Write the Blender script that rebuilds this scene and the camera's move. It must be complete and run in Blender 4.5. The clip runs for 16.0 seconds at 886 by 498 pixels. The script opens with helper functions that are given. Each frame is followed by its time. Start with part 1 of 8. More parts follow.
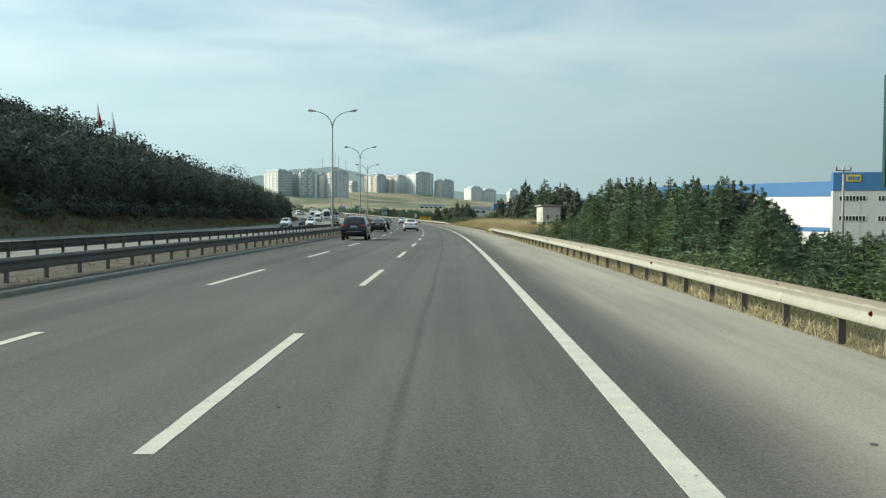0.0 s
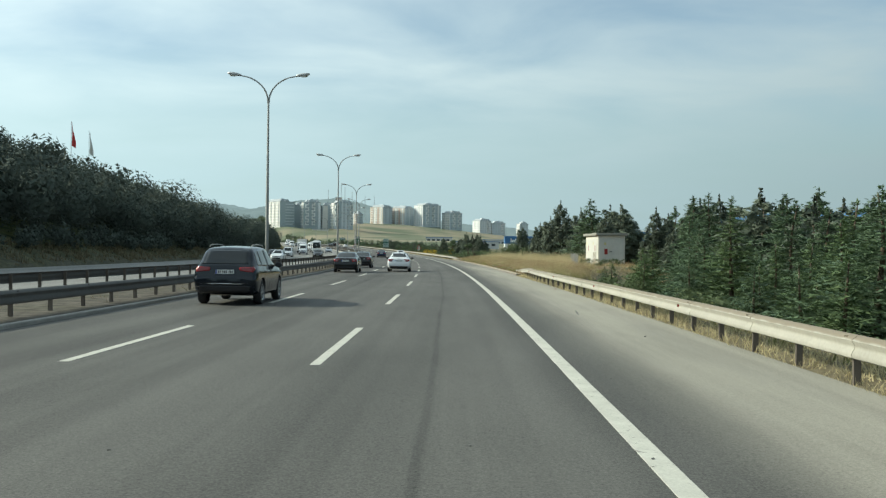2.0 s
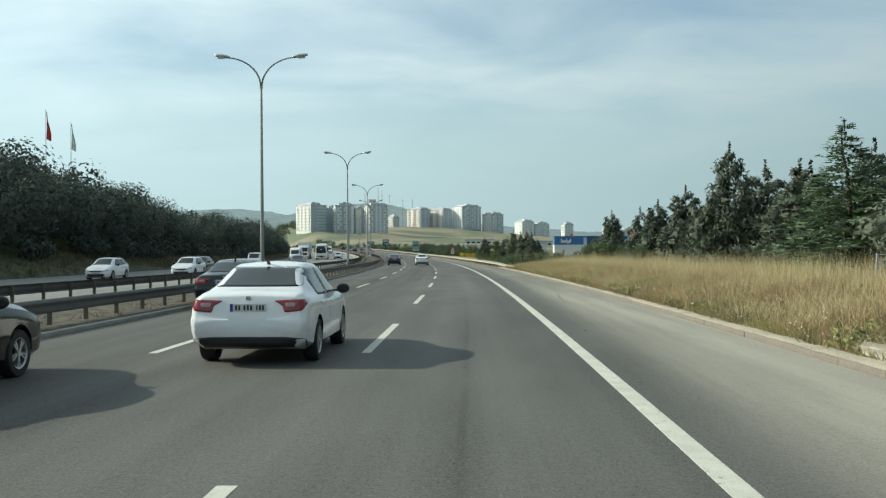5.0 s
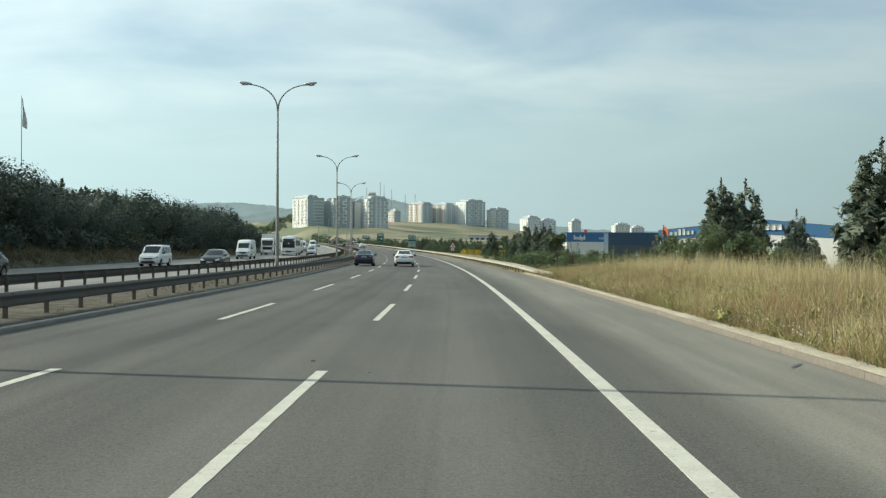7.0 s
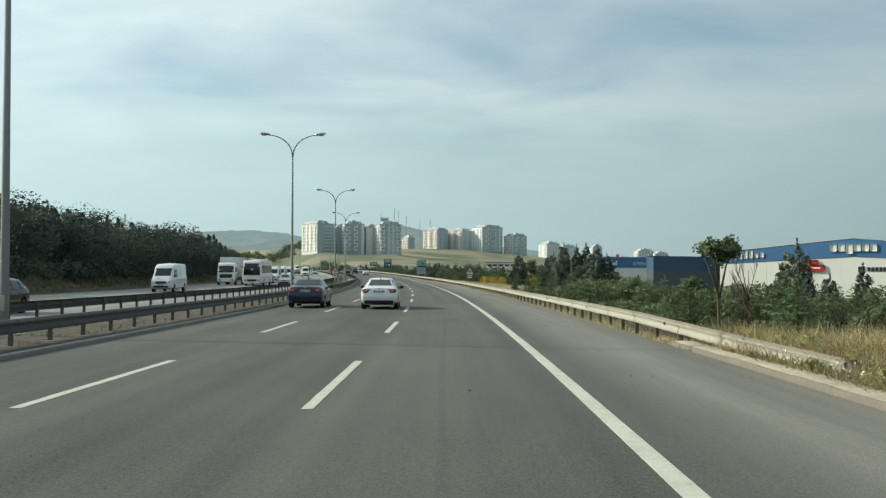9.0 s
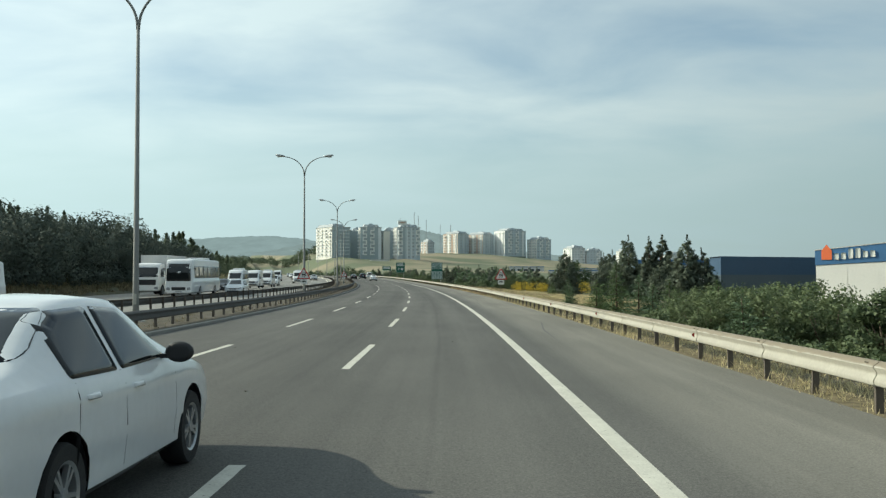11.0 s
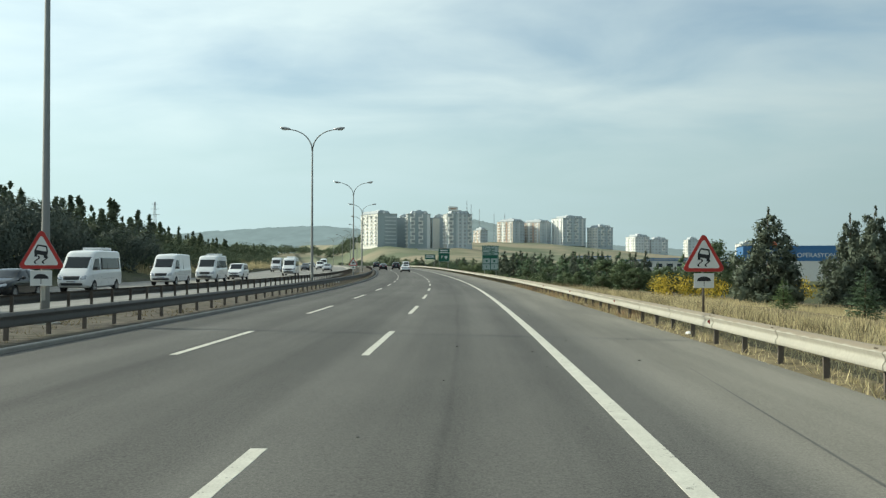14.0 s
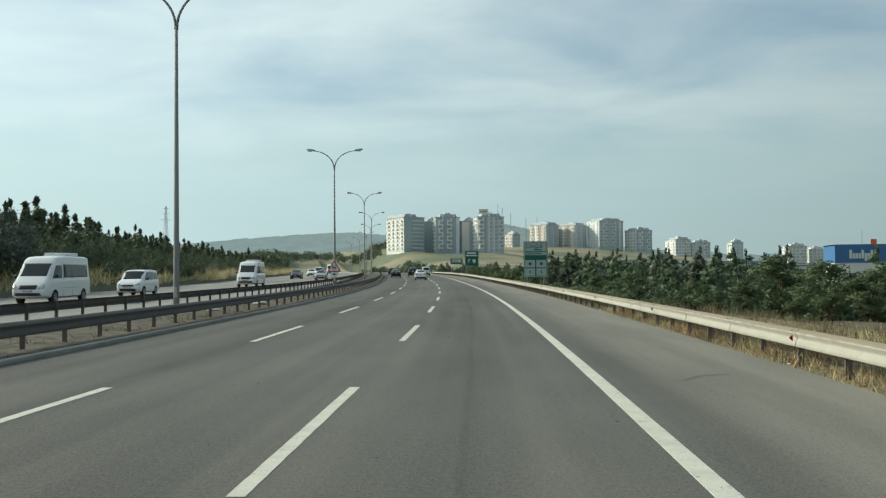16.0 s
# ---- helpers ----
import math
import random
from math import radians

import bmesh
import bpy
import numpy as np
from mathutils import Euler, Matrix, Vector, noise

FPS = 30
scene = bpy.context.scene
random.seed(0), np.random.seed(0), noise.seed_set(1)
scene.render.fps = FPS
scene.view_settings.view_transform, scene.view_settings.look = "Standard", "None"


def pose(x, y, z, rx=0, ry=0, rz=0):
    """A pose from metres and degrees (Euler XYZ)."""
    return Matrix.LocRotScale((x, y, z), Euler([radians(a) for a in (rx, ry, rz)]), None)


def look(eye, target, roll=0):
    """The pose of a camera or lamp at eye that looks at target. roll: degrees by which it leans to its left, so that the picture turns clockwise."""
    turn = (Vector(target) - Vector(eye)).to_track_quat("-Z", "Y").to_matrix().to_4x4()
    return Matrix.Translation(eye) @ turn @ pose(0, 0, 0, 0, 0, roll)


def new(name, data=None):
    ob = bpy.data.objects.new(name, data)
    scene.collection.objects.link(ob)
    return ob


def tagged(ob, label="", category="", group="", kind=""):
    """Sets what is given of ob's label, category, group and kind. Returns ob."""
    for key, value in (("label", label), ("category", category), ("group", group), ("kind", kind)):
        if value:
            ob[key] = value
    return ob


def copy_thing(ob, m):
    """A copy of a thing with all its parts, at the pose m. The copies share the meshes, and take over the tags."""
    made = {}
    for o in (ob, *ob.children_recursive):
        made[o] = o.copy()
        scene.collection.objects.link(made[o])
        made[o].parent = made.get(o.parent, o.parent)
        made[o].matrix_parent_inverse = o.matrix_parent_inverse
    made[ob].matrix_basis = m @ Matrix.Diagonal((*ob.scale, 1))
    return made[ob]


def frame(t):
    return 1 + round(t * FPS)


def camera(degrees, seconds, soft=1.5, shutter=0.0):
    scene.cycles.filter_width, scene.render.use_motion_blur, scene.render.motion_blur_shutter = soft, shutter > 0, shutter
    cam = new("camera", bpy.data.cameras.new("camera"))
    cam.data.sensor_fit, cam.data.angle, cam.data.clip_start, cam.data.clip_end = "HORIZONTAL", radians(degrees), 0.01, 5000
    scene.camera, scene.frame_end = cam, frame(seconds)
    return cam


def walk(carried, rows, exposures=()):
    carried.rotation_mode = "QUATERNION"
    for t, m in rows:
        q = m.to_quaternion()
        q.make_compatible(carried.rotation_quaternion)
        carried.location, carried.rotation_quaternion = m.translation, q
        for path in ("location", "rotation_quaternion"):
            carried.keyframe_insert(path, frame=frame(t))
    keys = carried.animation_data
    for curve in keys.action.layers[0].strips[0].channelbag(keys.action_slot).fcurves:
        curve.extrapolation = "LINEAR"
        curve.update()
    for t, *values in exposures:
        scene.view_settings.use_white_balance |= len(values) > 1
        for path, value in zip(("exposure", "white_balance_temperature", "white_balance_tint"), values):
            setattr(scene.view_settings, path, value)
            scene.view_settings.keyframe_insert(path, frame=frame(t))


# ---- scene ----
from mathutils.bvhtree import BVHTree

cam = camera(51.2, 16.0, soft=1.3)
# seconds, x, y, z, tilt, lean, turn
PATH = [
    (0, -1.455, -6.041, 1.641, 87.464, -0.202, 0.564),
    (0.5, -1.508, 3.565, 1.563, 87.303, -0.470, 0.378),
    (1, -1.534, 13.112, 1.476, 87.768, 0.021, 0.266),
    (1.5, -1.597, 22.490, 1.383, 88.736, 0.025, 0.392),
    (2, -1.653, 32.026, 1.279, 89.506, -0.733, 1.047),
    (2.5, -1.718, 41.659, 1.165, 89.977, -1.082, 1.789),
    (3, -1.847, 51.344, 1.050, 89.747, -0.629, 2.192),
    (3.5, -1.992, 61.000, 0.937, 89.818, -0.565, 2.162),
    (4, -2.199, 70.465, 0.829, 90.215, -0.046, 2.429),
    (6.5, -3.680, 118.744, 0.305, 88.806, -0.110, 4.608),
    (7, -4.116, 128.575, 0.205, 89.514, -0.358, 3.789),
    (7.5, -4.630, 138.461, 0.107, 90.370, -0.401, 3.526),
    (8, -5.171, 148.326, 0.013, 90.982, -0.358, 4.018),
    (8.5, -5.756, 157.945, -0.076, 91.187, 0.156, 4.492),
    (9, -6.439, 167.964, -0.166, 91.215, -0.148, 4.781),
    (11.5, -10.453, 216.845, -0.551, 91.577, -0.232, 6.687),
    (12, -11.501, 226.787, -0.615, 91.347, -0.513, 7.446),
    (12.5, -12.582, 236.695, -0.671, 91.322, 0.089, 8.103),
    (13, -13.705, 246.513, -0.722, 91.395, 0.156, 8.604),
    (13.5, -14.900, 256.235, -0.765, 91.159, 0.006, 9.130),
    (14, -16.213, 266.243, -0.804, 90.983, -0.063, 9.398),
    (14.5, -17.559, 276.096, -0.836, 90.887, 0.348, 9.739),
    (15, -18.956, 285.878, -0.862, 91.111, 0.742, 10.134),
    (15.5, -20.454, 295.783, -0.885, 91.389, 0.599, 10.788),
    (16, -22.023, 305.826, -0.903, 91.374, 0.402, 11.338),
]
walk(cam, [(t, pose(*p)) for t, *p in PATH], exposures=[(0, 0.80, 6550, -3), (4, 0.70, 6450, -3), (7, 0.78, 6700, -3), (8, 0.62, 6700, -3), (11.5, 0.70, 6700, -3), (14.5, 0.74, 6700, -3), (15.5, 0.50, 6700, -3), (16, 0.55, 6700, -3)])

# ---- world and sun ----
SUN_AZ = radians(173.1)      # direction towards the sun, from +x anticlockwise
SUN_EL = radians(28)
world = bpy.data.worlds.new("sky")
scene.world = world
world.use_nodes = True
wt = world.node_tree
wt.nodes.clear()
w_out = wt.nodes.new("ShaderNodeOutputWorld")
w_bg = wt.nodes.new("ShaderNodeBackground")
w_sky = wt.nodes.new("ShaderNodeTexSky")
w_sky.sky_type = 'NISHITA'
w_sky.sun_disc = False
w_sky.sun_elevation = SUN_EL
w_sky.sun_rotation = math.pi / 2 - SUN_AZ
w_sky.air_density, w_sky.dust_density, w_sky.ozone_density = 1.0, 1.2, 1.5
w_tc = wt.nodes.new("ShaderNodeTexCoord")
w_sep = wt.nodes.new("ShaderNodeSeparateXYZ")
wt.links.new(w_tc.outputs["Generated"], w_sep.inputs[0])
# the cloud sheet lies flat overhead, so it closes up towards the horizon
w_up = wt.nodes.new("ShaderNodeMath")
w_up.operation = 'ADD'
w_up.use_clamp = False
w_up.inputs[1].default_value = 0.17
wt.links.new(w_sep.outputs["Z"], w_up.inputs[0])
w_flat = wt.nodes.new("ShaderNodeVectorMath")
w_flat.operation = 'DIVIDE'
w_three = wt.nodes.new("ShaderNodeCombineXYZ")
for k in range(3):
    wt.links.new(w_up.outputs[0], w_three.inputs[k])
wt.links.new(w_tc.outputs["Generated"], w_flat.inputs[0])
wt.links.new(w_three.outputs[0], w_flat.inputs[1])
w_map = wt.nodes.new("ShaderNodeMapping")
w_map.inputs["Scale"].default_value = (0.8, 1.0, 0.0)
w_map.inputs["Rotation"].default_value = (0, 0, radians(-14))
w_map.inputs["Location"].default_value = (1.9, 0.55, 0)
wt.links.new(w_flat.outputs[0], w_map.inputs["Vector"])
w_n = wt.nodes.new("ShaderNodeTexNoise")
w_n.inputs["Scale"].default_value = 1.7
w_n.inputs["Detail"].default_value = 6
w_n.inputs["Roughness"].default_value = 0.5
w_n.inputs["Distortion"].default_value = 0.35
w_ramp = wt.nodes.new("ShaderNodeValToRGB")
w_ramp.color_ramp.elements[0].position = 0.34
w_ramp.color_ramp.elements[0].color = (0.19, 0.19, 0.19, 1)
w_ramp.color_ramp.elements[1].position = 0.66
w_ramp.color_ramp.elements[1].color = (0.82, 0.82, 0.82, 1)
w_mix = wt.nodes.new("ShaderNodeMixRGB")
wt.links.new(w_map.outputs[0], w_n.inputs["Vector"])
wt.links.new(w_n.outputs["Fac"], w_ramp.inputs[0])
wt.links.new(w_ramp.outputs[0], w_mix.inputs["Fac"])
wt.links.new(w_sky.outputs[0], w_mix.inputs["Color1"])
# pale haze that thickens towards the horizon
w_haze = wt.nodes.new("ShaderNodeMapRange")
w_haze.interpolation_type = 'SMOOTHSTEP'
for key, value in (("From Min", 0.05), ("From Max", 0.215), ("To Min", 0.86), ("To Max", 0.0)):
    w_haze.inputs[key].default_value = value
wt.links.new(w_sep.outputs["Z"], w_haze.inputs["Value"])
# haze and cloud are brighter on the sun's side
w_dot = wt.nodes.new("ShaderNodeVectorMath")
w_dot.operation = 'DOT_PRODUCT'
w_dot.inputs[1].default_value = (math.cos(SUN_AZ) * math.cos(SUN_EL), math.sin(SUN_AZ) * math.cos(SUN_EL), math.sin(SUN_EL))
wt.links.new(w_tc.outputs["Generated"], w_dot.inputs[0])
w_side = wt.nodes.new("ShaderNodeMath")
w_side.operation = 'MULTIPLY_ADD'
w_side.inputs[1].default_value = 0.62
w_side.inputs[2].default_value = 0.77
wt.links.new(w_dot.outputs["Value"], w_side.inputs[0])


def sunward(colour, socket):
    n = wt.nodes.new("ShaderNodeVectorMath")
    n.operation = 'SCALE'
    n.inputs[0].default_value = colour
    wt.links.new(w_side.outputs[0], n.inputs["Scale"])
    wt.links.new(n.outputs[0], socket)


w_mix2 = wt.nodes.new("ShaderNodeMixRGB")
sunward((5.75, 6.5, 7.1), w_mix.inputs["Color2"])
sunward((3.95, 5.08, 5.75), w_mix2.inputs["Color2"])
wt.links.new(w_haze.outputs[0], w_mix2.inputs["Fac"])
wt.links.new(w_mix.outputs[0], w_mix2.inputs["Color1"])
wt.links.new(w_mix2.outputs[0], w_bg.inputs["Color"])
w_bg.inputs["Strength"].default_value = 0.085
wt.links.new(w_bg.outputs[0], w_out.inputs["Surface"])

sun_data = bpy.data.lights.new("sun", 'SUN')
sun_data.energy, sun_data.angle, sun_data.color = 3.0, radians(0.6), (1.0, 0.93, 0.82)
sun_dir = Vector((math.cos(SUN_AZ) * math.cos(SUN_EL), math.sin(SUN_AZ) * math.cos(SUN_EL), math.sin(SUN_EL)))
sun = new("sun", sun_data)
sun.matrix_world = look((-60, 60, 80), Vector((-60, 60, 80)) - sun_dir)

# ---- the line of the road: s runs along the white edge line, lat to its right ----
KAP = [0.59, 0.59, 2.58, 5.19, 4.97, 5.73, 6.45, 6.39, 5.73, 5.69, 7.35, 7.05, 4.9, 4.9, 5.0, 5.0]
GRADE = [-0.0043, -0.012, -0.0103, -0.0078, -0.0028, 0.0007, 0.0077, 0.0039, 0.0026, 0.002]
SD = np.arange(-400, 4600, 2.0)
_k = np.interp(SD, np.arange(-40, 600, 40.0), np.array(KAP) * 1e-4)
_k[SD < -40] = 0
_k[SD > 700] = 0
_g = np.interp(SD, np.arange(-40, 760, 80.0), GRADE)
_g[SD > 700] = 0.001
_i0 = int(np.searchsorted(SD, 0))
TH = np.cumsum(_k) * 2.0
TH -= TH[_i0]
RX, RY, RZ = (np.cumsum(-np.sin(TH)) * 2, np.cumsum(np.cos(TH)) * 2, np.cumsum(_g) * 2)
RX, RY, RZ = RX - RX[_i0], RY - RY[_i0], RZ - RZ[_i0]


def rxyz(s, lat, h=0.0):
    """World places, as an array, for arrays or numbers of s, lat and height over the road."""
    s, lat, h = np.broadcast_arrays(np.asarray(s, float), np.asarray(lat, float), np.asarray(h, float))
    th = np.interp(s, SD, TH)
    return np.stack([np.interp(s, SD, RX) + lat * np.cos(th), np.interp(s, SD, RY) + lat * np.sin(th),
                     np.interp(s, SD, RZ) + h], -1)


def rpose(s, lat, h=0.0, turn=0.0):
    """The pose of a thing on the road whose +y looks along it."""
    x, y, z = rxyz(s, lat, h)
    return pose(x, y, z, math.degrees(math.atan(float(np.interp(s, SD, _g)))), 0, math.degrees(float(np.interp(s, SD, TH))) + turn)


def sstep(a, b, x):
    t = np.clip((x - a) / (b - a), 0, 1)
    return t * t * (3 - 2 * t)


def slopes(s):
    return np.interp(s, [-400, 110, 180, 235, 262, 285, 310, 345, 380, 410, 600, 900], [0.385, 0.385, 0.35, 0.285, 0.205, 0.20, 0.205, 0.185, 0.175, 0.14, 0.11, 0.0])


def land(s, lat):
    """Height of the ground over the road's line."""
    s, lat = np.broadcast_arrays(np.asarray(s, float), np.asarray(lat, float))
    drop = np.interp(lat, [3.3, 4.2, 5.5, 9, 15, 40, 90, 2500], [-0.06, -0.05, -0.15, -1.7, -2.8, -3.8, -5, -6])
    bank = np.interp(lat, [3.3, 3.45, 3.85, 4.8, 6.3, 11, 20, 32, 60, 90, 2500], [-0.12, -0.06, 0.06, 0.09, 0.38, 0.5, 0.3, -1.6, -3.8, -5, -6])
    w = sstep(88, 100, s) * (1 - sstep(182, 200, s)) + 0.7 * sstep(272, 292, s) * (1 - sstep(338, 362, s))
    right = drop * (1 - w) + bank * w
    up = np.maximum(-lat - 33.0, 0)
    k = slopes(s)
    left = np.where(up > 0, 0.15 + k * np.minimum(up, 85) + 0.04 * k * np.maximum(up - 85, 0).clip(0, 120), 0.0)
    h = np.where(lat > 0, right, left)
    h = np.where((lat >= -33.0) & (lat <= 3.28), -0.12, h)
    h = np.where((lat > -15.4) & (lat < -10.40), 0.07, h)
    # the long rise towards the town
    far = np.interp(s, [470, 560, 700, 850, 1000, 1200, 1500, 2200, 4600], [0, 1.5, 5.5, 10, 15, 23, 26, 40, 60])
    far = far * sstep(-260, -60, lat) * (1 - 0.75 * sstep(150, 420, lat))
    far = far * np.maximum(sstep(8, 62, lat), 0.5 * sstep(-170, -60, lat) * sstep(950, 1150, s))
    # the knoll and the valley shoulder that carry the apartment blocks
    lift = np.interp(lat, [14, 46, 70, 100, 170, 230, 290, 345, 385, 455, 540, 760], [0, 5.6, 3.0, 3.6, 6.0, 9.0, 9.2, 8.0, 6.4, 6.0, 4, 0])
    s0 = np.interp(lat, [110, 160], [900, 985])
    return h + far + lift * sstep(s0, s0 + np.interp(lat, [110, 160], [85, 160]), s)


# ---- materials ----
MATS = {}


def mat(name, base, rough=0.8, metal=0.0, var=0.15, scale=2.0, bump=0.0, fine=12.0, tint=None, coat=0.0, spec=0.5, rand=0.0, island=0.0, space="Object", thin=0.0):
    """A material with variation at two scales, relief, and, if asked, a shift from piece to piece."""
    if name in MATS:
        return MATS[name]
    m = bpy.data.materials.new(name)
    m.use_nodes = True
    nt = m.node_tree
    b = nt.nodes["Principled BSDF"]
    b.inputs["Roughness"].default_value = rough
    b.inputs["Metallic"].default_value = metal
    b.inputs["Specular IOR Level"].default_value = spec
    b.inputs["Coat Weight"].default_value = coat
    b.inputs["Coat Roughness"].default_value = 0.06
    tc = nt.nodes.new("ShaderNodeTexCoord")
    n1 = nt.nodes.new("ShaderNodeTexNoise")
    n1.inputs["Scale"].default_value = scale
    n1.inputs["Detail"].default_value = 5
    n2 = nt.nodes.new("ShaderNodeTexNoise")
    n2.inputs["Scale"].default_value = scale * fine
    n2.inputs["Detail"].default_value = 4
    for n in (n1, n2):
        nt.links.new(tc.outputs[space], n.inputs["Vector"])
    add = nt.nodes.new("ShaderNodeMath")
    add.operation = 'MULTIPLY_ADD'
    nt.links.new(n2.outputs["Fac"], add.inputs[0])
    add.inputs[1].default_value = 0.5
    half = nt.nodes.new("ShaderNodeMath")
    half.operation = 'MULTIPLY'
    half.inputs[1].default_value = 0.5
    nt.links.new(n1.outputs["Fac"], half.inputs[0])
    nt.links.new(half.outputs[0], add.inputs[2])
    val = add.outputs[0]
    if rand:
        oi = nt.nodes.new("ShaderNodeObjectInfo")
        ra = nt.nodes.new("ShaderNodeMath")
        ra.operation = 'MULTIPLY_ADD'
        nt.links.new(oi.outputs["Random"], ra.inputs[0])
        ra.inputs[1].default_value = rand
        nt.links.new(val, ra.inputs[2])
        val = ra.outputs[0]
    if island:
        ge = nt.nodes.new("ShaderNodeNewGeometry")
        ia = nt.nodes.new("ShaderNodeMath")
        ia.operation = 'MULTIPLY_ADD'
        nt.links.new(ge.outputs["Random Per Island"], ia.inputs[0])
        ia.inputs[1].default_value = island
        nt.links.new(val, ia.inputs[2])
        val = ia.outputs[0]
    rp = nt.nodes.new("ShaderNodeValToRGB")
    mid = 0.5 + (rand + island) / 2
    rp.color_ramp.elements[0].position = max(0.0, mid - 0.22 - (rand + island) / 2)
    rp.color_ramp.elements[1].position = min(1.0, mid + 0.22 + (rand + island) / 2)
    lo = [c * (1 - var) for c in base]
    hi = [min(1, c * (1 + var)) for c in (tint or base)]
    rp.color_ramp.elements[0].color = (*lo, 1)
    rp.color_ramp.elements[1].color = (*hi, 1)
    nt.links.new(val, rp.inputs[0])
    nt.links.new(rp.outputs[0], b.inputs["Base Color"])
    if bump:
        bp = nt.nodes.new("ShaderNodeBump")
        bp.inputs["Strength"].default_value = bump
        bp.inputs["Distance"].default_value = 0.01
        nt.links.new(n2.outputs["Fac"], bp.inputs["Height"])
        nt.links.new(bp.outputs[0], b.inputs["Normal"])
    if thin:
        tr = nt.nodes.new("ShaderNodeBsdfTranslucent")
        nt.links.new(rp.outputs[0], tr.inputs["Color"])
        ms = nt.nodes.new("ShaderNodeMixShader")
        ms.inputs[0].default_value = thin
        nt.links.new(b.outputs[0], ms.inputs[1])
        nt.links.new(tr.outputs[0], ms.inputs[2])
        nt.links.new(ms.outputs[0], nt.nodes["Material Output"].inputs["Surface"])
    MATS[name] = m
    return m


def road_mat(name, base, streak, grain, shoulder=None, seam=None):
    """Asphalt: UV holds metres, u across and v along; grain, long wear streaks, patches, a paler shoulder and a dark joint."""
    m = bpy.data.materials.new(name)
    m.use_nodes = True
    nt = m.node_tree
    b = nt.nodes["Principled BSDF"]
    b.inputs["Roughness"].default_value = 0.82
    b.inputs["Specular IOR Level"].default_value = 0.35
    uv = nt.nodes.new("ShaderNodeTexCoord")

    def noise_of(sx, sy, detail=4, rough=0.55):
        mp = nt.nodes.new("ShaderNodeMapping")
        mp.inputs["Scale"].default_value = (sx, sy, 1)
        n = nt.nodes.new("ShaderNodeTexNoise")
        n.inputs["Scale"].default_value = 1
        n.inputs["Detail"].default_value = detail
        n.inputs["Roughness"].default_value = rough
        nt.links.new(uv.outputs["UV"], mp.inputs["Vector"])
        nt.links.new(mp.outputs[0], n.inputs["Vector"])
        return n.outputs["Fac"]

    def math2(op, a, c, d=None):
        n = nt.nodes.new("ShaderNodeMath")
        n.operation = op
        for i, v in enumerate((a, c, d)):
            if v is None:
                continue
            if isinstance(v, (int, float)):
                n.inputs[i].default_value = v
            else:
                nt.links.new(v, n.inputs[i])
        return n.outputs[0]

    def remap(v, a, c, lo, hi):
        n = nt.nodes.new("ShaderNodeMapRange")
        n.interpolation_type = 'SMOOTHSTEP'
        nt.links.new(v, n.inputs["Value"])
        for k, x in zip(("From Min", "From Max", "To Min", "To Max"), (a, c, lo, hi)):
            n.inputs[k].default_value = x
        return n.outputs["Result"]
    g1 = noise_of(42, 42, 4, 0.8)
    sp = noise_of(21, 21, 2, 0.6)
    lane = noise_of(0.55, 0.004, 3)
    stain = noise_of(0.5, 0.16, 4, 0.6)
    g2 = noise_of(14, 14, 3)
    st = noise_of(1.3, 0.012, 4)
    pt = noise_of(0.18, 0.05, 5)
    val = math2('ADD', remap(g1, 0.3, 0.7, -grain, grain), remap(g2, 0.3, 0.7, -grain * 0.2, grain * 0.2))
    val = math2('ADD', val, remap(sp, 0.63, 0.71, 0.0, -grain * 1.3))
    val = math2('ADD', val, remap(lane, 0.35, 0.65, -streak * 0.9, streak * 0.9))
    val = math2('ADD', val, remap(stain, 0.3, 0.7, -streak * 0.7, streak * 0.7))
    val = math2('ADD', val, remap(st, 0.3, 0.7, -streak, streak))
    val = math2('ADD', val, remap(pt, 0.3, 0.7, -streak * 0.8, streak * 0.8))
    sep = nt.nodes.new("ShaderNodeSeparateXYZ")
    nt.links.new(uv.outputs["UV"], sep.inputs[0])
    # the lanes further in are darker
    val = math2('ADD', val, remap(sep.outputs["X"], -8.0, -2.6, -0.17, 0.0)) if shoulder else val
    if shoulder:
        wob = math2('MULTIPLY_ADD', noise_of(0.4, 0.03, 3), 0.8, sep.outputs["X"])
        dusty = remap(sep.outputs["Y"], 110, 150, shoulder * 0.95, shoulder * 0.4)
        dust = math2('MULTIPLY', remap(wob, 0.7, 2.3, 0.0, 1.0), dusty)
        dust = math2('MULTIPLY', dust, remap(noise_of(0.9, 0.07, 5, 0.6), 0.25, 0.75, 0.7, 1.3))
    if seam is not None:
        wv = math2('MULTIPLY_ADD', noise_of(0.3, 0.05, 3), 0.3, sep.outputs["X"])
        d = math2('ABSOLUTE', math2('ADD', wv, -seam), 0)
        line = math2('ADD', remap(d, 0.012, 0.075, 1.0, 0.0), remap(d, 0.05, 0.5, 0.28, 0.0))
        line = math2('MULTIPLY', line, remap(noise_of(0.9, 0.25, 3), 0.35, 0.65, 0.55, 1.0))
        val = math2('ADD', val, math2('MULTIPLY', line, remap(sep.outputs["Y"], 20, 130, -0.36, -0.19)))
    one = math2('ADD', val, 1.0)
    mul = nt.nodes.new("ShaderNodeVectorMath")
    mul.operation = 'SCALE'
    mul.inputs[0].default_value = base
    nt.links.new(one, mul.inputs["Scale"])
    colour = mul.outputs[0]
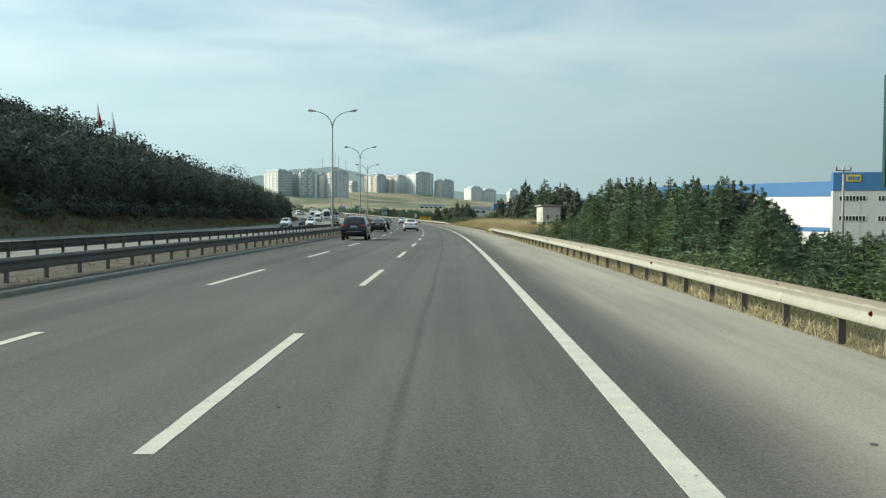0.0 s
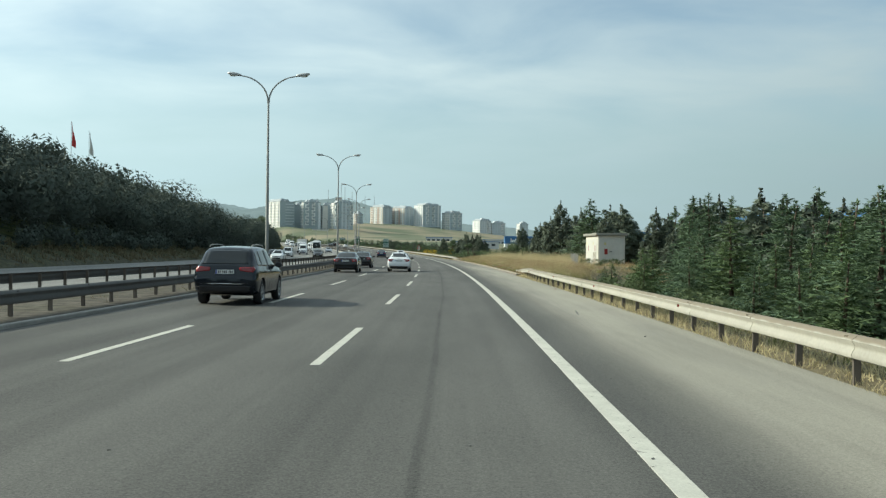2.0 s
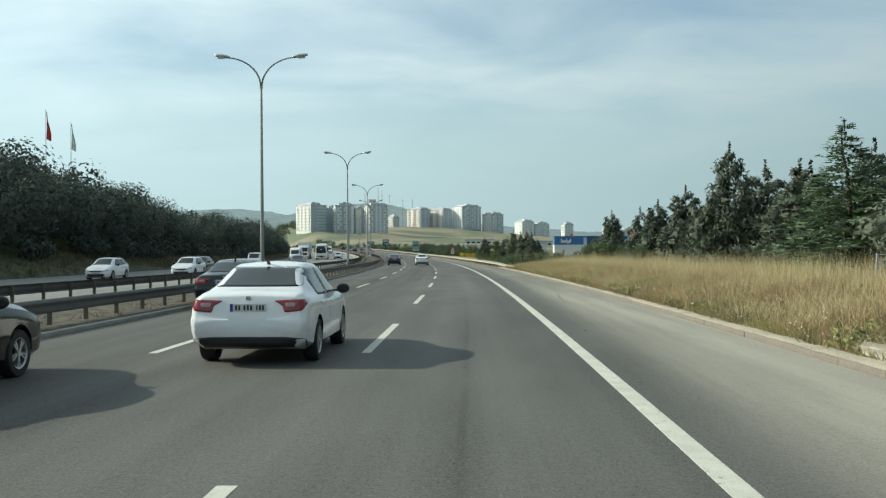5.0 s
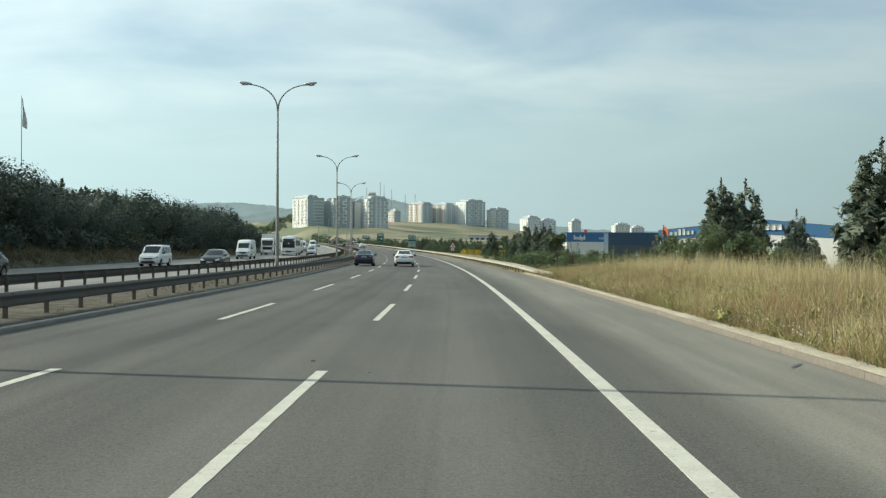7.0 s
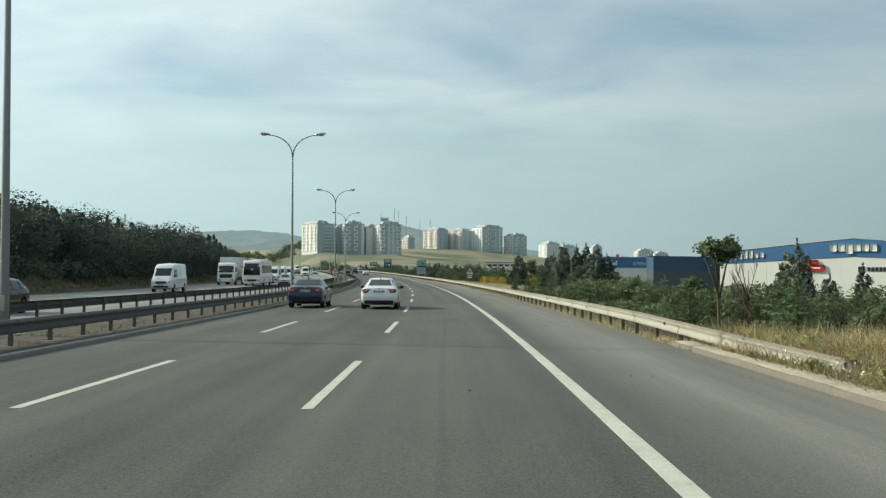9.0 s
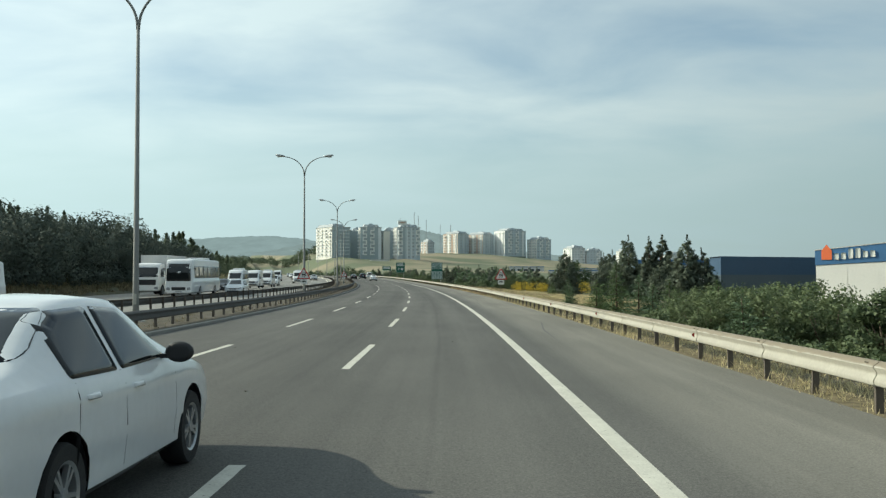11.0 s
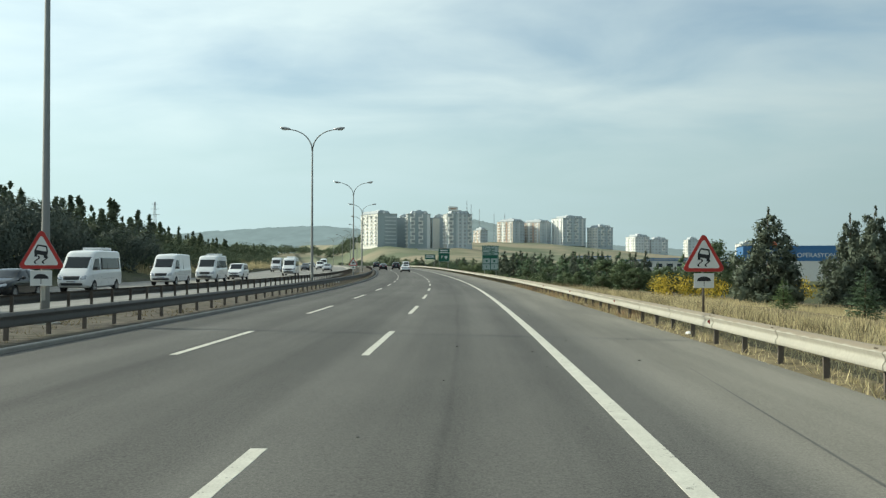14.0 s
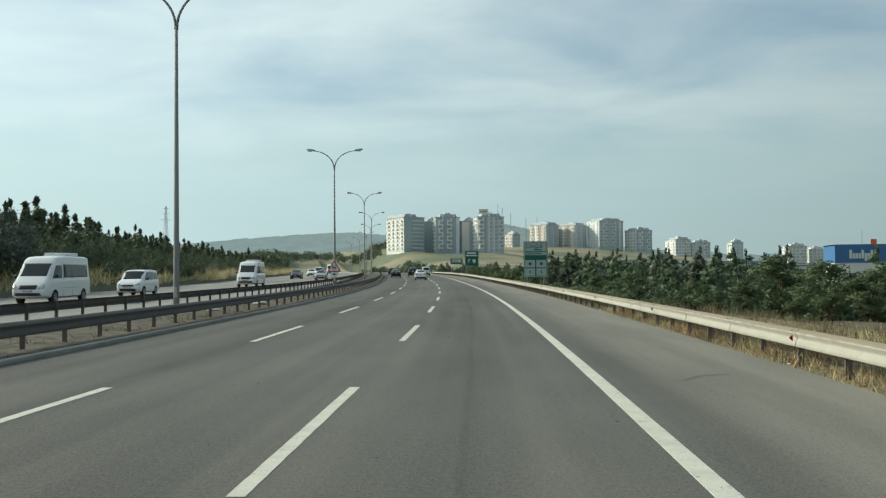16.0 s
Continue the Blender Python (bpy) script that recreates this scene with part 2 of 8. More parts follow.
    if shoulder:
        tan = nt.nodes.new("ShaderNodeVectorMath")
        tan.operation = 'SCALE'
        tan.inputs[0].default_value = (0.32, 0.298, 0.243)
        nt.links.new(math2('MULTIPLY_ADD', val, 0.5, 1.0), tan.inputs["Scale"])
        mx = nt.nodes.new("ShaderNodeMixRGB")
        mx.use_clamp = True
        nt.links.new(dust, mx.inputs[0])
        nt.links.new(colour, mx.inputs[1])
        nt.links.new(tan.outputs[0], mx.inputs[2])
        colour = mx.outputs[0]
    nt.links.new(colour, b.inputs["Base Color"])
    bp = nt.nodes.new("ShaderNodeBump")
    bp.inputs["Strength"].default_value = 0.3
    bp.inputs["Distance"].default_value = 0.004
    nt.links.new(g1, bp.inputs["Height"])
    nt.links.new(bp.outputs[0], b.inputs["Normal"])
    return m


def ground_mat():
    """Dry grass and bare earth near the road, green scrub on the hill, fields far away."""
    m = bpy.data.materials.new("earth_and_grass")
    m.use_nodes = True
    nt = m.node_tree
    b = nt.nodes["Principled BSDF"]
    b.inputs["Roughness"].default_value = 0.95
    b.inputs["Specular IOR Level"].default_value = 0.1
    tc = nt.nodes.new("ShaderNodeTexCoord")
    def nz(scale, detail=5):
        n = nt.nodes.new("ShaderNodeTexNoise")
        n.inputs["Scale"].default_value = scale
        n.inputs["Detail"].default_value = detail
        nt.links.new(tc.outputs["Object"], n.inputs["Vector"])
        return n.outputs["Fac"]
    def ramp(v, a, ca, c, cb):
        r = nt.nodes.new("ShaderNodeValToRGB")
        r.color_ramp.elements[0].position, r.color_ramp.elements[0].color = a, (*ca, 1)
        r.color_ramp.elements[1].position, r.color_ramp.elements[1].color = c, (*cb, 1)
        nt.links.new(v, r.inputs[0])
        return r.outputs[0]
    def mix(f, a, c):
        x = nt.nodes.new("ShaderNodeMixRGB")
        nt.links.new(f, x.inputs[0])
        nt.links.new(a, x.inputs[1])
        nt.links.new(c, x.inputs[2])
        return x.outputs[0]
    dry = ramp(nz(3.0), 0.35, (0.07, 0.063, 0.053), 0.70, (0.165, 0.148, 0.122))
    green = ramp(nz(1.1), 0.35, (0.035, 0.05, 0.02), 0.7, (0.12, 0.13, 0.05))
    # far field tones are greyed, with the haze put into them
    field = ramp(nz(0.012, 9), 0.44, (0.14, 0.162, 0.108), 0.58, (0.27, 0.24, 0.172))
    at1 = nt.nodes.new("ShaderNodeAttribute")
    at1.attribute_name = "green"
    at2 = nt.nodes.new("ShaderNodeAttribute")
    at2.attribute_name = "far"
    patch = nt.nodes.new("ShaderNodeMath")
    patch.operation = 'MULTIPLY_ADD'
    nt.links.new(nz(0.25), patch.inputs[0])
    patch.inputs[1].default_value = 0.9
    off = nt.nodes.new("ShaderNodeMath")
    off.operation = 'ADD'
    nt.links.new(at1.outputs["Fac"], off.inputs[0])
    off.inputs[1].default_value = -0.45
    nt.links.new(off.outputs[0], patch.inputs[2])
    patch.use_clamp = True
    c = mix(patch.outputs[0], dry, green)
    at3 = nt.nodes.new("ShaderNodeAttribute")
    at3.attribute_name = "straw"
    c = mix(at3.outputs["Fac"], c, ramp(nz(5.0), 0.35, (0.13, 0.105, 0.06), 0.68, (0.30, 0.245, 0.14)))
    c = mix(at2.outputs["Fac"], c, field)
    nt.links.new(c, b.inputs["Base Color"])
    bp = nt.nodes.new("ShaderNodeBump")
    bp.inputs["Strength"].default_value = 0.8
    bp.inputs["Distance"].default_value = 0.05
    nt.links.new(nz(9.0), bp.inputs["Height"])
    nt.links.new(bp.outputs[0], b.inputs["Normal"])
    return m


ASPHALT = road_mat("asphalt", (0.093, 0.090, 0.081), 0.14, 0.5, shoulder=0.98, seam=-1.72)
# base lightened to stand in for sun glare on the oncoming lanes
ASPHALT_PALE = road_mat("pale_asphalt", (0.21, 0.205, 0.19), 0.10, 0.25)
EARTH = ground_mat()
PAINT = mat("road_paint", (0.46, 0.445, 0.385), 0.85, var=0.12, scale=3, bump=0.3, fine=14, tint=(0.56, 0.55, 0.48))
p_nt = PAINT.node_tree
p_tc, p_n, p_r, p_m = (p_nt.nodes.new("ShaderNode" + k) for k in ("TexCoord", "TexNoise", "ValToRGB", "MixRGB"))
p_n.inputs["Scale"].default_value, p_n.inputs["Detail"].default_value, p_n.inputs["Roughness"].default_value = 9.0, 6, 0.75
p_nt.links.new(p_tc.outputs["Object"], p_n.inputs["Vector"])
p_r.color_ramp.elements[0].position, p_r.color_ramp.elements[1].position = 0.60, 0.66
p_nt.links.new(p_n.outputs["Fac"], p_r.inputs[0])
p_nt.links.new(p_r.outputs[0], p_m.inputs[0])
p_b = p_nt.nodes["Principled BSDF"]
p_nt.links.new(p_b.inputs["Base Color"].links[0].from_socket, p_m.inputs[1])
p_m.inputs[2].default_value = (0.20, 0.195, 0.175, 1)
p_nt.links.new(p_m.outputs[0], p_b.inputs["Base Color"])
STEEL = mat("galvanised_steel", (0.50, 0.49, 0.44), 0.5, 0.55, var=0.16, scale=2.5, bump=0.15)
RAIL_OLD = mat("weathered_rail_steel", (0.36, 0.345, 0.295), 0.7, 0.05, var=0.2, scale=1.6, bump=0.2, rand=0.12)
# brown dust lies along the upper lip of the panels
r_nt = RAIL_OLD.node_tree
r_tc, r_s, r_n, r_a, r_r, r_m = (r_nt.nodes.new("ShaderNode" + k) for k in ("TexCoord", "SeparateXYZ", "TexNoise", "Math", "MapRange", "MixRGB"))
r_nt.links.new(r_tc.outputs["Object"], r_s.inputs[0])
r_nt.links.new(r_tc.outputs["Object"], r_n.inputs["Vector"])
r_n.inputs["Scale"].default_value, r_n.inputs["Detail"].default_value = 2.2, 6
r_a.operation = 'MULTIPLY_ADD'
r_a.inputs[1].default_value = 0.07
r_nt.links.new(r_n.outputs["Fac"], r_a.inputs[0])
r_nt.links.new(r_s.outputs["Z"], r_a.inputs[2])
for key, value in (("From Min", 0.112), ("From Max", 0.138), ("To Min", 0.0), ("To Max", 0.9)):
    r_r.inputs[key].default_value = value
r_nt.links.new(r_a.outputs[0], r_r.inputs["Value"])
r_b = r_nt.nodes["Principled BSDF"]
r_nt.links.new(r_r.outputs[0], r_m.inputs[0])
r_nt.links.new(r_b.inputs["Base Color"].links[0].from_socket, r_m.inputs[1])
r_m.inputs[2].default_value = (0.20, 0.165, 0.115, 1)
r_nt.links.new(r_m.outputs[0], r_b.inputs["Base Color"])
RAIL_DARK = mat("dark_rail_steel", (0.088, 0.085, 0.077), 0.8, 0.0, var=0.22, scale=2.0, bump=0.2, rand=0.12)
POST = mat("post_steel", (0.14, 0.12, 0.10), 0.65, 0.35, var=0.3, scale=4, bump=0.2, rand=0.15)
POLE = mat("lamp_pole_steel", (0.24, 0.245, 0.235), 0.8, 0.0, var=0.03, scale=0.3)
LAMP = mat("lamp_housing", (0.45, 0.46, 0.46), 0.5, 0.3, var=0.1, scale=4)
CONCRETE = mat("kerb_concrete", (0.205, 0.178, 0.15), 0.9, var=0.3, scale=1.3, bump=0.5)
KERB_GREY = mat("grey_kerb", (0.27, 0.258, 0.23), 0.9, var=0.25, scale=1.5, bump=0.5)
RED = mat("red_reflector", (0.26, 0.02, 0.018), 0.4, var=0.2, scale=8)
# hill and plantation greens are paled and blued to stand in for haze
LEAF_HILL = mat("hill_foliage", (0.072, 0.090, 0.078), 0.8, var=0.28, scale=0.09, fine=9, tint=(0.098, 0.118, 0.096), island=0.1, spec=0.1, thin=0.08)
LEAF_PLANT = mat("hazed_foliage", (0.085, 0.112, 0.078), 0.8, var=0.32, scale=0.12, fine=6, tint=(0.120, 0.148, 0.090), island=0.22, spec=0.12, thin=0.2)
BARK = mat("bark", (0.10, 0.075, 0.055), 0.95, var=0.3, scale=5, bump=0.8)


# ---- mesh helpers ----
def link(name, me, material=None, parent=None, label=""):
    ob = new(name, me)
    if material:
        me.materials.append(material)
    if parent:
        ob.parent = parent
    return tagged(ob, label)


def part(name, bm, material, parent=None, label="", smooth=False):
    me = bpy.data.meshes.new(name)
    bmesh.ops.recalc_face_normals(bm, faces=bm.faces)
    bm.to_mesh(me)
    bm.free()
    if smooth:
        me.polygons.foreach_set("use_smooth", [True] * len(me.polygons))
    return link(name, me, material, parent, label)


def npmesh(name, verts, faces, smooth=False, normals=None):
    verts, faces = np.asarray(verts, np.float32), np.asarray(faces, np.int32)
    me = bpy.data.meshes.new(name)
    n, k = faces.shape
    me.vertices.add(len(verts))
    me.vertices.foreach_set("co", verts.ravel())
    me.loops.add(n * k)
    me.loops.foreach_set("vertex_index", faces.ravel())
    me.polygons.add(n)
    me.polygons.foreach_set("loop_start", np.arange(n, dtype=np.int32) * k)
    me.polygons.foreach_set("loop_total", np.full(n, k, np.int32))
    me.polygons.foreach_set("use_smooth", np.full(n, bool(smooth)))
    me.update(calc_edges=True)
    if normals is not None:
        me.normals_split_custom_set_from_vertices(normals.tolist())
    return me


def empty(name, m, label, category, group=""):
    ob = new(name)
    ob.empty_display_size = 0.2
    ob.matrix_world = m
    return tagged(ob, label, category, group)


def box(bm, x0, x1, y0, y1, z0, z1, bevel=0.0):
    g = bmesh.ops.create_cube(bm, size=1.0, matrix=Matrix.Translation(((x0 + x1) / 2, (y0 + y1) / 2, (z0 + z1) / 2)) @ Matrix.Diagonal((x1 - x0, y1 - y0, z1 - z0, 1)))
    if bevel:
        es = list({e for v in g["verts"] for e in v.link_edges})
        bmesh.ops.bevel(bm, geom=es, offset=bevel, segments=2, affect='EDGES', profile=0.7)
    return bm


def boxes(*args, bevel=0.0):
    bm = bmesh.new()
    for a in args:
        box(bm, *a, bevel=bevel)
    return bm


def tube(bm, pts, radii, sides=8):
    rings = []
    pts = [Vector(p) for p in pts]
    for i, p in enumerate(pts):
        d = (pts[min(i + 1, len(pts) - 1)] - pts[max(i - 1, 0)]).normalized()
        u = d.orthogonal().normalized() if abs(d.z) < 0.99 else Vector((1, 0, 0))
        u = (u - d * u.dot(d)).normalized()
        if i and rings:
            u0 = (rings[-1][0].co - pts[i - 1]).normalized()
            u = (u0 - d * u0.dot(d)).normalized()
        w = d.cross(u)
        rings.append([bm.verts.new(p + (u * math.cos(a) + w * math.sin(a)) * radii[i]) for a in [2 * math.pi * k / sides for k in range(sides)]])
    for a, c in zip(rings, rings[1:]):
        for k in range(sides):
            bm.faces.new((a[k], a[(k + 1) % sides], c[(k + 1) % sides], c[k]))
    bm.faces.new(rings[0][::-1])
    bm.faces.new(rings[-1])
    return bm


def strip(name, s, prof, material, label, category, kind="structure", uv=True):
    """A band along the road: prof is a list of (lat, height); closed below by nothing, so use it for sheets and kerbs."""
    s = np.asarray(s, float)
    prof = np.asarray(prof, float)
    if prof.ndim == 2:
        prof = np.broadcast_to(prof, (len(s), *prof.shape))
    n, k = prof.shape[:2]
    V = rxyz(s[:, None], prof[:, :, 0], prof[:, :, 1]).reshape(-1, 3)
    i = np.arange(n - 1)[:, None] * k + np.arange(k - 1)[None]
    F = np.stack([i, i + 1, i + k + 1, i + k], -1).reshape(-1, 4)
    me = npmesh(name, V, F)
    if uv:
        lay = me.uv_layers.new(name="UVMap")
        u = np.stack([prof[:, :, 0], np.broadcast_to(s[:, None], (n, k))], -1).reshape(-1, 2)
        lay.data.foreach_set("uv", u[F.ravel()].astype(np.float32).ravel())
    ob = link(name, me, material)
    return tagged(ob, label, category, "", kind)


# ---- ground, carriageways, kerbs ----
LATS = np.unique(np.concatenate([[-1300, -1000, -800, -600, -450, -350, -280, -230, -200, -180], np.arange(-165, -33, 6.0), [-33.2, -33.0, -25, -15.45, -15.4, -14.2, -13, -12, -11, -10.43, -10.38, -5, 3.2, 3.29],
                                 np.arange(3.4, 14, 0.7), np.arange(14, 40, 3.0), np.arange(40, 120, 8), [140, 180, 230, 300, 400, 520, 700, 900, 1200, 1600, 2200, 3000]]))
SS = np.concatenate([[-400, -250, -150, -100], np.arange(-60, 420, 3.0), np.arange(420, 720, 8), np.arange(720, 1600, 25), [1700, 1850, 2000, 2300, 2700, 3200, 3800, 4500]])
sg, lg = np.meshgrid(SS, LATS, indexing="ij")
hg = land(sg, lg)
rough = np.array([noise.noise(Vector((a * 0.11, c * 0.23, 0.3))) for a, c in zip(sg.ravel(), lg.ravel())]).reshape(sg.shape)
hg = hg + rough * np.where((lg > 4.5), np.clip((lg - 4) * 0.05, 0, 0.35), np.where(lg < -34, 0.5, np.where((lg < -10.5) & (lg > -15.3), 0.06, 0.0)))
GV = rxyz(sg, lg, hg)
n_s, n_l = sg.shape
gi = np.arange(n_s - 1)[:, None] * n_l + np.arange(n_l - 1)[None]
GF = np.stack([gi, gi + 1, gi + n_l + 1, gi + n_l], -1).reshape(-1, 4)
g_me = npmesh("ground", GV.reshape(-1, 3), GF, smooth=True)
ga = g_me.attributes.new("green", 'FLOAT', 'POINT')
green = np.where(lg < -36, 0.95, np.where(lg > 9, 0.75, np.where(lg < 0, 0.35, 0.1))) * np.ones_like(sg)
green = np.where((lg > -16) & (lg < -10), 0.0, green)
green = np.where((lg > 3) & (sg > 92) & (sg < 195) & (lg < 25), 0.15, green)
green = np.where((lg > 3) & (sg > 280) & (sg < 350) & (lg < 25), 0.12, green)
ga.data.foreach_set("value", green.astype(np.float32).ravel())
gs = g_me.attributes.new("straw", 'FLOAT', 'POINT')
straw = np.where((lg > 4.2) & (lg < 20), sstep(94, 102, sg) * (1 - sstep(188, 198, sg)) + sstep(278, 286, sg) * (1 - sstep(330, 345, sg)), 0.0)
straw = np.maximum(straw, np.where((lg > 3.3) & (lg < 5.4), 0.75, 0.0))
gs.data.foreach_set("value", straw.astype(np.float32).ravel())
gb = g_me.attributes.new("far", 'FLOAT', 'POINT')
gb.data.foreach_set("value", (sstep(520, 680, sg) * np.ones_like(lg)).astype(np.float32).ravel())
tagged(link("ground", g_me, EARTH), "rolling ground of dry grass, scrub and fields beside the motorway", "ground", kind="structure")

S_ROAD = np.concatenate([np.arange(-120, 700, 4.0), np.arange(700, 1080, 20)])
road = strip("road", S_ROAD, [(-10.2, 0.0), (-8.75, 0.0), (-7, 0), (-5.25, 0.0), (-3.5, 0), (-1.75, 0), (0, 0), (1.2, 0.0), (2.2, 0), (3.42, -0.01), (3.45, -0.14)], ASPHALT,
             "grey asphalt carriageway with three lanes and a paler hard shoulder", "road")
road_far = strip("road", S_ROAD, [(-32.9, -0.14), (-32.8, 0.0), (-28, 0.0), (-24, 0), (-20, 0), (-15.95, 0.0)], ASPHALT_PALE,
                 "pale asphalt carriageway for the oncoming traffic", "road")
strip("kerb", S_ROAD, [(-10.16, -0.02), (-10.165, 0.065), (-10.18, 0.085), (-10.30, 0.09), (-10.32, 0.08), (-10.44, 0.0)], KERB_GREY, "grey concrete median kerb", "kerb")
strip("kerb", S_ROAD, [(-15.3, 0.08), (-15.42, 0.15), (-15.55, 0.17), (-15.88, 0.16), (-15.92, 0.13), (-15.96, -0.02)], KERB_GREY, "grey concrete kerb of the oncoming carriageway", "kerb")


def ribbon(name, s0, s1, lat, w, parent, label="", step=4.0):
    s = np.arange(s0, s1 + 0.01, step)
    me_o = strip(name, s, [(lat - w / 2, 0.001), (lat - w / 2 + 0.002, 0.004), (lat, 0.004), (lat + w / 2 - 0.002, 0.004), (lat + w / 2, 0.001)], PAINT, label, "")
    del me_o["kind"]
    me_o.parent = parent
    return me_o


ribbon("edge_line", -100, 900, 0.0, 0.205, road, "broad white edge line")
ribbon("edge_line", -100, 900, -16.5, 0.2, road_far, "white edge line")
dash_me = None
P_DASH, L_DASH = 14.938, 6.3
for k in range(-6, 48):
    for lat in (-3.5, -7.0):
        if dash_me is None:
            bm = bmesh.new()
            rng = random.Random(3)
            n = 28
            top, rows_ = [], []
            for i in range(n + 1):
                y = L_DASH * i / n
                a = 0.075 + rng.uniform(-0.004, 0.004)
                c = 0.075 + rng.uniform(-0.004, 0.004)
                rows_.append([bm.verts.new((-a, y, 0.0005)), bm.verts.new((-a + 0.003, y, 0.004)), bm.verts.new((c - 0.003, y, 0.004)), bm.verts.new((c, y, 0.0005))])
            for p, r in zip(rows_, rows_[1:]):
                for j in range(3):
                    bm.faces.new((p[j], p[j + 1], r[j + 1], r[j]))
            first = part("lane_dash", bm, PAINT, road)
            dash_me = first.data
            ob = first
        else:
            ob = new("lane_dash", dash_me)
            ob.parent = road
        ob.matrix_world = rpose(k * P_DASH, lat, 0.001)
        ob.scale = (1.0, 1.0, 1.0)
for k in range(0, 40):
    for lat in (-20.2, -23.8):
        ob = new("lane_dash", dash_me)
        ob.parent = road_far
        ob.matrix_world = rpose(k * P_DASH + 4, lat, 0.001)


# ---- guard rails ----
def beam_mesh(length, flip):
    """One W-section panel, its face towards +x (or -x), from y 0 to its length."""
    prof = [(-0.02, -0.156), (0.035, -0.153), (0.058, -0.138), (0.064, -0.112), (0.062, -0.078), (0.028, -0.022), (0.024, 0.0), (0.028, 0.020), (0.060, 0.066), (0.064, 0.080), (0.056, 0.094), (-0.008, 0.146), (-0.035, 0.153)]
    t = 0.006
    bm = bmesh.new()
    cols = []
    for y in (-0.16, 0.0, length / 2, length):
        o = 0.004 if y < 0.01 else 0.0
        cols.append([bm.verts.new((flip * (x + o), y, z)) for x, z in prof] + [bm.verts.new((flip * (x - t), y, z)) for x, z in reversed(prof)])
    n = len(cols[0])
    for a, c in zip(cols, cols[1:]):
        for k in range(n):
            bm.faces.new((a[k], a[(k + 1) % n], c[(k + 1) % n], c[k]))
    bm.faces.new(cols[0])
    bm.faces.new(cols[-1][::-1])
    for y in (0.06, 0.12):
        for z in (-0.118, 0.0, 0.118):
            box(bm, *(sorted((flip * 0.0, flip * (0.03 if z == 0 else 0.045)))), y - 0.012, y + 0.012, z - 0.012, z + 0.012)
    return bm


def post_mesh(height):
    """A sigma-section post from below the ground to its height, with the spacer block."""
    bm = bmesh.new()
    w, d, t = 0.05, 0.095, 0.006
    for a in ((-w / 2, -w / 2 + t, -d / 2, d / 2), (-w / 2, w / 2, -d / 2, -d / 2 + t), (-w / 2, w / 2, d / 2 - t, d / 2)):
        box(bm, a[2], a[3], a[0], a[1], -0.4, height)
    return bm


def guard_rail(label, s0, s1, lat_of, centre, face, steel, post_steel, seats):
    """A rail thing: panels of 4 m, a post every 2 m; face +1 looks to greater lat."""
    x, y, z = rxyz(s0, lat_of(s0), 0)
    rail = empty("guard_rail", pose(x, y, z), label, "guard rail", "guard rails along the motorway")
    inv = Matrix.Translation((-x, -y, -z))
    beam = post = None
    s = s0
    while s < s1 - 0.1:
        la, lb = lat_of(s), lat_of(s + 4)
        ha, hb = centre(s), centre(s + 4)
        m = rpose(s, la + 0.07 * face, ha) @ pose(0, 0, 0, math.degrees(math.atan2(hb - ha, 4)), 0, -math.degrees(math.atan2(lb - la, 4)))
        if beam is None:
            ob = part("beam", beam_mesh(4.0, face), steel, rail, smooth=True)
            beam = ob.data
            beam.set_sharp_from_angle(angle=radians(30))
        else:
            ob = new("beam", beam)
            ob.parent = rail
        ob.matrix_basis = inv @ m
        for k in (0, 2):
            if (s + k) < seats[0] or (s + k) > seats[1]:
                continue
            lp, hp = (la + lb * 0 if k == 0 else (la + lb) / 2), (ha if k == 0 else (ha + hb) / 2)
            rn = random.Random(int(s * 10 + k * 7))
            m = rpose(s + k, lp - 0.01 * face, hp - 0.5) @ pose(0, 0, 0, rn.uniform(-1.5, 1.5), rn.uniform(-1, 1), rn.uniform(-3, 3))
            if post is None:
                ob = part("post", post_mesh(0.62), post_steel, rail)
                post = ob.data
            else:
                ob = new("post", post)
                ob.parent = rail
            ob.matrix_basis = inv @ m
        s += 4
    return rail


def flare(s_a, s_b, base, out):
    return lambda s: base + out * float(sstep(s_a, s_b, s) if s_b > s_a else 1 - sstep(s_b, s_a, s))


guard_rail("pale weathered steel guard rail on the outer verge", -40, 104, flare(80, 104, 3.62, 0.55), lambda s: 0.45 - 0.38 * float(sstep(92, 106, s)), -1, RAIL_OLD, POST, (-100, 100))
guard_rail("pale weathered steel guard rail sinking into the verge", 183, 555, flare(196, 182, 3.68, 0.87), lambda s: 0.45 - 0.30 * float(1 - sstep(183, 196, s)), -1, RAIL_OLD, POST, (187, 900))
bm = bmesh.new()
rings = [[bm.verts.new((0.10 * math.cos(a), -0.13 * math.sin(a), z)) for a in [math.pi * k / 8 for k in range(9)]] for z in (-0.155, -0.085, 0.0, 0.085, 0.155)]
for p, q_ in zip(rings, rings[1:]):
    for k in range(8):
        bm.faces.new((p[k], p[k + 1], q_[k + 1], q_[k]))
bmesh.ops.solidify(bm, geom=bm.faces[:], thickness=0.006)
nose = part("rail_terminal", bm, RAIL_OLD)
tagged(nose, "rounded steel end piece of the guard rail", "guard rail")
nose.matrix_world = rpose(182.9, 4.55, 0.15)
guard_rail("dark steel guard rail on the median", -16, 524, lambda s: -11.15, lambda s: 0.50, 1, RAIL_DARK, POST, (-100, 900))
guard_rail("dark steel guard rail of the oncoming side", -8, 528, lambda s: -14.95, lambda s: 0.62, -1, RAIL_DARK, POST, (-100, 900))


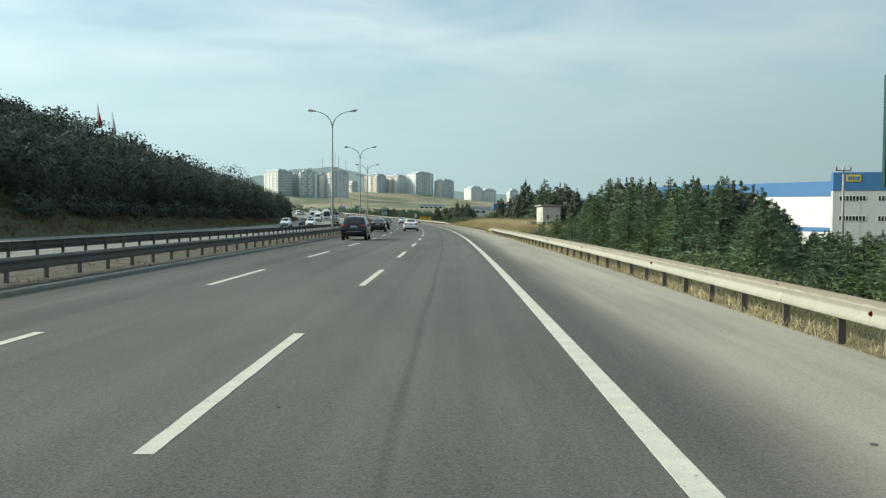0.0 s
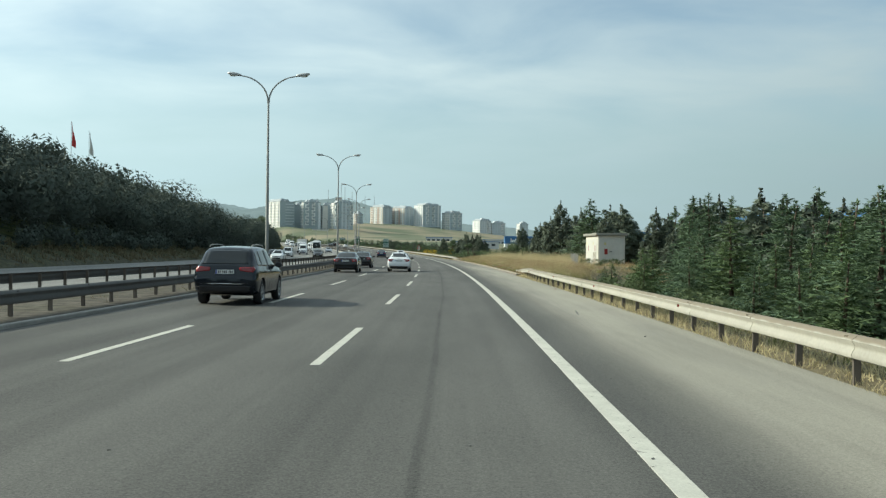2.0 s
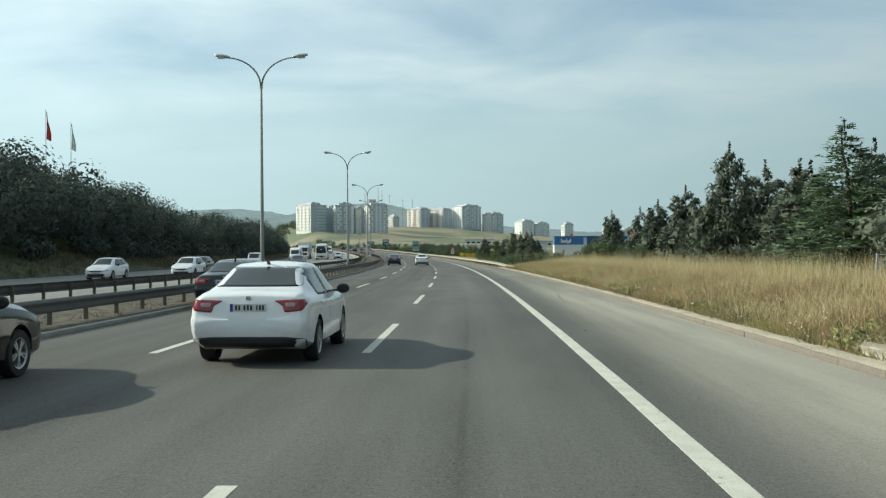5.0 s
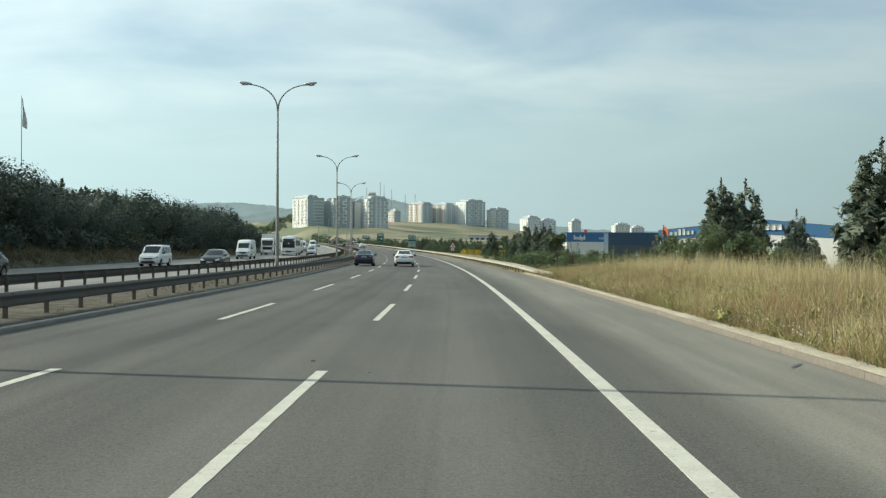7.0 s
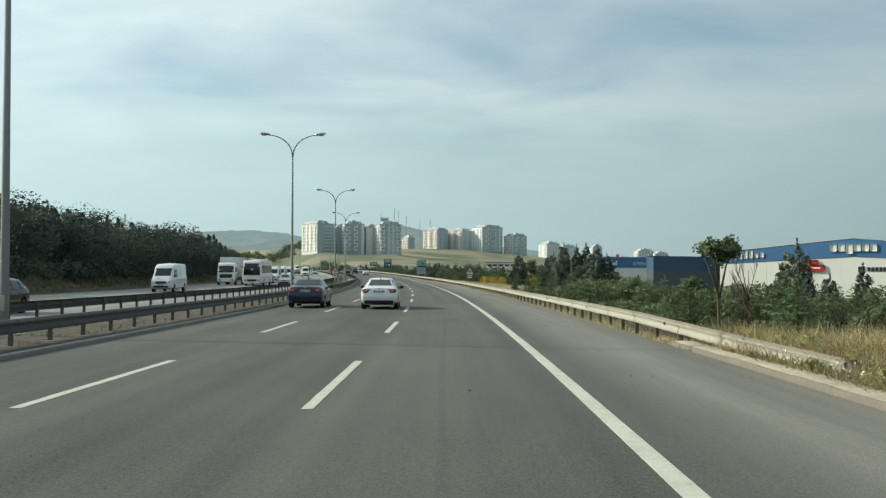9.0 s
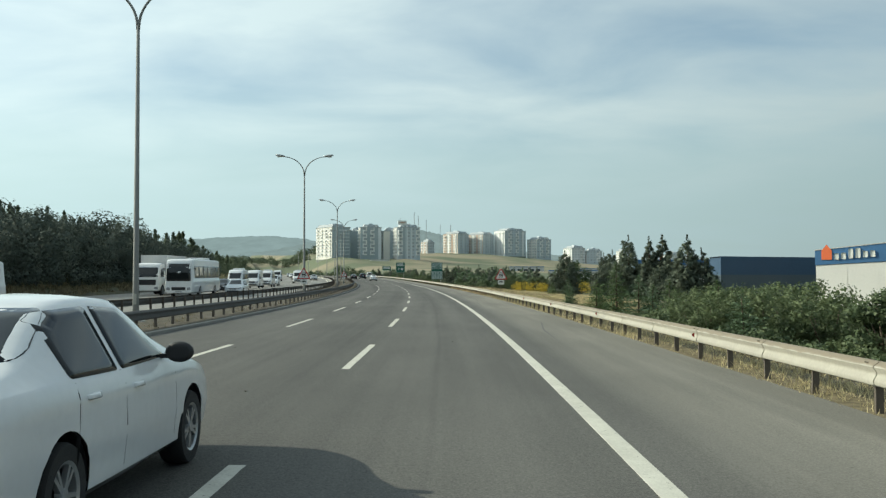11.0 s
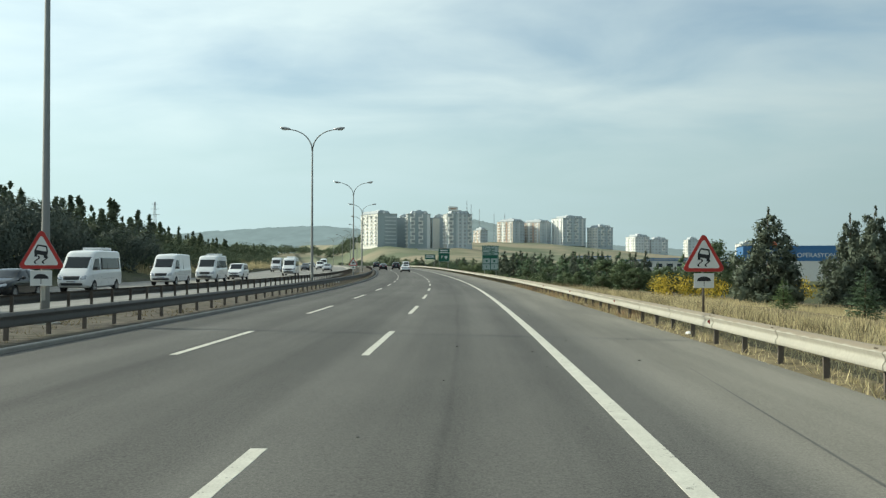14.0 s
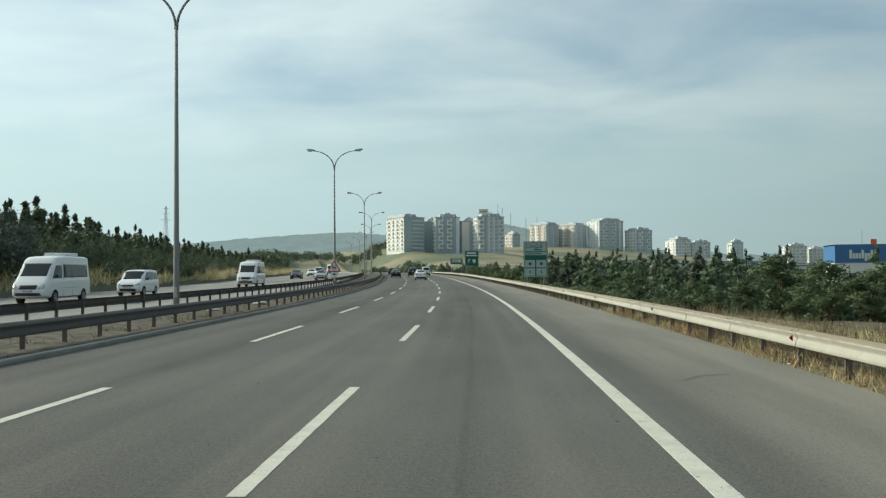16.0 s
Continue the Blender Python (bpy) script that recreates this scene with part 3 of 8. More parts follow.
# ---- street lamps ----
def street_lamp():
    lamp = empty("street_lamp", Matrix(), "tall galvanised double-arm street lamp on the median", "street lamp", "street lamps on the median")
    bm = bmesh.new()
    tube(bm, [(0, 0, -0.1), (0, 0, 0.9), (0, 0, 11.0)], [0.125, 0.115, 0.06], 12)
    part("pole", bm, POLE, lamp, smooth=True)
    part("base_plate", boxes((-0.22, 0.22, -0.22, 0.22, 0.0, 0.04), (-0.3, 0.3, -0.3, 0.3, -0.3, 0.0), bevel=0.008), STEEL, lamp)
    part("access_door", boxes((-0.06, 0.06, -0.128, -0.112, 0.6, 1.0), bevel=0.006), STEEL, lamp)
    for sgn in (-1, 1):
        bm = bmesh.new()
        pts = [(sgn * (0.02 + 2.0 * (1 - math.cos(a)) ** 1.0), 0, 10.85 + 1.75 * math.sin(a) ** 0.92) for a in [math.pi / 2 * i / 12 for i in range(13)]]
        tube(bm, pts, [0.055 - 0.02 * i / 12 for i in range(13)], 8)
        part("arm", bm, POLE, lamp, smooth=True)
        bm = bmesh.new()
        rings = []
        for i, (x, w, h0, h1) in enumerate([(1.75, 0.05, -0.03, 0.05), (1.9, 0.10, -0.06, 0.09), (2.15, 0.15, -0.09, 0.12), (2.45, 0.15, -0.08, 0.11), (2.62, 0.08, -0.04, 0.06)]):
            rings.append([bm.verts.new((sgn * x, w * math.cos(a), 12.62 + 0.03 * i + (h1 if math.sin(a) > 0 else -h0) * math.sin(a))) for a in [2 * math.pi * k / 10 for k in range(10)]])
        for a, c in zip(rings, rings[1:]):
            for k in range(10):
                bm.faces.new((a[k], a[(k + 1) % 10], c[(k + 1) % 10], c[k]))
        bm.faces.new(rings[0])
        bm.faces.new(rings[-1][::-1])
        head = part("lamp_head", bm, LAMP, lamp, "grey cobra-head lantern", smooth=True)
        bm = bmesh.new()
        bmesh.ops.create_uvsphere(bm, u_segments=10, v_segments=6, radius=1, matrix=Matrix.Translation((sgn * 2.25, 0, 12.6)) @ Matrix.Diagonal((0.26, 0.11, 0.07, 1)))
        part("lens", bm, mat("lamp_lens", (0.55, 0.56, 0.52), 0.2, var=0.05), head, "clear lantern lens", smooth=True)
    return lamp


lamp0 = street_lamp()
S_POLE = [91.4 + 50.15 * k for k in range(0, 13)]
for k, s in enumerate(S_POLE):
    m = rpose(s, -13.05, 0.09)
    m = pose(*m.translation, 0, 0, math.degrees(float(np.interp(s, SD, TH))))
    if k == 0:
        lamp0.matrix_world = m
    else:
        copy_thing(lamp0, m)


# ---- trees ----
# needle greens are blued and lightened to stand in for haze
NEEDLE = mat("conifer_needles", (0.072, 0.114, 0.074), 0.7, var=0.28, scale=0.5, fine=8, tint=(0.124, 0.178, 0.100), island=0.25, rand=0.3, spec=0.25, thin=0.2)
NEEDLE_BLUE = mat("cedar_needles", (0.062, 0.080, 0.064), 0.7, var=0.28, scale=0.5, fine=8, tint=(0.112, 0.136, 0.098), island=0.25, rand=0.3, spec=0.25, thin=0.2)
LEAF = mat("green_leaves", (0.070, 0.100, 0.048), 0.65, var=0.3, scale=0.5, fine=8, tint=(0.115, 0.148, 0.072), island=0.3, rand=0.25, spec=0.3, thin=0.3)
LEAF_DARK = mat("dark_leaves", (0.056, 0.084, 0.044), 0.65, var=0.3, scale=0.5, fine=8, tint=(0.085, 0.116, 0.056), island=0.3, rand=0.25, spec=0.3, thin=0.25)
NEEDLE_YOUNG = mat("young_needles", (0.075, 0.122, 0.056), 0.7, var=0.28, scale=0.5, fine=8, tint=(0.135, 0.188, 0.088), island=0.25, rand=0.3, spec=0.25, thin=0.25)
DUSTY = mat("dusty_grass", (0.09, 0.08, 0.05), 0.85, var=0.35, scale=0.3, fine=10, tint=(0.17, 0.145, 0.09), island=0.6, spec=0.1, thin=0.3)
BROOM = mat("broom_flowers", (0.10, 0.12, 0.03), 0.7, var=0.3, scale=1.5, tint=(0.50, 0.38, 0.06), island=0.6, spec=0.2, thin=0.3)
GRASS_DRY = mat("dry_grass", (0.27, 0.222, 0.128), 0.8, var=0.35, scale=0.3, fine=10, tint=(0.50, 0.43, 0.255), island=0.6, spec=0.2, thin=0.35)
GRASS_RUST = mat("rusty_grass", (0.17, 0.108, 0.062), 0.85, var=0.35, scale=0.3, fine=10, tint=(0.33, 0.225, 0.135), island=0.6, spec=0.15, thin=0.35)
GRASS_GREEN = mat("fading_grass", (0.11, 0.13, 0.045), 0.8, var=0.35, scale=0.3, fine=10, tint=(0.27, 0.26, 0.11), island=0.6, spec=0.2, thin=0.35)


def leaf_quads(rs, centres, size, jitter=0.35):
    """One pointed leaf at each centre, turned at random."""
    n = len(centres)
    d = rs.normal(size=(n, 3))
    d /= np.linalg.norm(d, axis=1)[:, None]
    e = rs.normal(size=(n, 3))
    e -= d * (e * d).sum(1)[:, None]
    e /= np.linalg.norm(e, axis=1)[:, None]
    sz = (size * rs.uniform(1 - jitter, 1 + jitter, n))[:, None]
    nrm = np.cross(d, e)
    V = np.stack([centres + d * sz, centres + (0.62 * e - 0.6 * d) * sz + nrm * sz * 0.15, centres - (0.62 * e + 0.6 * d) * sz], 1).reshape(-1, 3)
    return V, np.arange(3 * n).reshape(n, 3)


def trunk_mesh(rs, h, r, limbs=()):
    bm = bmesh.new()
    lean = rs.uniform(-0.03, 0.03, 2)
    pts = [(lean[0] * z * math.sin(z), lean[1] * z, z) for z in np.linspace(-0.3, h, 7)]
    tube(bm, pts, [r * (1.15 - z / 6) for z in range(7)], 7)
    for p, q_, rr in limbs:
        mid = [(a + b) / 2 + (0.06 * h / 6 if i == 2 else 0) for i, (a, b) in enumerate(zip(p, q_))]
        tube(bm, [p, mid, q_], [rr, rr * 0.7, rr * 0.25], 5)
    return bm


def conifer(name, seed, h, r, bare, droop, full, material, label, nb=120, ns=10, size=0.2):
    """Tapered trunk, drooping boughs in loose whorls, each set with many flat sprays."""
    rs = np.random.RandomState(seed)
    tree = empty(name, Matrix(), label, "tree")
    z = bare * h + (h - bare * h) * (1 - (1 - np.linspace(0, 0.999, nb)) ** 0.62)
    step = h / 24
    z = np.minimum(np.round(z / step) * step + rs.normal(size=nb) * step * 0.3, h * 0.985)
    f = np.clip((z - bare * h) / (h - bare * h), 0, 1)
    ang = np.cumsum(rs.uniform(1.6, 3.0, nb))
    L = r * ((1 - f) ** full * (0.55 + 0.45 * np.minimum(1, f * 5)) + 0.012) * np.where(rs.uniform(0, 1, nb) < 0.25, rs.uniform(0.9, 1.3, nb), rs.uniform(0.55, 1.0, nb))
    dirs = np.stack([np.cos(ang), np.sin(ang), np.zeros(nb)], 1)
    cs, ds = [], []
    t = np.linspace(0.18, 1.0, ns)
    for i in range(nb):
        p = np.outer(t * L[i], dirs[i])
        lift = 0.16 + 0.75 * max(0.0, f[i] - 0.7)
        p[:, 2] = z[i] + L[i] * (lift * t - droop * t ** 2 + 0.16 * t ** 4)
        side = np.array([-dirs[i][1], dirs[i][0], 0.0])
        for sg in (-1, 1):
            w = L[i] * 0.30 * (1.05 - t * 0.75) * rs.uniform(0.4, 1.1, ns)
            q_ = p + side * (sg * w * 0.6)[:, None] + rs.normal(size=(ns, 3)) * 0.05 * size / 0.2
            cs.append(q_)
            ds.append(dirs[i] * 0.75 + side * sg * 0.65 + np.array([0, 0, 0.12]) + rs.normal(size=(ns, 3)) * 0.22)
    c = np.concatenate(cs)
    d = np.concatenate(ds)
    d /= np.linalg.norm(d, axis=1)[:, None]
    up = np.array([0, 0, 1.0]) + rs.normal(size=c.shape) * 0.35
    e = np.cross(d, up)
    e /= np.linalg.norm(e, axis=1)[:, None]
    sz = (size * rs.uniform(0.7, 1.5, len(c)) * np.repeat(0.36 + 0.64 * np.sqrt(1 - f), 2 * ns))[:, None]
    V = np.stack([c - d * sz * 0.4 + e * sz * 0.34, c + d * sz * 1.25 - np.array([0, 0, 0.1]) * sz, c - d * sz * 0.4 - e * sz * 0.34], 1).reshape(-1, 3)
    tip = np.stack([np.zeros(40), np.zeros(40), h * rs.uniform(0.86, 1.0, 40)], 1)
    ta = rs.uniform(0, 6.28, 40)
    td = np.stack([np.cos(ta) * 0.5, np.sin(ta) * 0.5, np.ones(40)], 1)
    te = np.stack([-np.sin(ta), np.cos(ta), np.zeros(40)], 1) * size * 0.13
    V = np.concatenate([V, np.stack([tip + te, tip + td * size * 0.7, tip - te], 1).reshape(-1, 3)])
    part("trunk", trunk_mesh(rs, h * 0.96, 0.018 * h + 0.02), BARK, tree, smooth=True)
    link("crown", npmesh("crown", V, np.arange(len(V)).reshape(-1, 3)), material, tree)
    return tree



def foliage(rs, centres, radii, n, size, jitter=0.55, long=1.0, droop=0.0, wide=0.75, inner=(0.35, 0.75, 1.5, 0.3), reach=1.06):
    """Leaves that lie like shingles on rounded clumps, with larger tufts deeper inside each clump."""
    m = len(centres)
    c, r = np.repeat(centres, n, 0), np.repeat(radii, n, 0)
    u = rs.normal(size=(m * n, 3))
    u /= np.linalg.norm(u, axis=1)[:, None]
    deep = (rs.uniform(0, 1, m * n) < inner[3])[:, None]
    p = c + u * r * np.where(deep, rs.uniform(inner[0], inner[1], (m * n, 1)), rs.uniform(0.8, reach, (m * n, 1)))
    nrm = u / r
    nrm /= np.linalg.norm(nrm, axis=1)[:, None]
    nrm = nrm + rs.normal(size=nrm.shape) * jitter
    nrm /= np.linalg.norm(nrm, axis=1)[:, None]
    d = rs.normal(size=nrm.shape) * 0.6 + u * np.array([0.7, 0.7, 0.0]) - np.array([0, 0, droop])
    d -= nrm * (d * nrm).sum(1)[:, None]
    d /= np.linalg.norm(d, axis=1)[:, None]
    e = np.cross(nrm, d)
    z = (np.repeat(np.broadcast_to(size, (m,)), n) * rs.uniform(0.6, 1.35, m * n))[:, None] * np.where(deep, inner[2], 1.0)
    w = np.where(deep, 0.8, wide)
    V = np.stack([p + d * z * long, p + (w * e - 0.5 * d) * z, p - (w * e + 0.5 * d) * z], 1).reshape(-1, 3)
    N = u * 0.8 + nrm * 0.3
    N /= np.linalg.norm(N, axis=1)[:, None]
    return V, np.arange(len(V)).reshape(-1, 3), np.repeat(N, 3, 0)


def broadleaf(name, seed, h, r, bare, material, label, category="tree", clumps=46, leaves=110, size=0.075):
    """Trunk with limbs that fork into a crown of leaf clumps with gaps between them."""
    rs = np.random.RandomState(seed)
    tree = empty(name, Matrix(), label, category)
    u = rs.normal(size=(clumps, 3))
    u /= np.linalg.norm(u, axis=1)[:, None]
    zc = bare * h + (1 - bare) * h * 0.5
    cc = u * (rs.uniform(0.35, 1.0, clumps) ** 0.6)[:, None] * np.array([r, r, (1 - bare) * h * 0.5]) * 0.88 + np.array([0, 0, zc])
    cc[:, :2] *= (1.0 + 0.25 * np.sin(cc[:, 2:3] * 2.2 + seed))
    cr = r * rs.uniform(0.22, 0.38, clumps)
    cc[:, 2] = np.maximum(cc[:, 2], cr * 0.6)
    V, F, N = foliage(rs, cc, cr[:, None] * np.array([1.1, 1.1, 0.85]) * np.ones((clumps, 1)), leaves, size, 0.75, 1.2)
    limbs = [((0, 0, max(0.05, bare * h * rs.uniform(0.5, 1.3))), tuple(cc[i]), 0.012 * h) for i in range(0, clumps, 5)]
    part("trunk", trunk_mesh(rs, zc, 0.012 * h + 0.015, limbs), BARK, tree, smooth=True)
    link("crown", npmesh("crown", V, F, True, N), material, tree)
    return tree


def dense_conifer(name, seed, h, r, bare, full, material, label, clumps=90, leaves=64, size=0.185, ragged=0.25):
    """A closed dark crown of needle clumps that tapers to one or two tips over a straight trunk."""
    rs = np.random.RandomState(seed)
    tree = empty(name, Matrix(), label, "tree")
    f = 1 - np.sqrt(1 - np.linspace(0, 0.985, clumps))
    ang = np.cumsum(rs.uniform(1.9, 2.9, clumps))
    prof = (1 - f) ** full * (0.62 + 0.38 * np.minimum(1, f * 4))
    out = r * prof * rs.uniform(0.45, 0.8 + ragged, clumps)
    cr = r * (0.10 + 0.20 * prof) * rs.uniform(0.75, 1.25, clumps)
    cc = np.stack([np.cos(ang) * out, np.sin(ang) * out, bare * h + f * (h * 0.985 - bare * h) - 0.12 * out + 0.3 * cr], 1)
    V, F, N = foliage(rs, cc, cr[:, None] * np.array([1.0, 1.0, 0.9]), leaves, size * (0.6 + 0.4 * prof), 0.75, 1.9, 0.15, 0.42)
    tip = np.stack([rs.normal(size=30) * 0.05, rs.normal(size=30) * 0.05, h * rs.uniform(0.9, 1.0, 30)], 1)
    TV, TF = leaf_quads(rs, tip, size * 0.8)
    part("trunk", trunk_mesh(rs, h * 0.94, 0.016 * h + 0.02), BARK, tree, smooth=True)
    link("crown", npmesh("crown", np.concatenate([V, TV]), np.concatenate([F, TF + len(V)]), True, np.concatenate([N, np.tile((0.0, 0.0, 1.0), (len(TV), 1))])), material, tree)
    return tree


CONIFERS = [conifer("conifer_tree", 11, 9.0, 5.0, 0.03, 0.34, 0.95, NEEDLE, "dark green spruce with drooping boughs", 260, 13, 0.25),
            dense_conifer("conifer_tree", 12, 9.0, 3.2, 0.03, 0.95, NEEDLE_BLUE, "dense dark conifer with a full pointed crown", 96),
            dense_conifer("conifer_tree", 13, 9.0, 3.3, 0.16, 0.8, NEEDLE_BLUE, "ragged cedar with a bare lower trunk", 84, ragged=0.55),
            dense_conifer("conifer_tree", 14, 9.0, 1.6, 0.10, 0.6, NEEDLE_BLUE, "slim upright cypress with a narrow tip", 84),
            dense_conifer("conifer_tree", 23, 9.0, 2.75, 0.03, 0.55, NEEDLE_BLUE, "dark old cypress with a full rounded cone of boughs", 150, ragged=0.32),
            dense_conifer("conifer_tree", 19, 9.0, 3.6, 0.08, 0.85, NEEDLE_BLUE, "dense broad cedar with a full dark crown", 104, ragged=0.45)]
FIRS = [conifer("conifer_tree", 15, 7.0, 3.7, 0.02, 0.26, 1.0, NEEDLE_YOUNG, "bright green fir with branches down to the ground", 270, 14, 0.175),
        conifer("conifer_tree", 16, 7.0, 3.3, 0.02, 0.30, 0.95, NEEDLE, "green fir with a ragged pointed crown", 270, 14, 0.175)]
DISTANT = [dense_conifer("conifer_tree", 17, 9.0, 2.5, 0.03, 0.78, NEEDLE, "green spruce in a dense roadside row", 56, 40, 0.25, 0.4),
           dense_conifer("conifer_tree", 18, 9.0, 2.3, 0.03, 0.85, NEEDLE_BLUE, "dark conifer in a dense roadside row", 56, 40, 0.25, 0.4)]
YOUNG = [conifer("young_conifer", 21, 4.0, 2.2, 0.02, 0.28, 0.9, NEEDLE_YOUNG, "young green fir with branches down to the ground", 150, 12, 0.15),
         conifer("young_conifer", 22, 4.0, 1.9, 0.02, 0.2, 0.8, NEEDLE, "young fir with upswept branches", 150, 11, 0.15)]
BROAD = [broadleaf("leafy_tree", 31, 5.5, 2.0, 0.15, LEAF, "round leafy roadside tree in full green"),
         broadleaf("leafy_tree", 32, 5.0, 1.7, 0.22, LEAF_DARK, "dark leafy tree with a loose crown")]
SHRUB = [broadleaf("shrub", 41, 2.2, 1.5, 0.02, LEAF, "green leafy roadside shrub", "shrub", 34, 54, 0.058),
         broadleaf("shrub", 42, 1.8, 1.3, 0.02, LEAF_DARK, "dark green scrub bush", "shrub", 30, 54, 0.055)]
BROOMS = [broadleaf("broom_bush", 51, 1.6, 1.4, 0.02, BROOM, "broom bush in yellow flower", "shrub", 26, 60, 0.045)]
LOLLI = broadleaf("leafy_tree", 61, 4.4, 0.8, 0.72, LEAF_DARK, "small round-headed tree on a thin bare stem", "tree", 24, 60, 0.06)
USED = set()
GROUPS = {"conifer_tree": "roadside conifers", "young_conifer": "young roadside firs", "leafy_tree": "leafy roadside trees", "shrub": "roadside shrubs", "broom_bush": "broom bushes"}
PLACED = []


def plant(proto, nominal, s, lat, top=None, height=None, turn=None, wide=1.0):
    """Stands a tree on the ground; top is the height of its tip over the road."""
    g = float(land(s, lat))
    h = (top - g) if top is not None else height
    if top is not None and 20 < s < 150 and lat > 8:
        # tops are capped by direction from the first camera place, to fit its view
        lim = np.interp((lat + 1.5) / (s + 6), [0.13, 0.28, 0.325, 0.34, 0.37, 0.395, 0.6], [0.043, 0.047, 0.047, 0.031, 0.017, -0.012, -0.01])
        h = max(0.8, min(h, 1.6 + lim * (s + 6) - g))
    if 86 < s < 165 and abs((lat + 2.2) / (s - 70.5) - 0.412) < 0.042 and h > 1.2:
        return None
    rn = random.Random(int(s * 31 + lat * 57))
    k = h / nominal
    x, y, z = rxyz(s, lat, g - 0.05)
    m = pose(x, y, z, rn.uniform(-2, 2), rn.uniform(-2, 2), rn.uniform(0, 360) if turn is None else turn) @ Matrix.Diagonal((k * wide, k * wide, k, 1))
    PLACED.append((s, lat))
    if proto.name not in USED:
        USED.add(proto.name)
        proto.matrix_world = m
        tagged(proto, group=GROUPS.get(proto.name.split(".")[0], ""))
        return proto
    return copy_thing(proto, m @ Matrix.Diagonal([1 / q for q in proto.scale] + [1]))


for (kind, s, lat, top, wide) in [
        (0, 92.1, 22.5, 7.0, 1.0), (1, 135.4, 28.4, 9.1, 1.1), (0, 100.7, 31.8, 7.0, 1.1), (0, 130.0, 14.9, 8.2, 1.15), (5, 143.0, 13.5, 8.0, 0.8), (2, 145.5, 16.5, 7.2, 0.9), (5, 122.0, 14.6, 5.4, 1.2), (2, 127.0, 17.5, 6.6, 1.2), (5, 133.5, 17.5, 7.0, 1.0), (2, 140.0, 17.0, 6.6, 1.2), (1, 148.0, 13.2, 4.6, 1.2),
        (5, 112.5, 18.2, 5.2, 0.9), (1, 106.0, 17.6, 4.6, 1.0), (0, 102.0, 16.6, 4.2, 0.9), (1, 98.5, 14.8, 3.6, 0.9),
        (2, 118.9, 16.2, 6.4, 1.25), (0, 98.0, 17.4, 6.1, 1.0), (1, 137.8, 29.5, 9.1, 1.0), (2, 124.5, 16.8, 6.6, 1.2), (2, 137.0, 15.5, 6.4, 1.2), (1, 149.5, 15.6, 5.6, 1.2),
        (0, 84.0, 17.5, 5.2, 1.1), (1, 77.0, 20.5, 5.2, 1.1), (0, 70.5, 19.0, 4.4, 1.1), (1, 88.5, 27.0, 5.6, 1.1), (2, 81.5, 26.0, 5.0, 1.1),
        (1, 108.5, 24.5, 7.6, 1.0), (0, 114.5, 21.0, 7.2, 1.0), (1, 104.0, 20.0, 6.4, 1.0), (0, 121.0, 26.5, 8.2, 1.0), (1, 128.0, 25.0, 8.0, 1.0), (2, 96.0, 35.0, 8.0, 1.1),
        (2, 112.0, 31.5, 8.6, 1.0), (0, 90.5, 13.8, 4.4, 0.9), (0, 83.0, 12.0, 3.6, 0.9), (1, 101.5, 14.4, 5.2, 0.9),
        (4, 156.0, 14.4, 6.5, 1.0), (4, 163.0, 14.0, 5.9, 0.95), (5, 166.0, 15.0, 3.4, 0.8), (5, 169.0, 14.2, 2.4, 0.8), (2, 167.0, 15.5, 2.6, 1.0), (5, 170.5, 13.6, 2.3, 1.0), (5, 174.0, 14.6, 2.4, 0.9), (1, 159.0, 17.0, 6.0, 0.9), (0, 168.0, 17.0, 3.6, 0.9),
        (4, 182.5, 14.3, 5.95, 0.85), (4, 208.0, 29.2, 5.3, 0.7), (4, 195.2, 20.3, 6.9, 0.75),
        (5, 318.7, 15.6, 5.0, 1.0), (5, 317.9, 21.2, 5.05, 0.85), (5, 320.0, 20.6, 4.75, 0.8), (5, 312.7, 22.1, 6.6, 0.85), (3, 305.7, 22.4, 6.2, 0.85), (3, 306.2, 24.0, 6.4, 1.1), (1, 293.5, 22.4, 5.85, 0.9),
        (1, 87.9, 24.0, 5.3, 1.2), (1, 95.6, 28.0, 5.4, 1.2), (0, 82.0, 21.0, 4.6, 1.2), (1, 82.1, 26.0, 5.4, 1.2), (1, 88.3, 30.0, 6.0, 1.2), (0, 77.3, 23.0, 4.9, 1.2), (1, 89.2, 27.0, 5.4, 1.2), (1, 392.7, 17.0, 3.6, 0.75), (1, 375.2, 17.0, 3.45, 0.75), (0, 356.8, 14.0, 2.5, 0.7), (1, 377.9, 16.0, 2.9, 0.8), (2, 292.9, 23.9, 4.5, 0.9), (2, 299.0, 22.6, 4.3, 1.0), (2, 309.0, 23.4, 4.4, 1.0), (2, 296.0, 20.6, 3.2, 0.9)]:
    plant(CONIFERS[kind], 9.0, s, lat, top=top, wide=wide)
for (kind, s, lat, top) in [(0, 278.0, 12.4, 2.9), (1, 268.0, 11.6, 1.9), (0, 254.0, 12.4, 1.6), (1, 246.0, 11.0, 1.2), (0, 286.0, 10.2, 0.9), (1, 300.0, 12.5, 1.7), (0, 306.5, 12.0, 1.2), (0, 203, 11.5, 1.6), (0, 214, 10.5, 1.3), (1, 209, 13.5, 2.0)]:
    plant(YOUNG[kind], 4.0, s, lat, top=top)
plant(BROAD[0], 5.5, 167.3, 12.1, top=2.0)
for (s, lat, top) in [(176.0, 11.8, 3.4), (176.0, 10.6, 2.6), (180.0, 12.9, 2.9), (172.5, 13.0, 2.6)]:
    plant(BROAD[0], 5.5, s, lat, top=top, wide=0.6)
plant(BROAD[0], 5.5, 155.0, 11.0, top=2.4)
plant(BROAD[1], 5.0, 362.3, 26.5, top=4.3, wide=1.1)
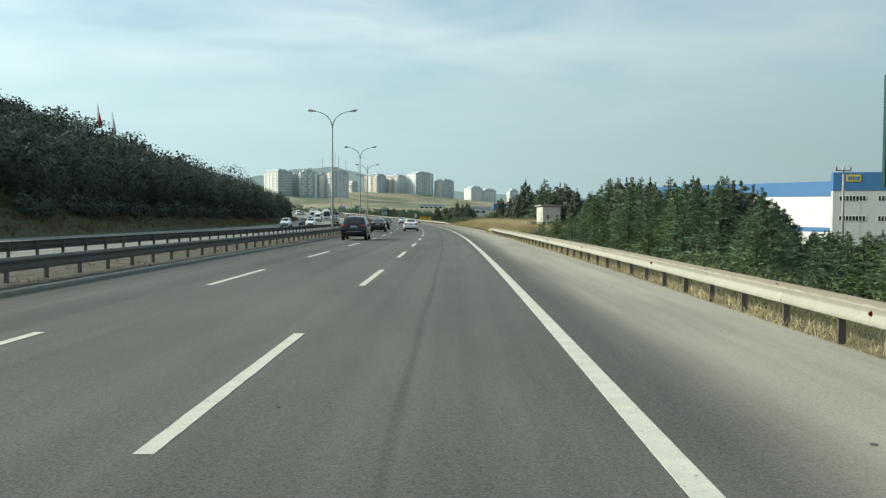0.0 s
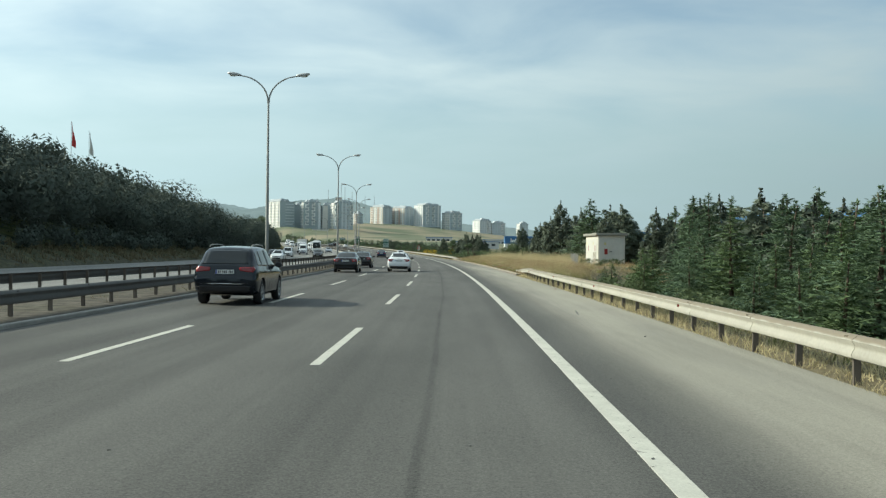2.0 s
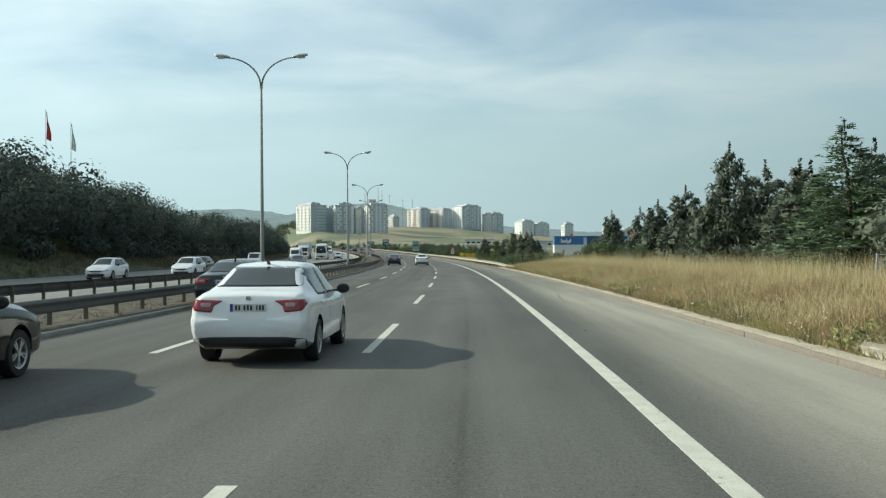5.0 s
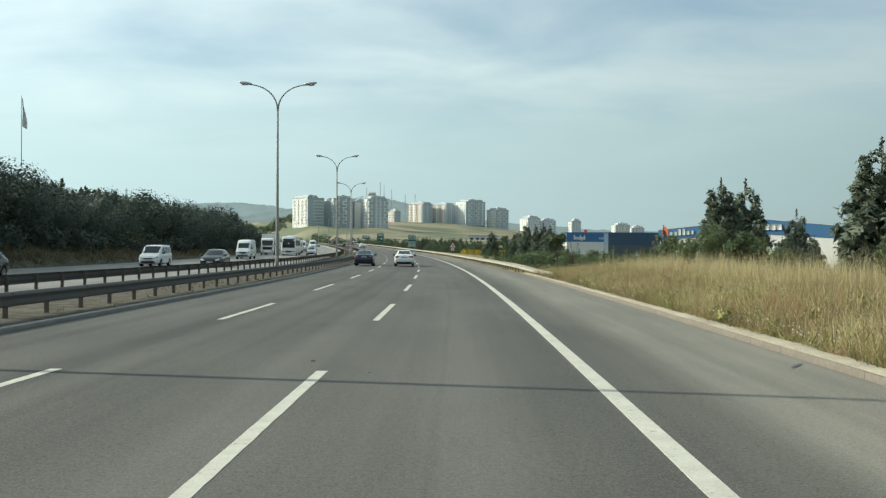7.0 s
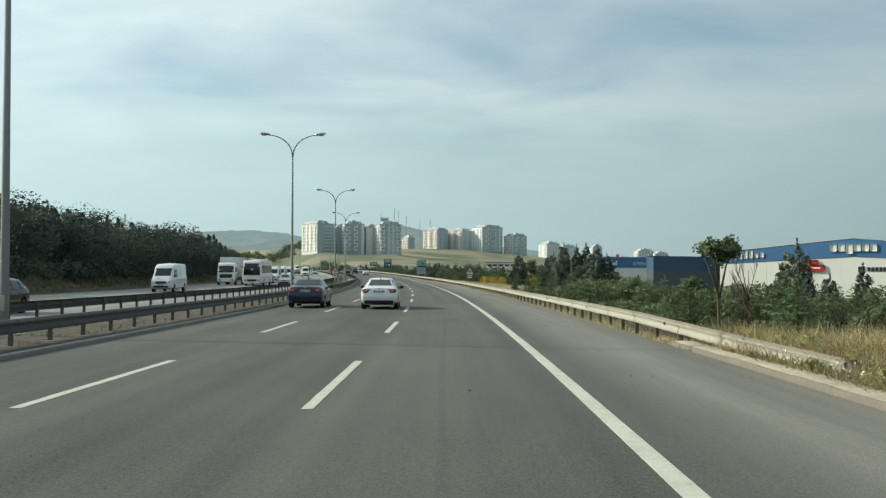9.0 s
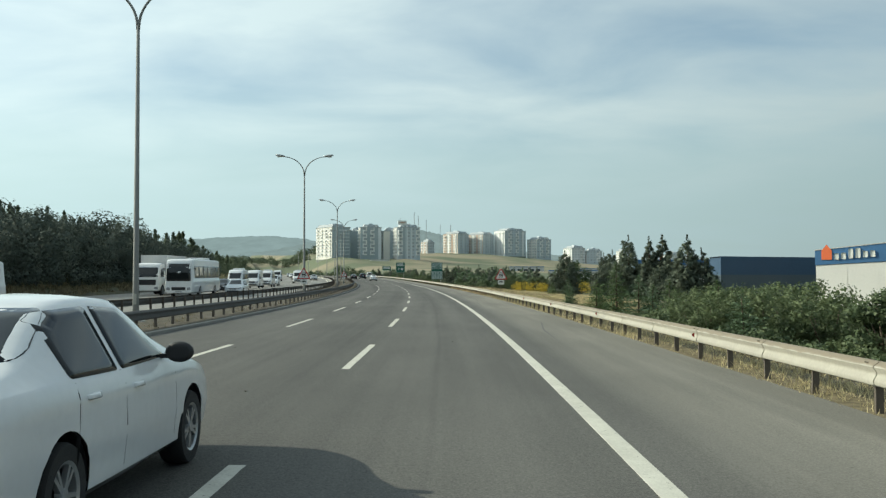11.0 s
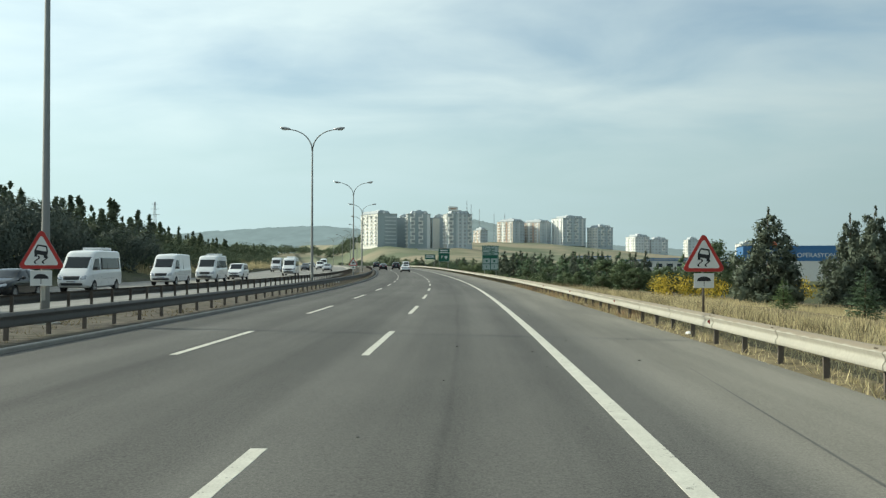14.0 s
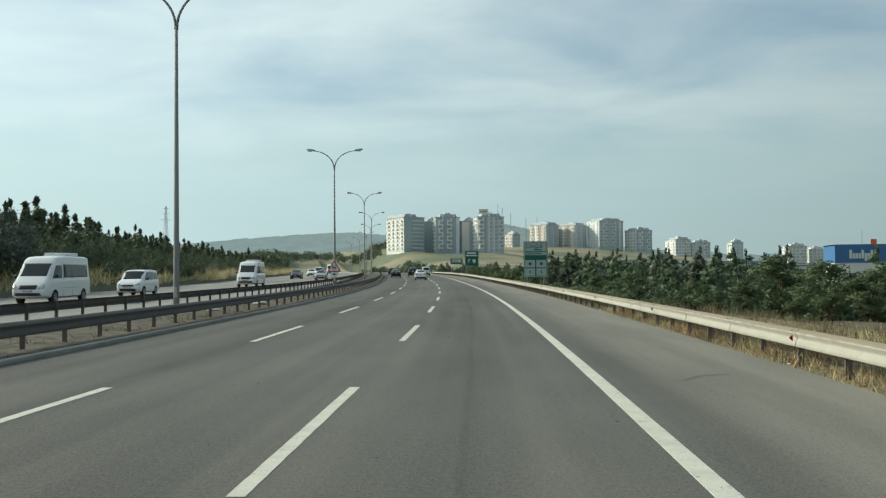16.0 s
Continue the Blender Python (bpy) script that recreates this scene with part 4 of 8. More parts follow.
for (kind, s, lat, top, wide) in [(2, 240.0, 26.8, 4.6, 0.8), (1, 238.0, 31.1, 2.7, 0.8), (1, 236.0, 32.9, 2.3, 0.8), (5, 232.0, 25.7, 1.9, 0.9), (5, 230.0, 21.3, 1.8, 0.9)]:
    plant(CONIFERS[kind], 9.0, s, lat, top=top, wide=wide)
for (s, lat, top) in [(107.0, 10.1, 0.95), (105.3, 12.4, 1.2), (103.2, 11.6, 1.3), (101.0, 10.2, 0.7)]:
    plant(SHRUB[1], 1.8, s, lat, top=top)
plant(BROAD[1], 5.0, 189.5, 13.3, top=2.7, wide=0.6)
plant(BROAD[1], 5.0, 171.5, 11.8, top=2.6)
plant(LOLLI, 4.4, 197.6, 6.9, top=3.1)
bare = empty("bare_tree", rpose(199.0, 8.3, float(land(199.0, 8.3))), "leafless young tree with many thin grey twigs", "tree")
rs = np.random.RandomState(64)
twigs = []
for k in range(16):
    a, z0 = rs.uniform(0, 6.28), rs.uniform(0.9, 2.6)
    r = rs.uniform(0.35, 0.9)
    q_ = (math.cos(a) * r, math.sin(a) * r, z0 + rs.uniform(0.9, 1.7))
    twigs.append(((0, 0, z0), q_, 0.018))
    for j in range(4):
        t_ = rs.uniform(0.4, 1.0)
        p = (q_[0] * t_, q_[1] * t_, z0 + (q_[2] - z0) * t_)
        twigs.append((p, (p[0] + rs.uniform(-0.3, 0.3), p[1] + rs.uniform(-0.3, 0.3), p[2] + rs.uniform(0.3, 0.7)), 0.009))
part("bare_crown", trunk_mesh(rs, 3.2, 0.045, twigs), BARK, bare, smooth=True)
plant(BROAD[1], 5.0, 326.0, 14.0, top=1.9, wide=1.1)
for (s, lat, top) in [(322.0, 10.9, 1.3), (321.0, 12.8, 1.2), (324.0, 18.5, 1.2)]:
    plant(BROOMS[0], 1.6, s, lat, top=top, wide=1.0)
rnd = random.Random(8)


def fill(protos, nominal, n, s0, s1, l0, l1, top0, top1, gap, wide=1.0):
    made = 0
    for _ in range(n * 12):
        if made >= n:
            return
        s, lat = rnd.uniform(s0, s1), rnd.uniform(l0, l1)
        if any((s - a) ** 2 + (lat - c) ** 2 < gap ** 2 for a, c in PLACED):
            continue
        if 94 < s < 118 and lat < 15.8:
            continue
        top = rnd.uniform(top0, top1)
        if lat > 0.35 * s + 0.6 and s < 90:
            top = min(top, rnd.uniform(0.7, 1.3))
        if top - float(land(s, lat)) < 0.5:
            continue
        plant(rnd.choice(protos), nominal, s, lat, top=top, wide=wide * rnd.uniform(0.9, 1.15))
        made += 1


for (s, lat, top) in [(268.0, 15.3, 1.5), (262.0, 14.7, 1.8), (256.0, 13.7, 1.5), (252.0, 13.2, 1.7), (249.0, 12.9, 1.6), (256.0, 11.6, 1.2), (250.0, 10.8, 1.2), (264.0, 18.5, 1.9), (258.0, 17.6, 1.9), (254.0, 17.0, 2.1)]:
    plant(BROAD[0], 5.5, s, lat, top=top, wide=1.15)
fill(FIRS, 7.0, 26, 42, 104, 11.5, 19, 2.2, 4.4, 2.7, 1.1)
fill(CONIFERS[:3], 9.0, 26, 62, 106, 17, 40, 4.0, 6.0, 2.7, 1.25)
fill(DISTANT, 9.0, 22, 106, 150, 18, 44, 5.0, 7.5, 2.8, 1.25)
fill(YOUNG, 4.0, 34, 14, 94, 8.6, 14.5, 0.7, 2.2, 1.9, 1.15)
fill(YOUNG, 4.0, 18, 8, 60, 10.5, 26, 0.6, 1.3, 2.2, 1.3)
fill(SHRUB, 2.0, 40, 8, 94, 6.4, 9.5, -0.9, 0.5, 1.5, 1.3)
fill(SHRUB, 2.0, 9, 147, 200, 12.5, 19, 1.6, 2.6, 1.8)
fill(BROAD, 5.2, 14, 196, 240, 11.5, 22, 0.5, 1.6, 2.6)
fill(SHRUB, 2.0, 70, 200, 272, 6.4, 14, -1.0, 0.3, 1.4, 1.3)
fill(YOUNG, 4.0, 16, 200, 284, 9.5, 17, 0.3, 1.8, 2.4)
fill(DISTANT, 9.0, 20, 362, 398, 10.5, 24, 2.0, 3.6, 3.0, 1.0)
fill(DISTANT, 9.0, 34, 388, 436, 10, 24, 2.0, 4.0, 2.4, 1.15)
for (s, lat, top, wide) in [(350, 12.4, 2.3, 1.25), (346, 13.0, 2.0, 1.5), (343, 13.6, 1.6, 1.5), (341, 15.5, 1.7, 1.5)]:
    plant(BROAD[1], 5.0, s, lat, top=top, wide=wide)
for (kind, s, lat, top, wide) in [(0, 372, 16.0, 3.3, 0.8), (1, 378, 16.7, 3.4, 0.9), (0, 396, 17.7, 3.6, 0.9), (1, 362, 15.7, 2.6, 0.9), (0, 380, 16.0, 2.9, 0.9), (1, 360, 13.7, 1.9, 1.1)]:
    plant(DISTANT[kind], 9.0, s, lat, top=top, wide=wide)
fill(DISTANT, 9.0, 22, 346, 392, 10.0, 21, 0.9, 2.4, 2.4, 1.2)
fill(BROAD[1:], 5.0, 24, 336, 392, 8.8, 19, 0.5, 1.5, 2.1, 1.25)
fill(BROAD, 5.2, 12, 236, 274, 9.0, 18, 0.4, 1.9, 2.2, 1.2)
fill(DISTANT, 9.0, 44, 430, 620, 11, 34, 2.0, 3.7, 2.8, 1.3)
fill(BROAD, 5.2, 14, 372, 480, 9, 15, 0.6, 2.2, 3.0, 1.15)
fill(SHRUB, 2.0, 30, 338, 430, 6.6, 9.5, -0.4, 0.6, 1.7, 1.3)


# ---- woods on the hill ----
def tree_height(s):
    return np.interp(s, [0, 385, 405, 455, 500, 720], [7.9, 7.6, 6.6, 5.6, 4.6, 3.8])


def hill_height(s, lat):
    """Two rounded lumps of woods with a dip between them, low behind the second one."""
    h = np.interp(s, [0, 175, 222, 231, 246, 255, 300, 330, 350, 372], [7.9, 7.9, 7.8, 5.8, 5.6, 8.1, 8.0, 7.3, 6.7, 6.5])
    return h * (1 - 0.38 * sstep(43, 48, -lat) * sstep(226, 244, s) * (1 - sstep(300, 330, s)))


def woods(name, label, seed, n, s0, s1, l0, l1, grow, material, pointed=False, leaves=150, leaf=0.034, clumps=5, gap=0.0):
    """Many trees in one sheet, each a heap of leafy clumps; grow scales the height that the place gives."""
    rs = np.random.RandomState(seed)
    s, lat = rs.uniform(s0, s1, n), -(l0 + (l1 - l0) * rs.uniform(0, 1, n) ** 1.3)
    if gap:
        ok = np.ones(n, bool)
        for i in range(1, n):
            ok[i] = np.min((s[:i][ok[:i]] - s[i]) ** 2 + (lat[:i][ok[:i]] - lat[i]) ** 2) > gap * gap
        s, lat = s[ok], lat[ok]
    n = len(s)
    base = rxyz(s, lat, land(s, lat))
    h = grow * (hill_height(s, lat) if material is LEAF_HILL else tree_height(s)) * np.where(rs.uniform(0, 1, n) < 0.12, rs.uniform(1.02, 1.2, n), rs.uniform(0.74, 1.02, n))
    cs, rd = [], []
    for k in range(clumps):
        a = rs.uniform(0, 6.28) + 6.283 * k / max(1, clumps - 1) + rs.uniform(-0.5, 0.5, n)
        if pointed:
            f = k / (clumps - 1)
            o, z, r = 0.07 * (1 - f), 0.18 + 0.76 * f, 0.31 * (1 - f) ** 1.1 + 0.018
            rr = np.stack([r * h, r * h, (r * 0.8 + 0.06) * h], 1)
        else:
            o, z, r = (0.0, 0.66, 0.33) if k == 0 else (0.27, 0.42, 0.27)
            rr = np.stack([r * h * 1.08, r * h * 1.08, r * h * (0.95 if k == 0 else 1.25)], 1)
        z = z + rs.uniform(-0.07, 0.07, n)
        cs.append(base + np.stack([np.cos(a) * o * h, np.sin(a) * o * h, z * h], 1))
        rd.append(rr * rs.uniform(0.8, 1.2, (n, 1)))
    V, F, N = foliage(rs, np.concatenate(cs), np.concatenate(rd), leaves, np.tile(h * leaf, clumps), 0.6 if pointed else 0.3, 1.5 if pointed else 1.1, 0.0, 0.5 if pointed else 0.75, inner=(0.35, 0.75, 1.5, 0.3) if pointed else (0.55, 0.88, 1.3, 0.4), reach=1.06 if pointed else 1.0)
    me = npmesh(name, V, F, True, N)
    return tagged(link(name, me, material), label, "woods", kind="stuff")


woods("woods", "dense dark green woods along the foot of the hillside", 5, 800, 60, 384, 37.5, 50, 1.0, LEAF_HILL, leaves=560, leaf=0.0185, gap=3.7)
woods("woods", "dense dark green woods covering the hillside above the motorway", 8, 1300, 60, 380, 50, 90, 1.0, LEAF_HILL, leaves=150, leaf=0.033, gap=4.1)
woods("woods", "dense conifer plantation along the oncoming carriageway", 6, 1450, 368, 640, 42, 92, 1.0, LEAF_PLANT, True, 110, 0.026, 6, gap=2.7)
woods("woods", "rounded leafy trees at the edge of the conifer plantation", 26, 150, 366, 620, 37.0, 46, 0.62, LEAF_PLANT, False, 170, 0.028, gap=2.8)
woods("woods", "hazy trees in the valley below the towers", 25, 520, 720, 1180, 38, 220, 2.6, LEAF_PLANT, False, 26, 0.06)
# placed across the road's end to fit the treeline in the camera's view
woods("woods", "line of trees across the far end of the motorway", 29, 130, 1090, 1200, -60, 60, 2.4, LEAF_PLANT, False, 30, 0.06)
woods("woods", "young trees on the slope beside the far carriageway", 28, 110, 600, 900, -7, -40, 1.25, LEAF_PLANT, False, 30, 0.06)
woods("bushes", "low dusty bushes at the foot of the wooded hill", 7, 260, 40, 372, 35.6, 38.5, 0.3, LEAF_HILL, False, 40, 0.06)
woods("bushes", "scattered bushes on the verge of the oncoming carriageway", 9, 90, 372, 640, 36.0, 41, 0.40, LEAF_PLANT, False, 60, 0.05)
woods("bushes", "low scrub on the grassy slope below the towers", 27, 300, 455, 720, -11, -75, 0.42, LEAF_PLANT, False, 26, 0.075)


# ---- grass ----
def grass(name, label, material, seed, n, s_range, lat_range, h0, h1, w=0.012, clump=0.35, dens=None, sway=0.35):
    """Blades in tufts, each a bent sliver of two faces, joined into one sheet of grass."""
    rs = np.random.RandomState(seed)
    nt_ = n // 14 + 1
    ts, tl = rs.uniform(*s_range, nt_), rs.uniform(*lat_range, nt_)
    if dens is not None:
        keep = rs.uniform(0, 1, nt_) < dens(ts, tl)
        ts, tl = ts[keep], tl[keep]
    th_ = rs.uniform(0.4, 1.35, len(ts))
    s = np.repeat(ts, 14) + rs.normal(size=len(ts) * 14) * clump * 0.5
    lat = np.clip(np.repeat(tl, 14) + rs.normal(size=len(ts) * 14) * clump * 0.5, min(lat_range) - 0.05, max(lat_range) + 0.3)
    h = rs.uniform(h0, h1, len(s)) * np.repeat(th_, 14)
    p = rxyz(s, lat, land(s, lat) - 0.03)
    a = rs.uniform(0, 2 * math.pi, len(s))
    lean = rs.uniform(0.05, sway, len(s)) * h
    side = np.stack([-np.sin(a), np.cos(a), 0 * a], 1)
    out = np.stack([np.cos(a), np.sin(a), 0 * a], 1)
    face = rs.uniform(0, math.pi, len(s))
    sd = np.stack([np.cos(face), np.sin(face), 0 * a], 1)
    ww = (w * rs.uniform(0.6, 1.5, len(s)))[:, None]
    up = np.array([0, 0, 1.0])
    tip = p + out * lean[:, None] + up * h[:, None]
    V = np.stack([p - sd * ww * 1.3, p + sd * ww * 1.3, tip], 1).reshape(-1, 3)
    F = np.arange(len(V)).reshape(-1, 3)
    me = npmesh(name, V, F)
    return tagged(link(name, me, material), label, "grass", kind="stuff")


def patches(s, lat, a, c):
    """Soft patches over the bank, 0 to 1."""
    v = np.sin(s * 0.55 + 2.1 * np.sin(lat * 0.8 + a)) + np.sin(lat * 1.15 + 1.7 * np.sin(s * 0.33 + c)) + 0.6 * np.sin(s * 1.7 - lat * 1.3 + a * c)
    return sstep(-0.9, 1.3, v)


def gap_hut(s, lat):
    return np.where((s > 102) & (s < 115) & (lat > 9.8), 0.12, 1.0) * np.where((s > 107.5) & (s < 114.5) & (lat > 11), 0.0, 1.0) * np.where((s > 174) & (lat < 5.2), 0.12, 1.0) * (0.35 + 0.65 * patches(s, lat, 0.4, 1.1))


def green_patch(s, lat):
    return np.where((s > 105) & (s < 115) & (lat > 10.5), 0.0, 1.0) * patches(s, lat, 2.3, 0.2) ** 1.5


grass("tall_grass", "tall dry straw-coloured grass on the roadside bank", GRASS_DRY, 1, 210000, (95, 192), (4.3, 13.5), 0.10, 0.5, 0.006, clump=0.45, dens=gap_hut, sway=1.7)
grass("tall_grass", "thin dry seed stalks standing over the grass", GRASS_DRY, 12, 22000, (97, 190), (4.6, 14), 0.4, 0.72, 0.004, dens=gap_hut, sway=0.5, clump=1.6)
grass("tall_grass", "brown withered clumps among the straw", DUSTY, 13, 90000, (95, 190), (3.8, 14), 0.08, 0.36, 0.008, dens=lambda s, l: 1 - 0.75 * patches(s, l, 0.4, 1.1), sway=1.7, clump=0.45)
grass("tall_grass", "fading green grass among the straw on the bank", GRASS_GREEN, 2, 220000, (95, 196), (4.0, 14), 0.10, 0.5, 0.006, dens=lambda s, l: (0.18 + 0.82 * sstep(122, 158, s)) * (0.4 + 0.6 * green_patch(s, l)) * np.where((s > 174) & (l < 5.2), 0.12, 1.0), sway=1.1, clump=0.7)
grass("tall_grass", "ripe grass heads on the crest of the bank", GRASS_DRY, 15, 34000, (112, 190), (8.0, 14), 0.55, 1.15, 0.005, sway=0.6, clump=1.2)
grass("tall_grass", "rust-brown withered grass in drifts over the bank", GRASS_RUST, 19, 110000, (96, 192), (4.1, 14), 0.15, 0.62, 0.006, dens=lambda s, l: 0.2 + 0.8 * patches(s * 1.3, l, 3.1, 0.9), sway=1.0, clump=0.6)
grass("verge_grass", "dry brown weeds hanging over the sandy kerb", GRASS_RUST, 20, 16000, (97, 190), (3.88, 4.4), 0.05, 0.24, 0.008, dens=lambda s, l: patches(s * 2.3, l * 3, 0.3, 2.2), sway=1.8, clump=0.3)
grass("verge_grass", "straw and rust-brown tufts under the outer guard rail", GRASS_RUST, 22, 18000, (296, 345), (3.45, 5.2), 0.06, 0.34, 0.008, dens=lambda s, l: 0.2 + 0.8 * patches(s * 1.6, l, 1.3, 0.4), sway=1.2)
grass("verge_grass", "pale straw tufts under the outer guard rail", GRASS_DRY, 23, 20000, (296, 345), (3.45, 5.2), 0.06, 0.32, 0.007, dens=lambda s, l: 0.1 + 0.9 * patches(s * 1.9, l, 0.3, 2.4), sway=1.2)
grass("tall_grass", "low green weeds along the kerb", GRASS_GREEN, 16, 24000, (98, 190), (4.0, 4.8), 0.04, 0.2, 0.012, sway=1.6, clump=0.5)
rs = np.random.RandomState(17)
# low broad-leaved weeds in loose patches over the bank
ws, wl = rs.uniform(97, 192, 1500), rs.uniform(4.0, 13.5, 1500)
keep = patches(ws * 1.7, wl * 1.3, 1.9, 0.3) > 0.72
ws, wl = ws[keep], wl[keep]
wV, wF, wN = foliage(rs, rxyz(ws, wl, land(ws, wl) + 0.10), rs.uniform(0.1, 0.3, (len(ws), 1)) * np.array([1.2, 1.2, 0.8]), 60, 0.045, 0.8, 1.5)
tagged(link("bank_weeds", npmesh("bank_weeds", wV, wF, True, wN), GRASS_GREEN), "low green broad-leaved weeds on the dry bank", "weeds", kind="stuff")
fs, fl = rs.uniform(98, 190, 2600), 4.0 + rs.uniform(0, 1, 2600) ** 2 * 1.6
keep = patches(fs, fl * 2, 1.3, 0.7) > 0.5
fs, fl = fs[keep], fl[keep]
fp = rxyz(fs, fl, land(fs, fl) + rs.uniform(0.06, 0.24, len(fs)))
fV, fF = leaf_quads(rs, fp, 0.024)
tagged(link("wild_flowers", npmesh("wild_flowers", fV, fF), mat("white_petals", (0.72, 0.70, 0.64), 0.7, var=0.1)), "tiny white wild flowers along the kerb", "flowers", kind="stuff")
grass("tall_grass", "tall dry grass on the level verge behind the rail", GRASS_DRY, 3, 56000, (281, 326), (5.4, 18), 0.15, 0.4, 0.008, sway=0.9)
grass("verge_grass", "short dry tufts under the outer guard rail", GRASS_DRY, 4, 34000, (-10, 98), (3.45, 5.4), 0.05, 0.25, 0.008, sway=1.2)
grass("verge_grass", "short dry tufts under the outer guard rail", GRASS_DRY, 5, 36000, (186, 318), (3.45, 5.2), 0.05, 0.27, 0.008, dens=lambda s, l: 0.35 + 0.65 * patches(s, l, 0.9, 1.6), sway=1.2)
grass("verge_grass", "dusty brown weeds under the outer guard rail", DUSTY, 18, 24000, (300, 430), (3.5, 5.4), 0.04, 0.2, 0.009, sway=1.2)
grass("verge_grass", "green weeds at the foot of the outer guard rail", GRASS_GREEN, 6, 18000, (-10, 98), (4.4, 8.5), 0.1, 0.5, 0.012, sway=0.8)
grass("verge_grass", "faded weeds on the slope behind the guard rail", DUSTY, 7, 34000, (190, 430), (5.0, 9.5), 0.1, 0.42, 0.012, sway=0.8)
grass("tall_grass", "dusty grass strip at the foot of the wooded hill", DUSTY, 8, 24000, (20, 330), (-37.5, -33.2), 0.2, 0.7, 0.03, sway=0.8)
grass("tall_grass", "pale dry reeds along the oncoming carriageway", GRASS_DRY, 9, 34000, (372, 640), (-39.5, -34.2), 0.5, 1.5, 0.03, dens=lambda s, l: 0.15 + 0.85 * patches(s * 0.35, l * 0.5, 0.2, 1.4), sway=1.0, clump=1.0)
grass("tall_grass", "green grass slope above the oncoming carriageway", GRASS_GREEN, 10, 24000, (350, 470), (-46, -38), 0.4, 1.1, 0.04, sway=0.6)
grass("median_weeds", "sparse dry weeds on the median strip", DUSTY, 11, 16000, (-10, 430), (-14.8, -10.6), 0.03, 0.16, 0.012, sway=1.6)


# ---- tyre marks, tar joint and grit on the carriageway ----
MARK = mat("tyre_mark", (0.088, 0.086, 0.08), 0.8, var=0.35, scale=7, fine=9)


def smear(pts, w, name="tyre_mark"):
    """A thin dark streak through (s, lat) points, 3 mm over the asphalt, with ragged sides."""
    rn = random.Random(int(pts[0][0] * 10))
    ss_ = np.linspace(0, 1, 14)
    s = np.interp(ss_, np.linspace(0, 1, len(pts)), [p[0] for p in pts])
    la = np.interp(ss_, np.linspace(0, 1, len(pts)), [p[1] for p in pts])
    d = np.gradient(np.stack([s, la], 1), axis=0)
    d /= np.linalg.norm(d, axis=1)[:, None]
    ww = np.array([w * rn.uniform(0.5, 1.1) for _ in ss_]) * np.sin(np.pi * np.clip(ss_, 0.06, 0.94)) ** 0.4
    V = np.concatenate([rxyz(s - d[:, 1] * ww * k, la + d[:, 0] * ww * k, 0.003) for k in (-0.5, 0.5)])
    F = [(i, i + 1, 15 + i, 14 + i) for i in range(13)]
    ob = link(name, npmesh(name, V, F), MARK, road)
    return ob


for pts, w in [([(301.75, 1.95), (301.4, 2.6)], 0.10), ([(296.1, 1.8), (295.9, 2.1)], 0.09), ([(320.6, 1.15), (321.3, 1.6), (321.5, 2.1)], 0.13), ([(264, 0.98), (268, 1.1), (273.4, 1.37), (282, 1.9)], 0.045),
               ([(120, 1.4), (123, 1.55), (127, 1.9)], 0.05), ([(232, 1.3), (237, 1.5), (243, 2.1)], 0.07), ([(141.5, 2.9), (142.0, 3.2)], 0.08), ([(56, 1.7), (58, 1.9)], 0.05)]:
    smear(pts, w)
rn = random.Random(77)
bm = bmesh.new()
for k in range(150):
    s, lat, sz = rn.uniform(-4, 330), rn.choice((rn.uniform(-3.2, 0), rn.uniform(-6.8, -3.7), rn.uniform(0.2, 3.2))), rn.uniform(0.008, 0.022)
    x, y, z = rxyz(s, lat, sz * 0.35)
    bmesh.ops.create_icosphere(bm, subdivisions=1, radius=sz, matrix=pose(x, y, z, 0, 0, rn.uniform(0, 360)) @ Matrix.Diagonal((1.6, 0.9, 0.5, 1)))
tagged(part("road_grit", bm, MARK), "scattered dark grit and crumbs on the asphalt", "grit", kind="stuff")

# ---- kerb stones by the bank ----
kerb_base = empty("stone_kerb", rpose(97, 3.6), "low pinkish concrete kerb with broken joints", "kerb")
bm = bmesh.new()
box(bm, -0.17, 0.19, 0.0, 1.5, -0.2, 0.088, bevel=0.007)
stone_me = None
for k in range(62):
    s = 97.0 + 1.5 * k
    rn = random.Random(k)
    m = rpose(s, 3.62, rn.uniform(-0.006, 0.004)) @ pose(rn.uniform(-0.006, 0.006), 0, 0, rn.uniform(-0.15, 0.15), rn.uniform(-1.0, 1.0), rn.uniform(-0.2, 0.2))
    if stone_me is None:
        ob = part("kerb_stone", bm, CONCRETE, kerb_base)
        stone_me = ob.data
    else:
        ob = new("kerb_stone", stone_me)
        ob.parent = kerb_base
    ob.matrix_basis = kerb_base.matrix_world.inverted() @ m
# blown sand lies on the kerb and runs out ragged under the grass
SAND = mat("kerb_sand", (0.33, 0.28, 0.205), 0.95, var=0.3, scale=1.1, bump=0.6, fine=16, tint=(0.44, 0.385, 0.29))
sand_s = np.arange(97.0, 190.0, 0.12)
wob = np.array([noise.noise(Vector((a * 0.9, 0.7, 0))) * 0.5 + noise.noise(Vector((a * 3.1, 1.7, 0))) * 0.5 for a in sand_s])
wob2 = np.array([noise.noise(Vector((a * 0.7, 5.7, 0))) + 0.6 * noise.noise(Vector((a * 4.3, 8.7, 0))) for a in sand_s])
cols = [(3.475 + 0.05 * np.abs(wob), 0.086 + 0 * wob), (3.53 + 0.05 * wob, 0.098 + 0.008 * wob2), (3.72 + 0.03 * wob2, 0.104 + 0.012 * wob), (3.92 + 0.12 * wob2, 0.085 + 0.02 * wob), (4.10 + 0.16 * wob2, 0.03 + 0 * wob)]
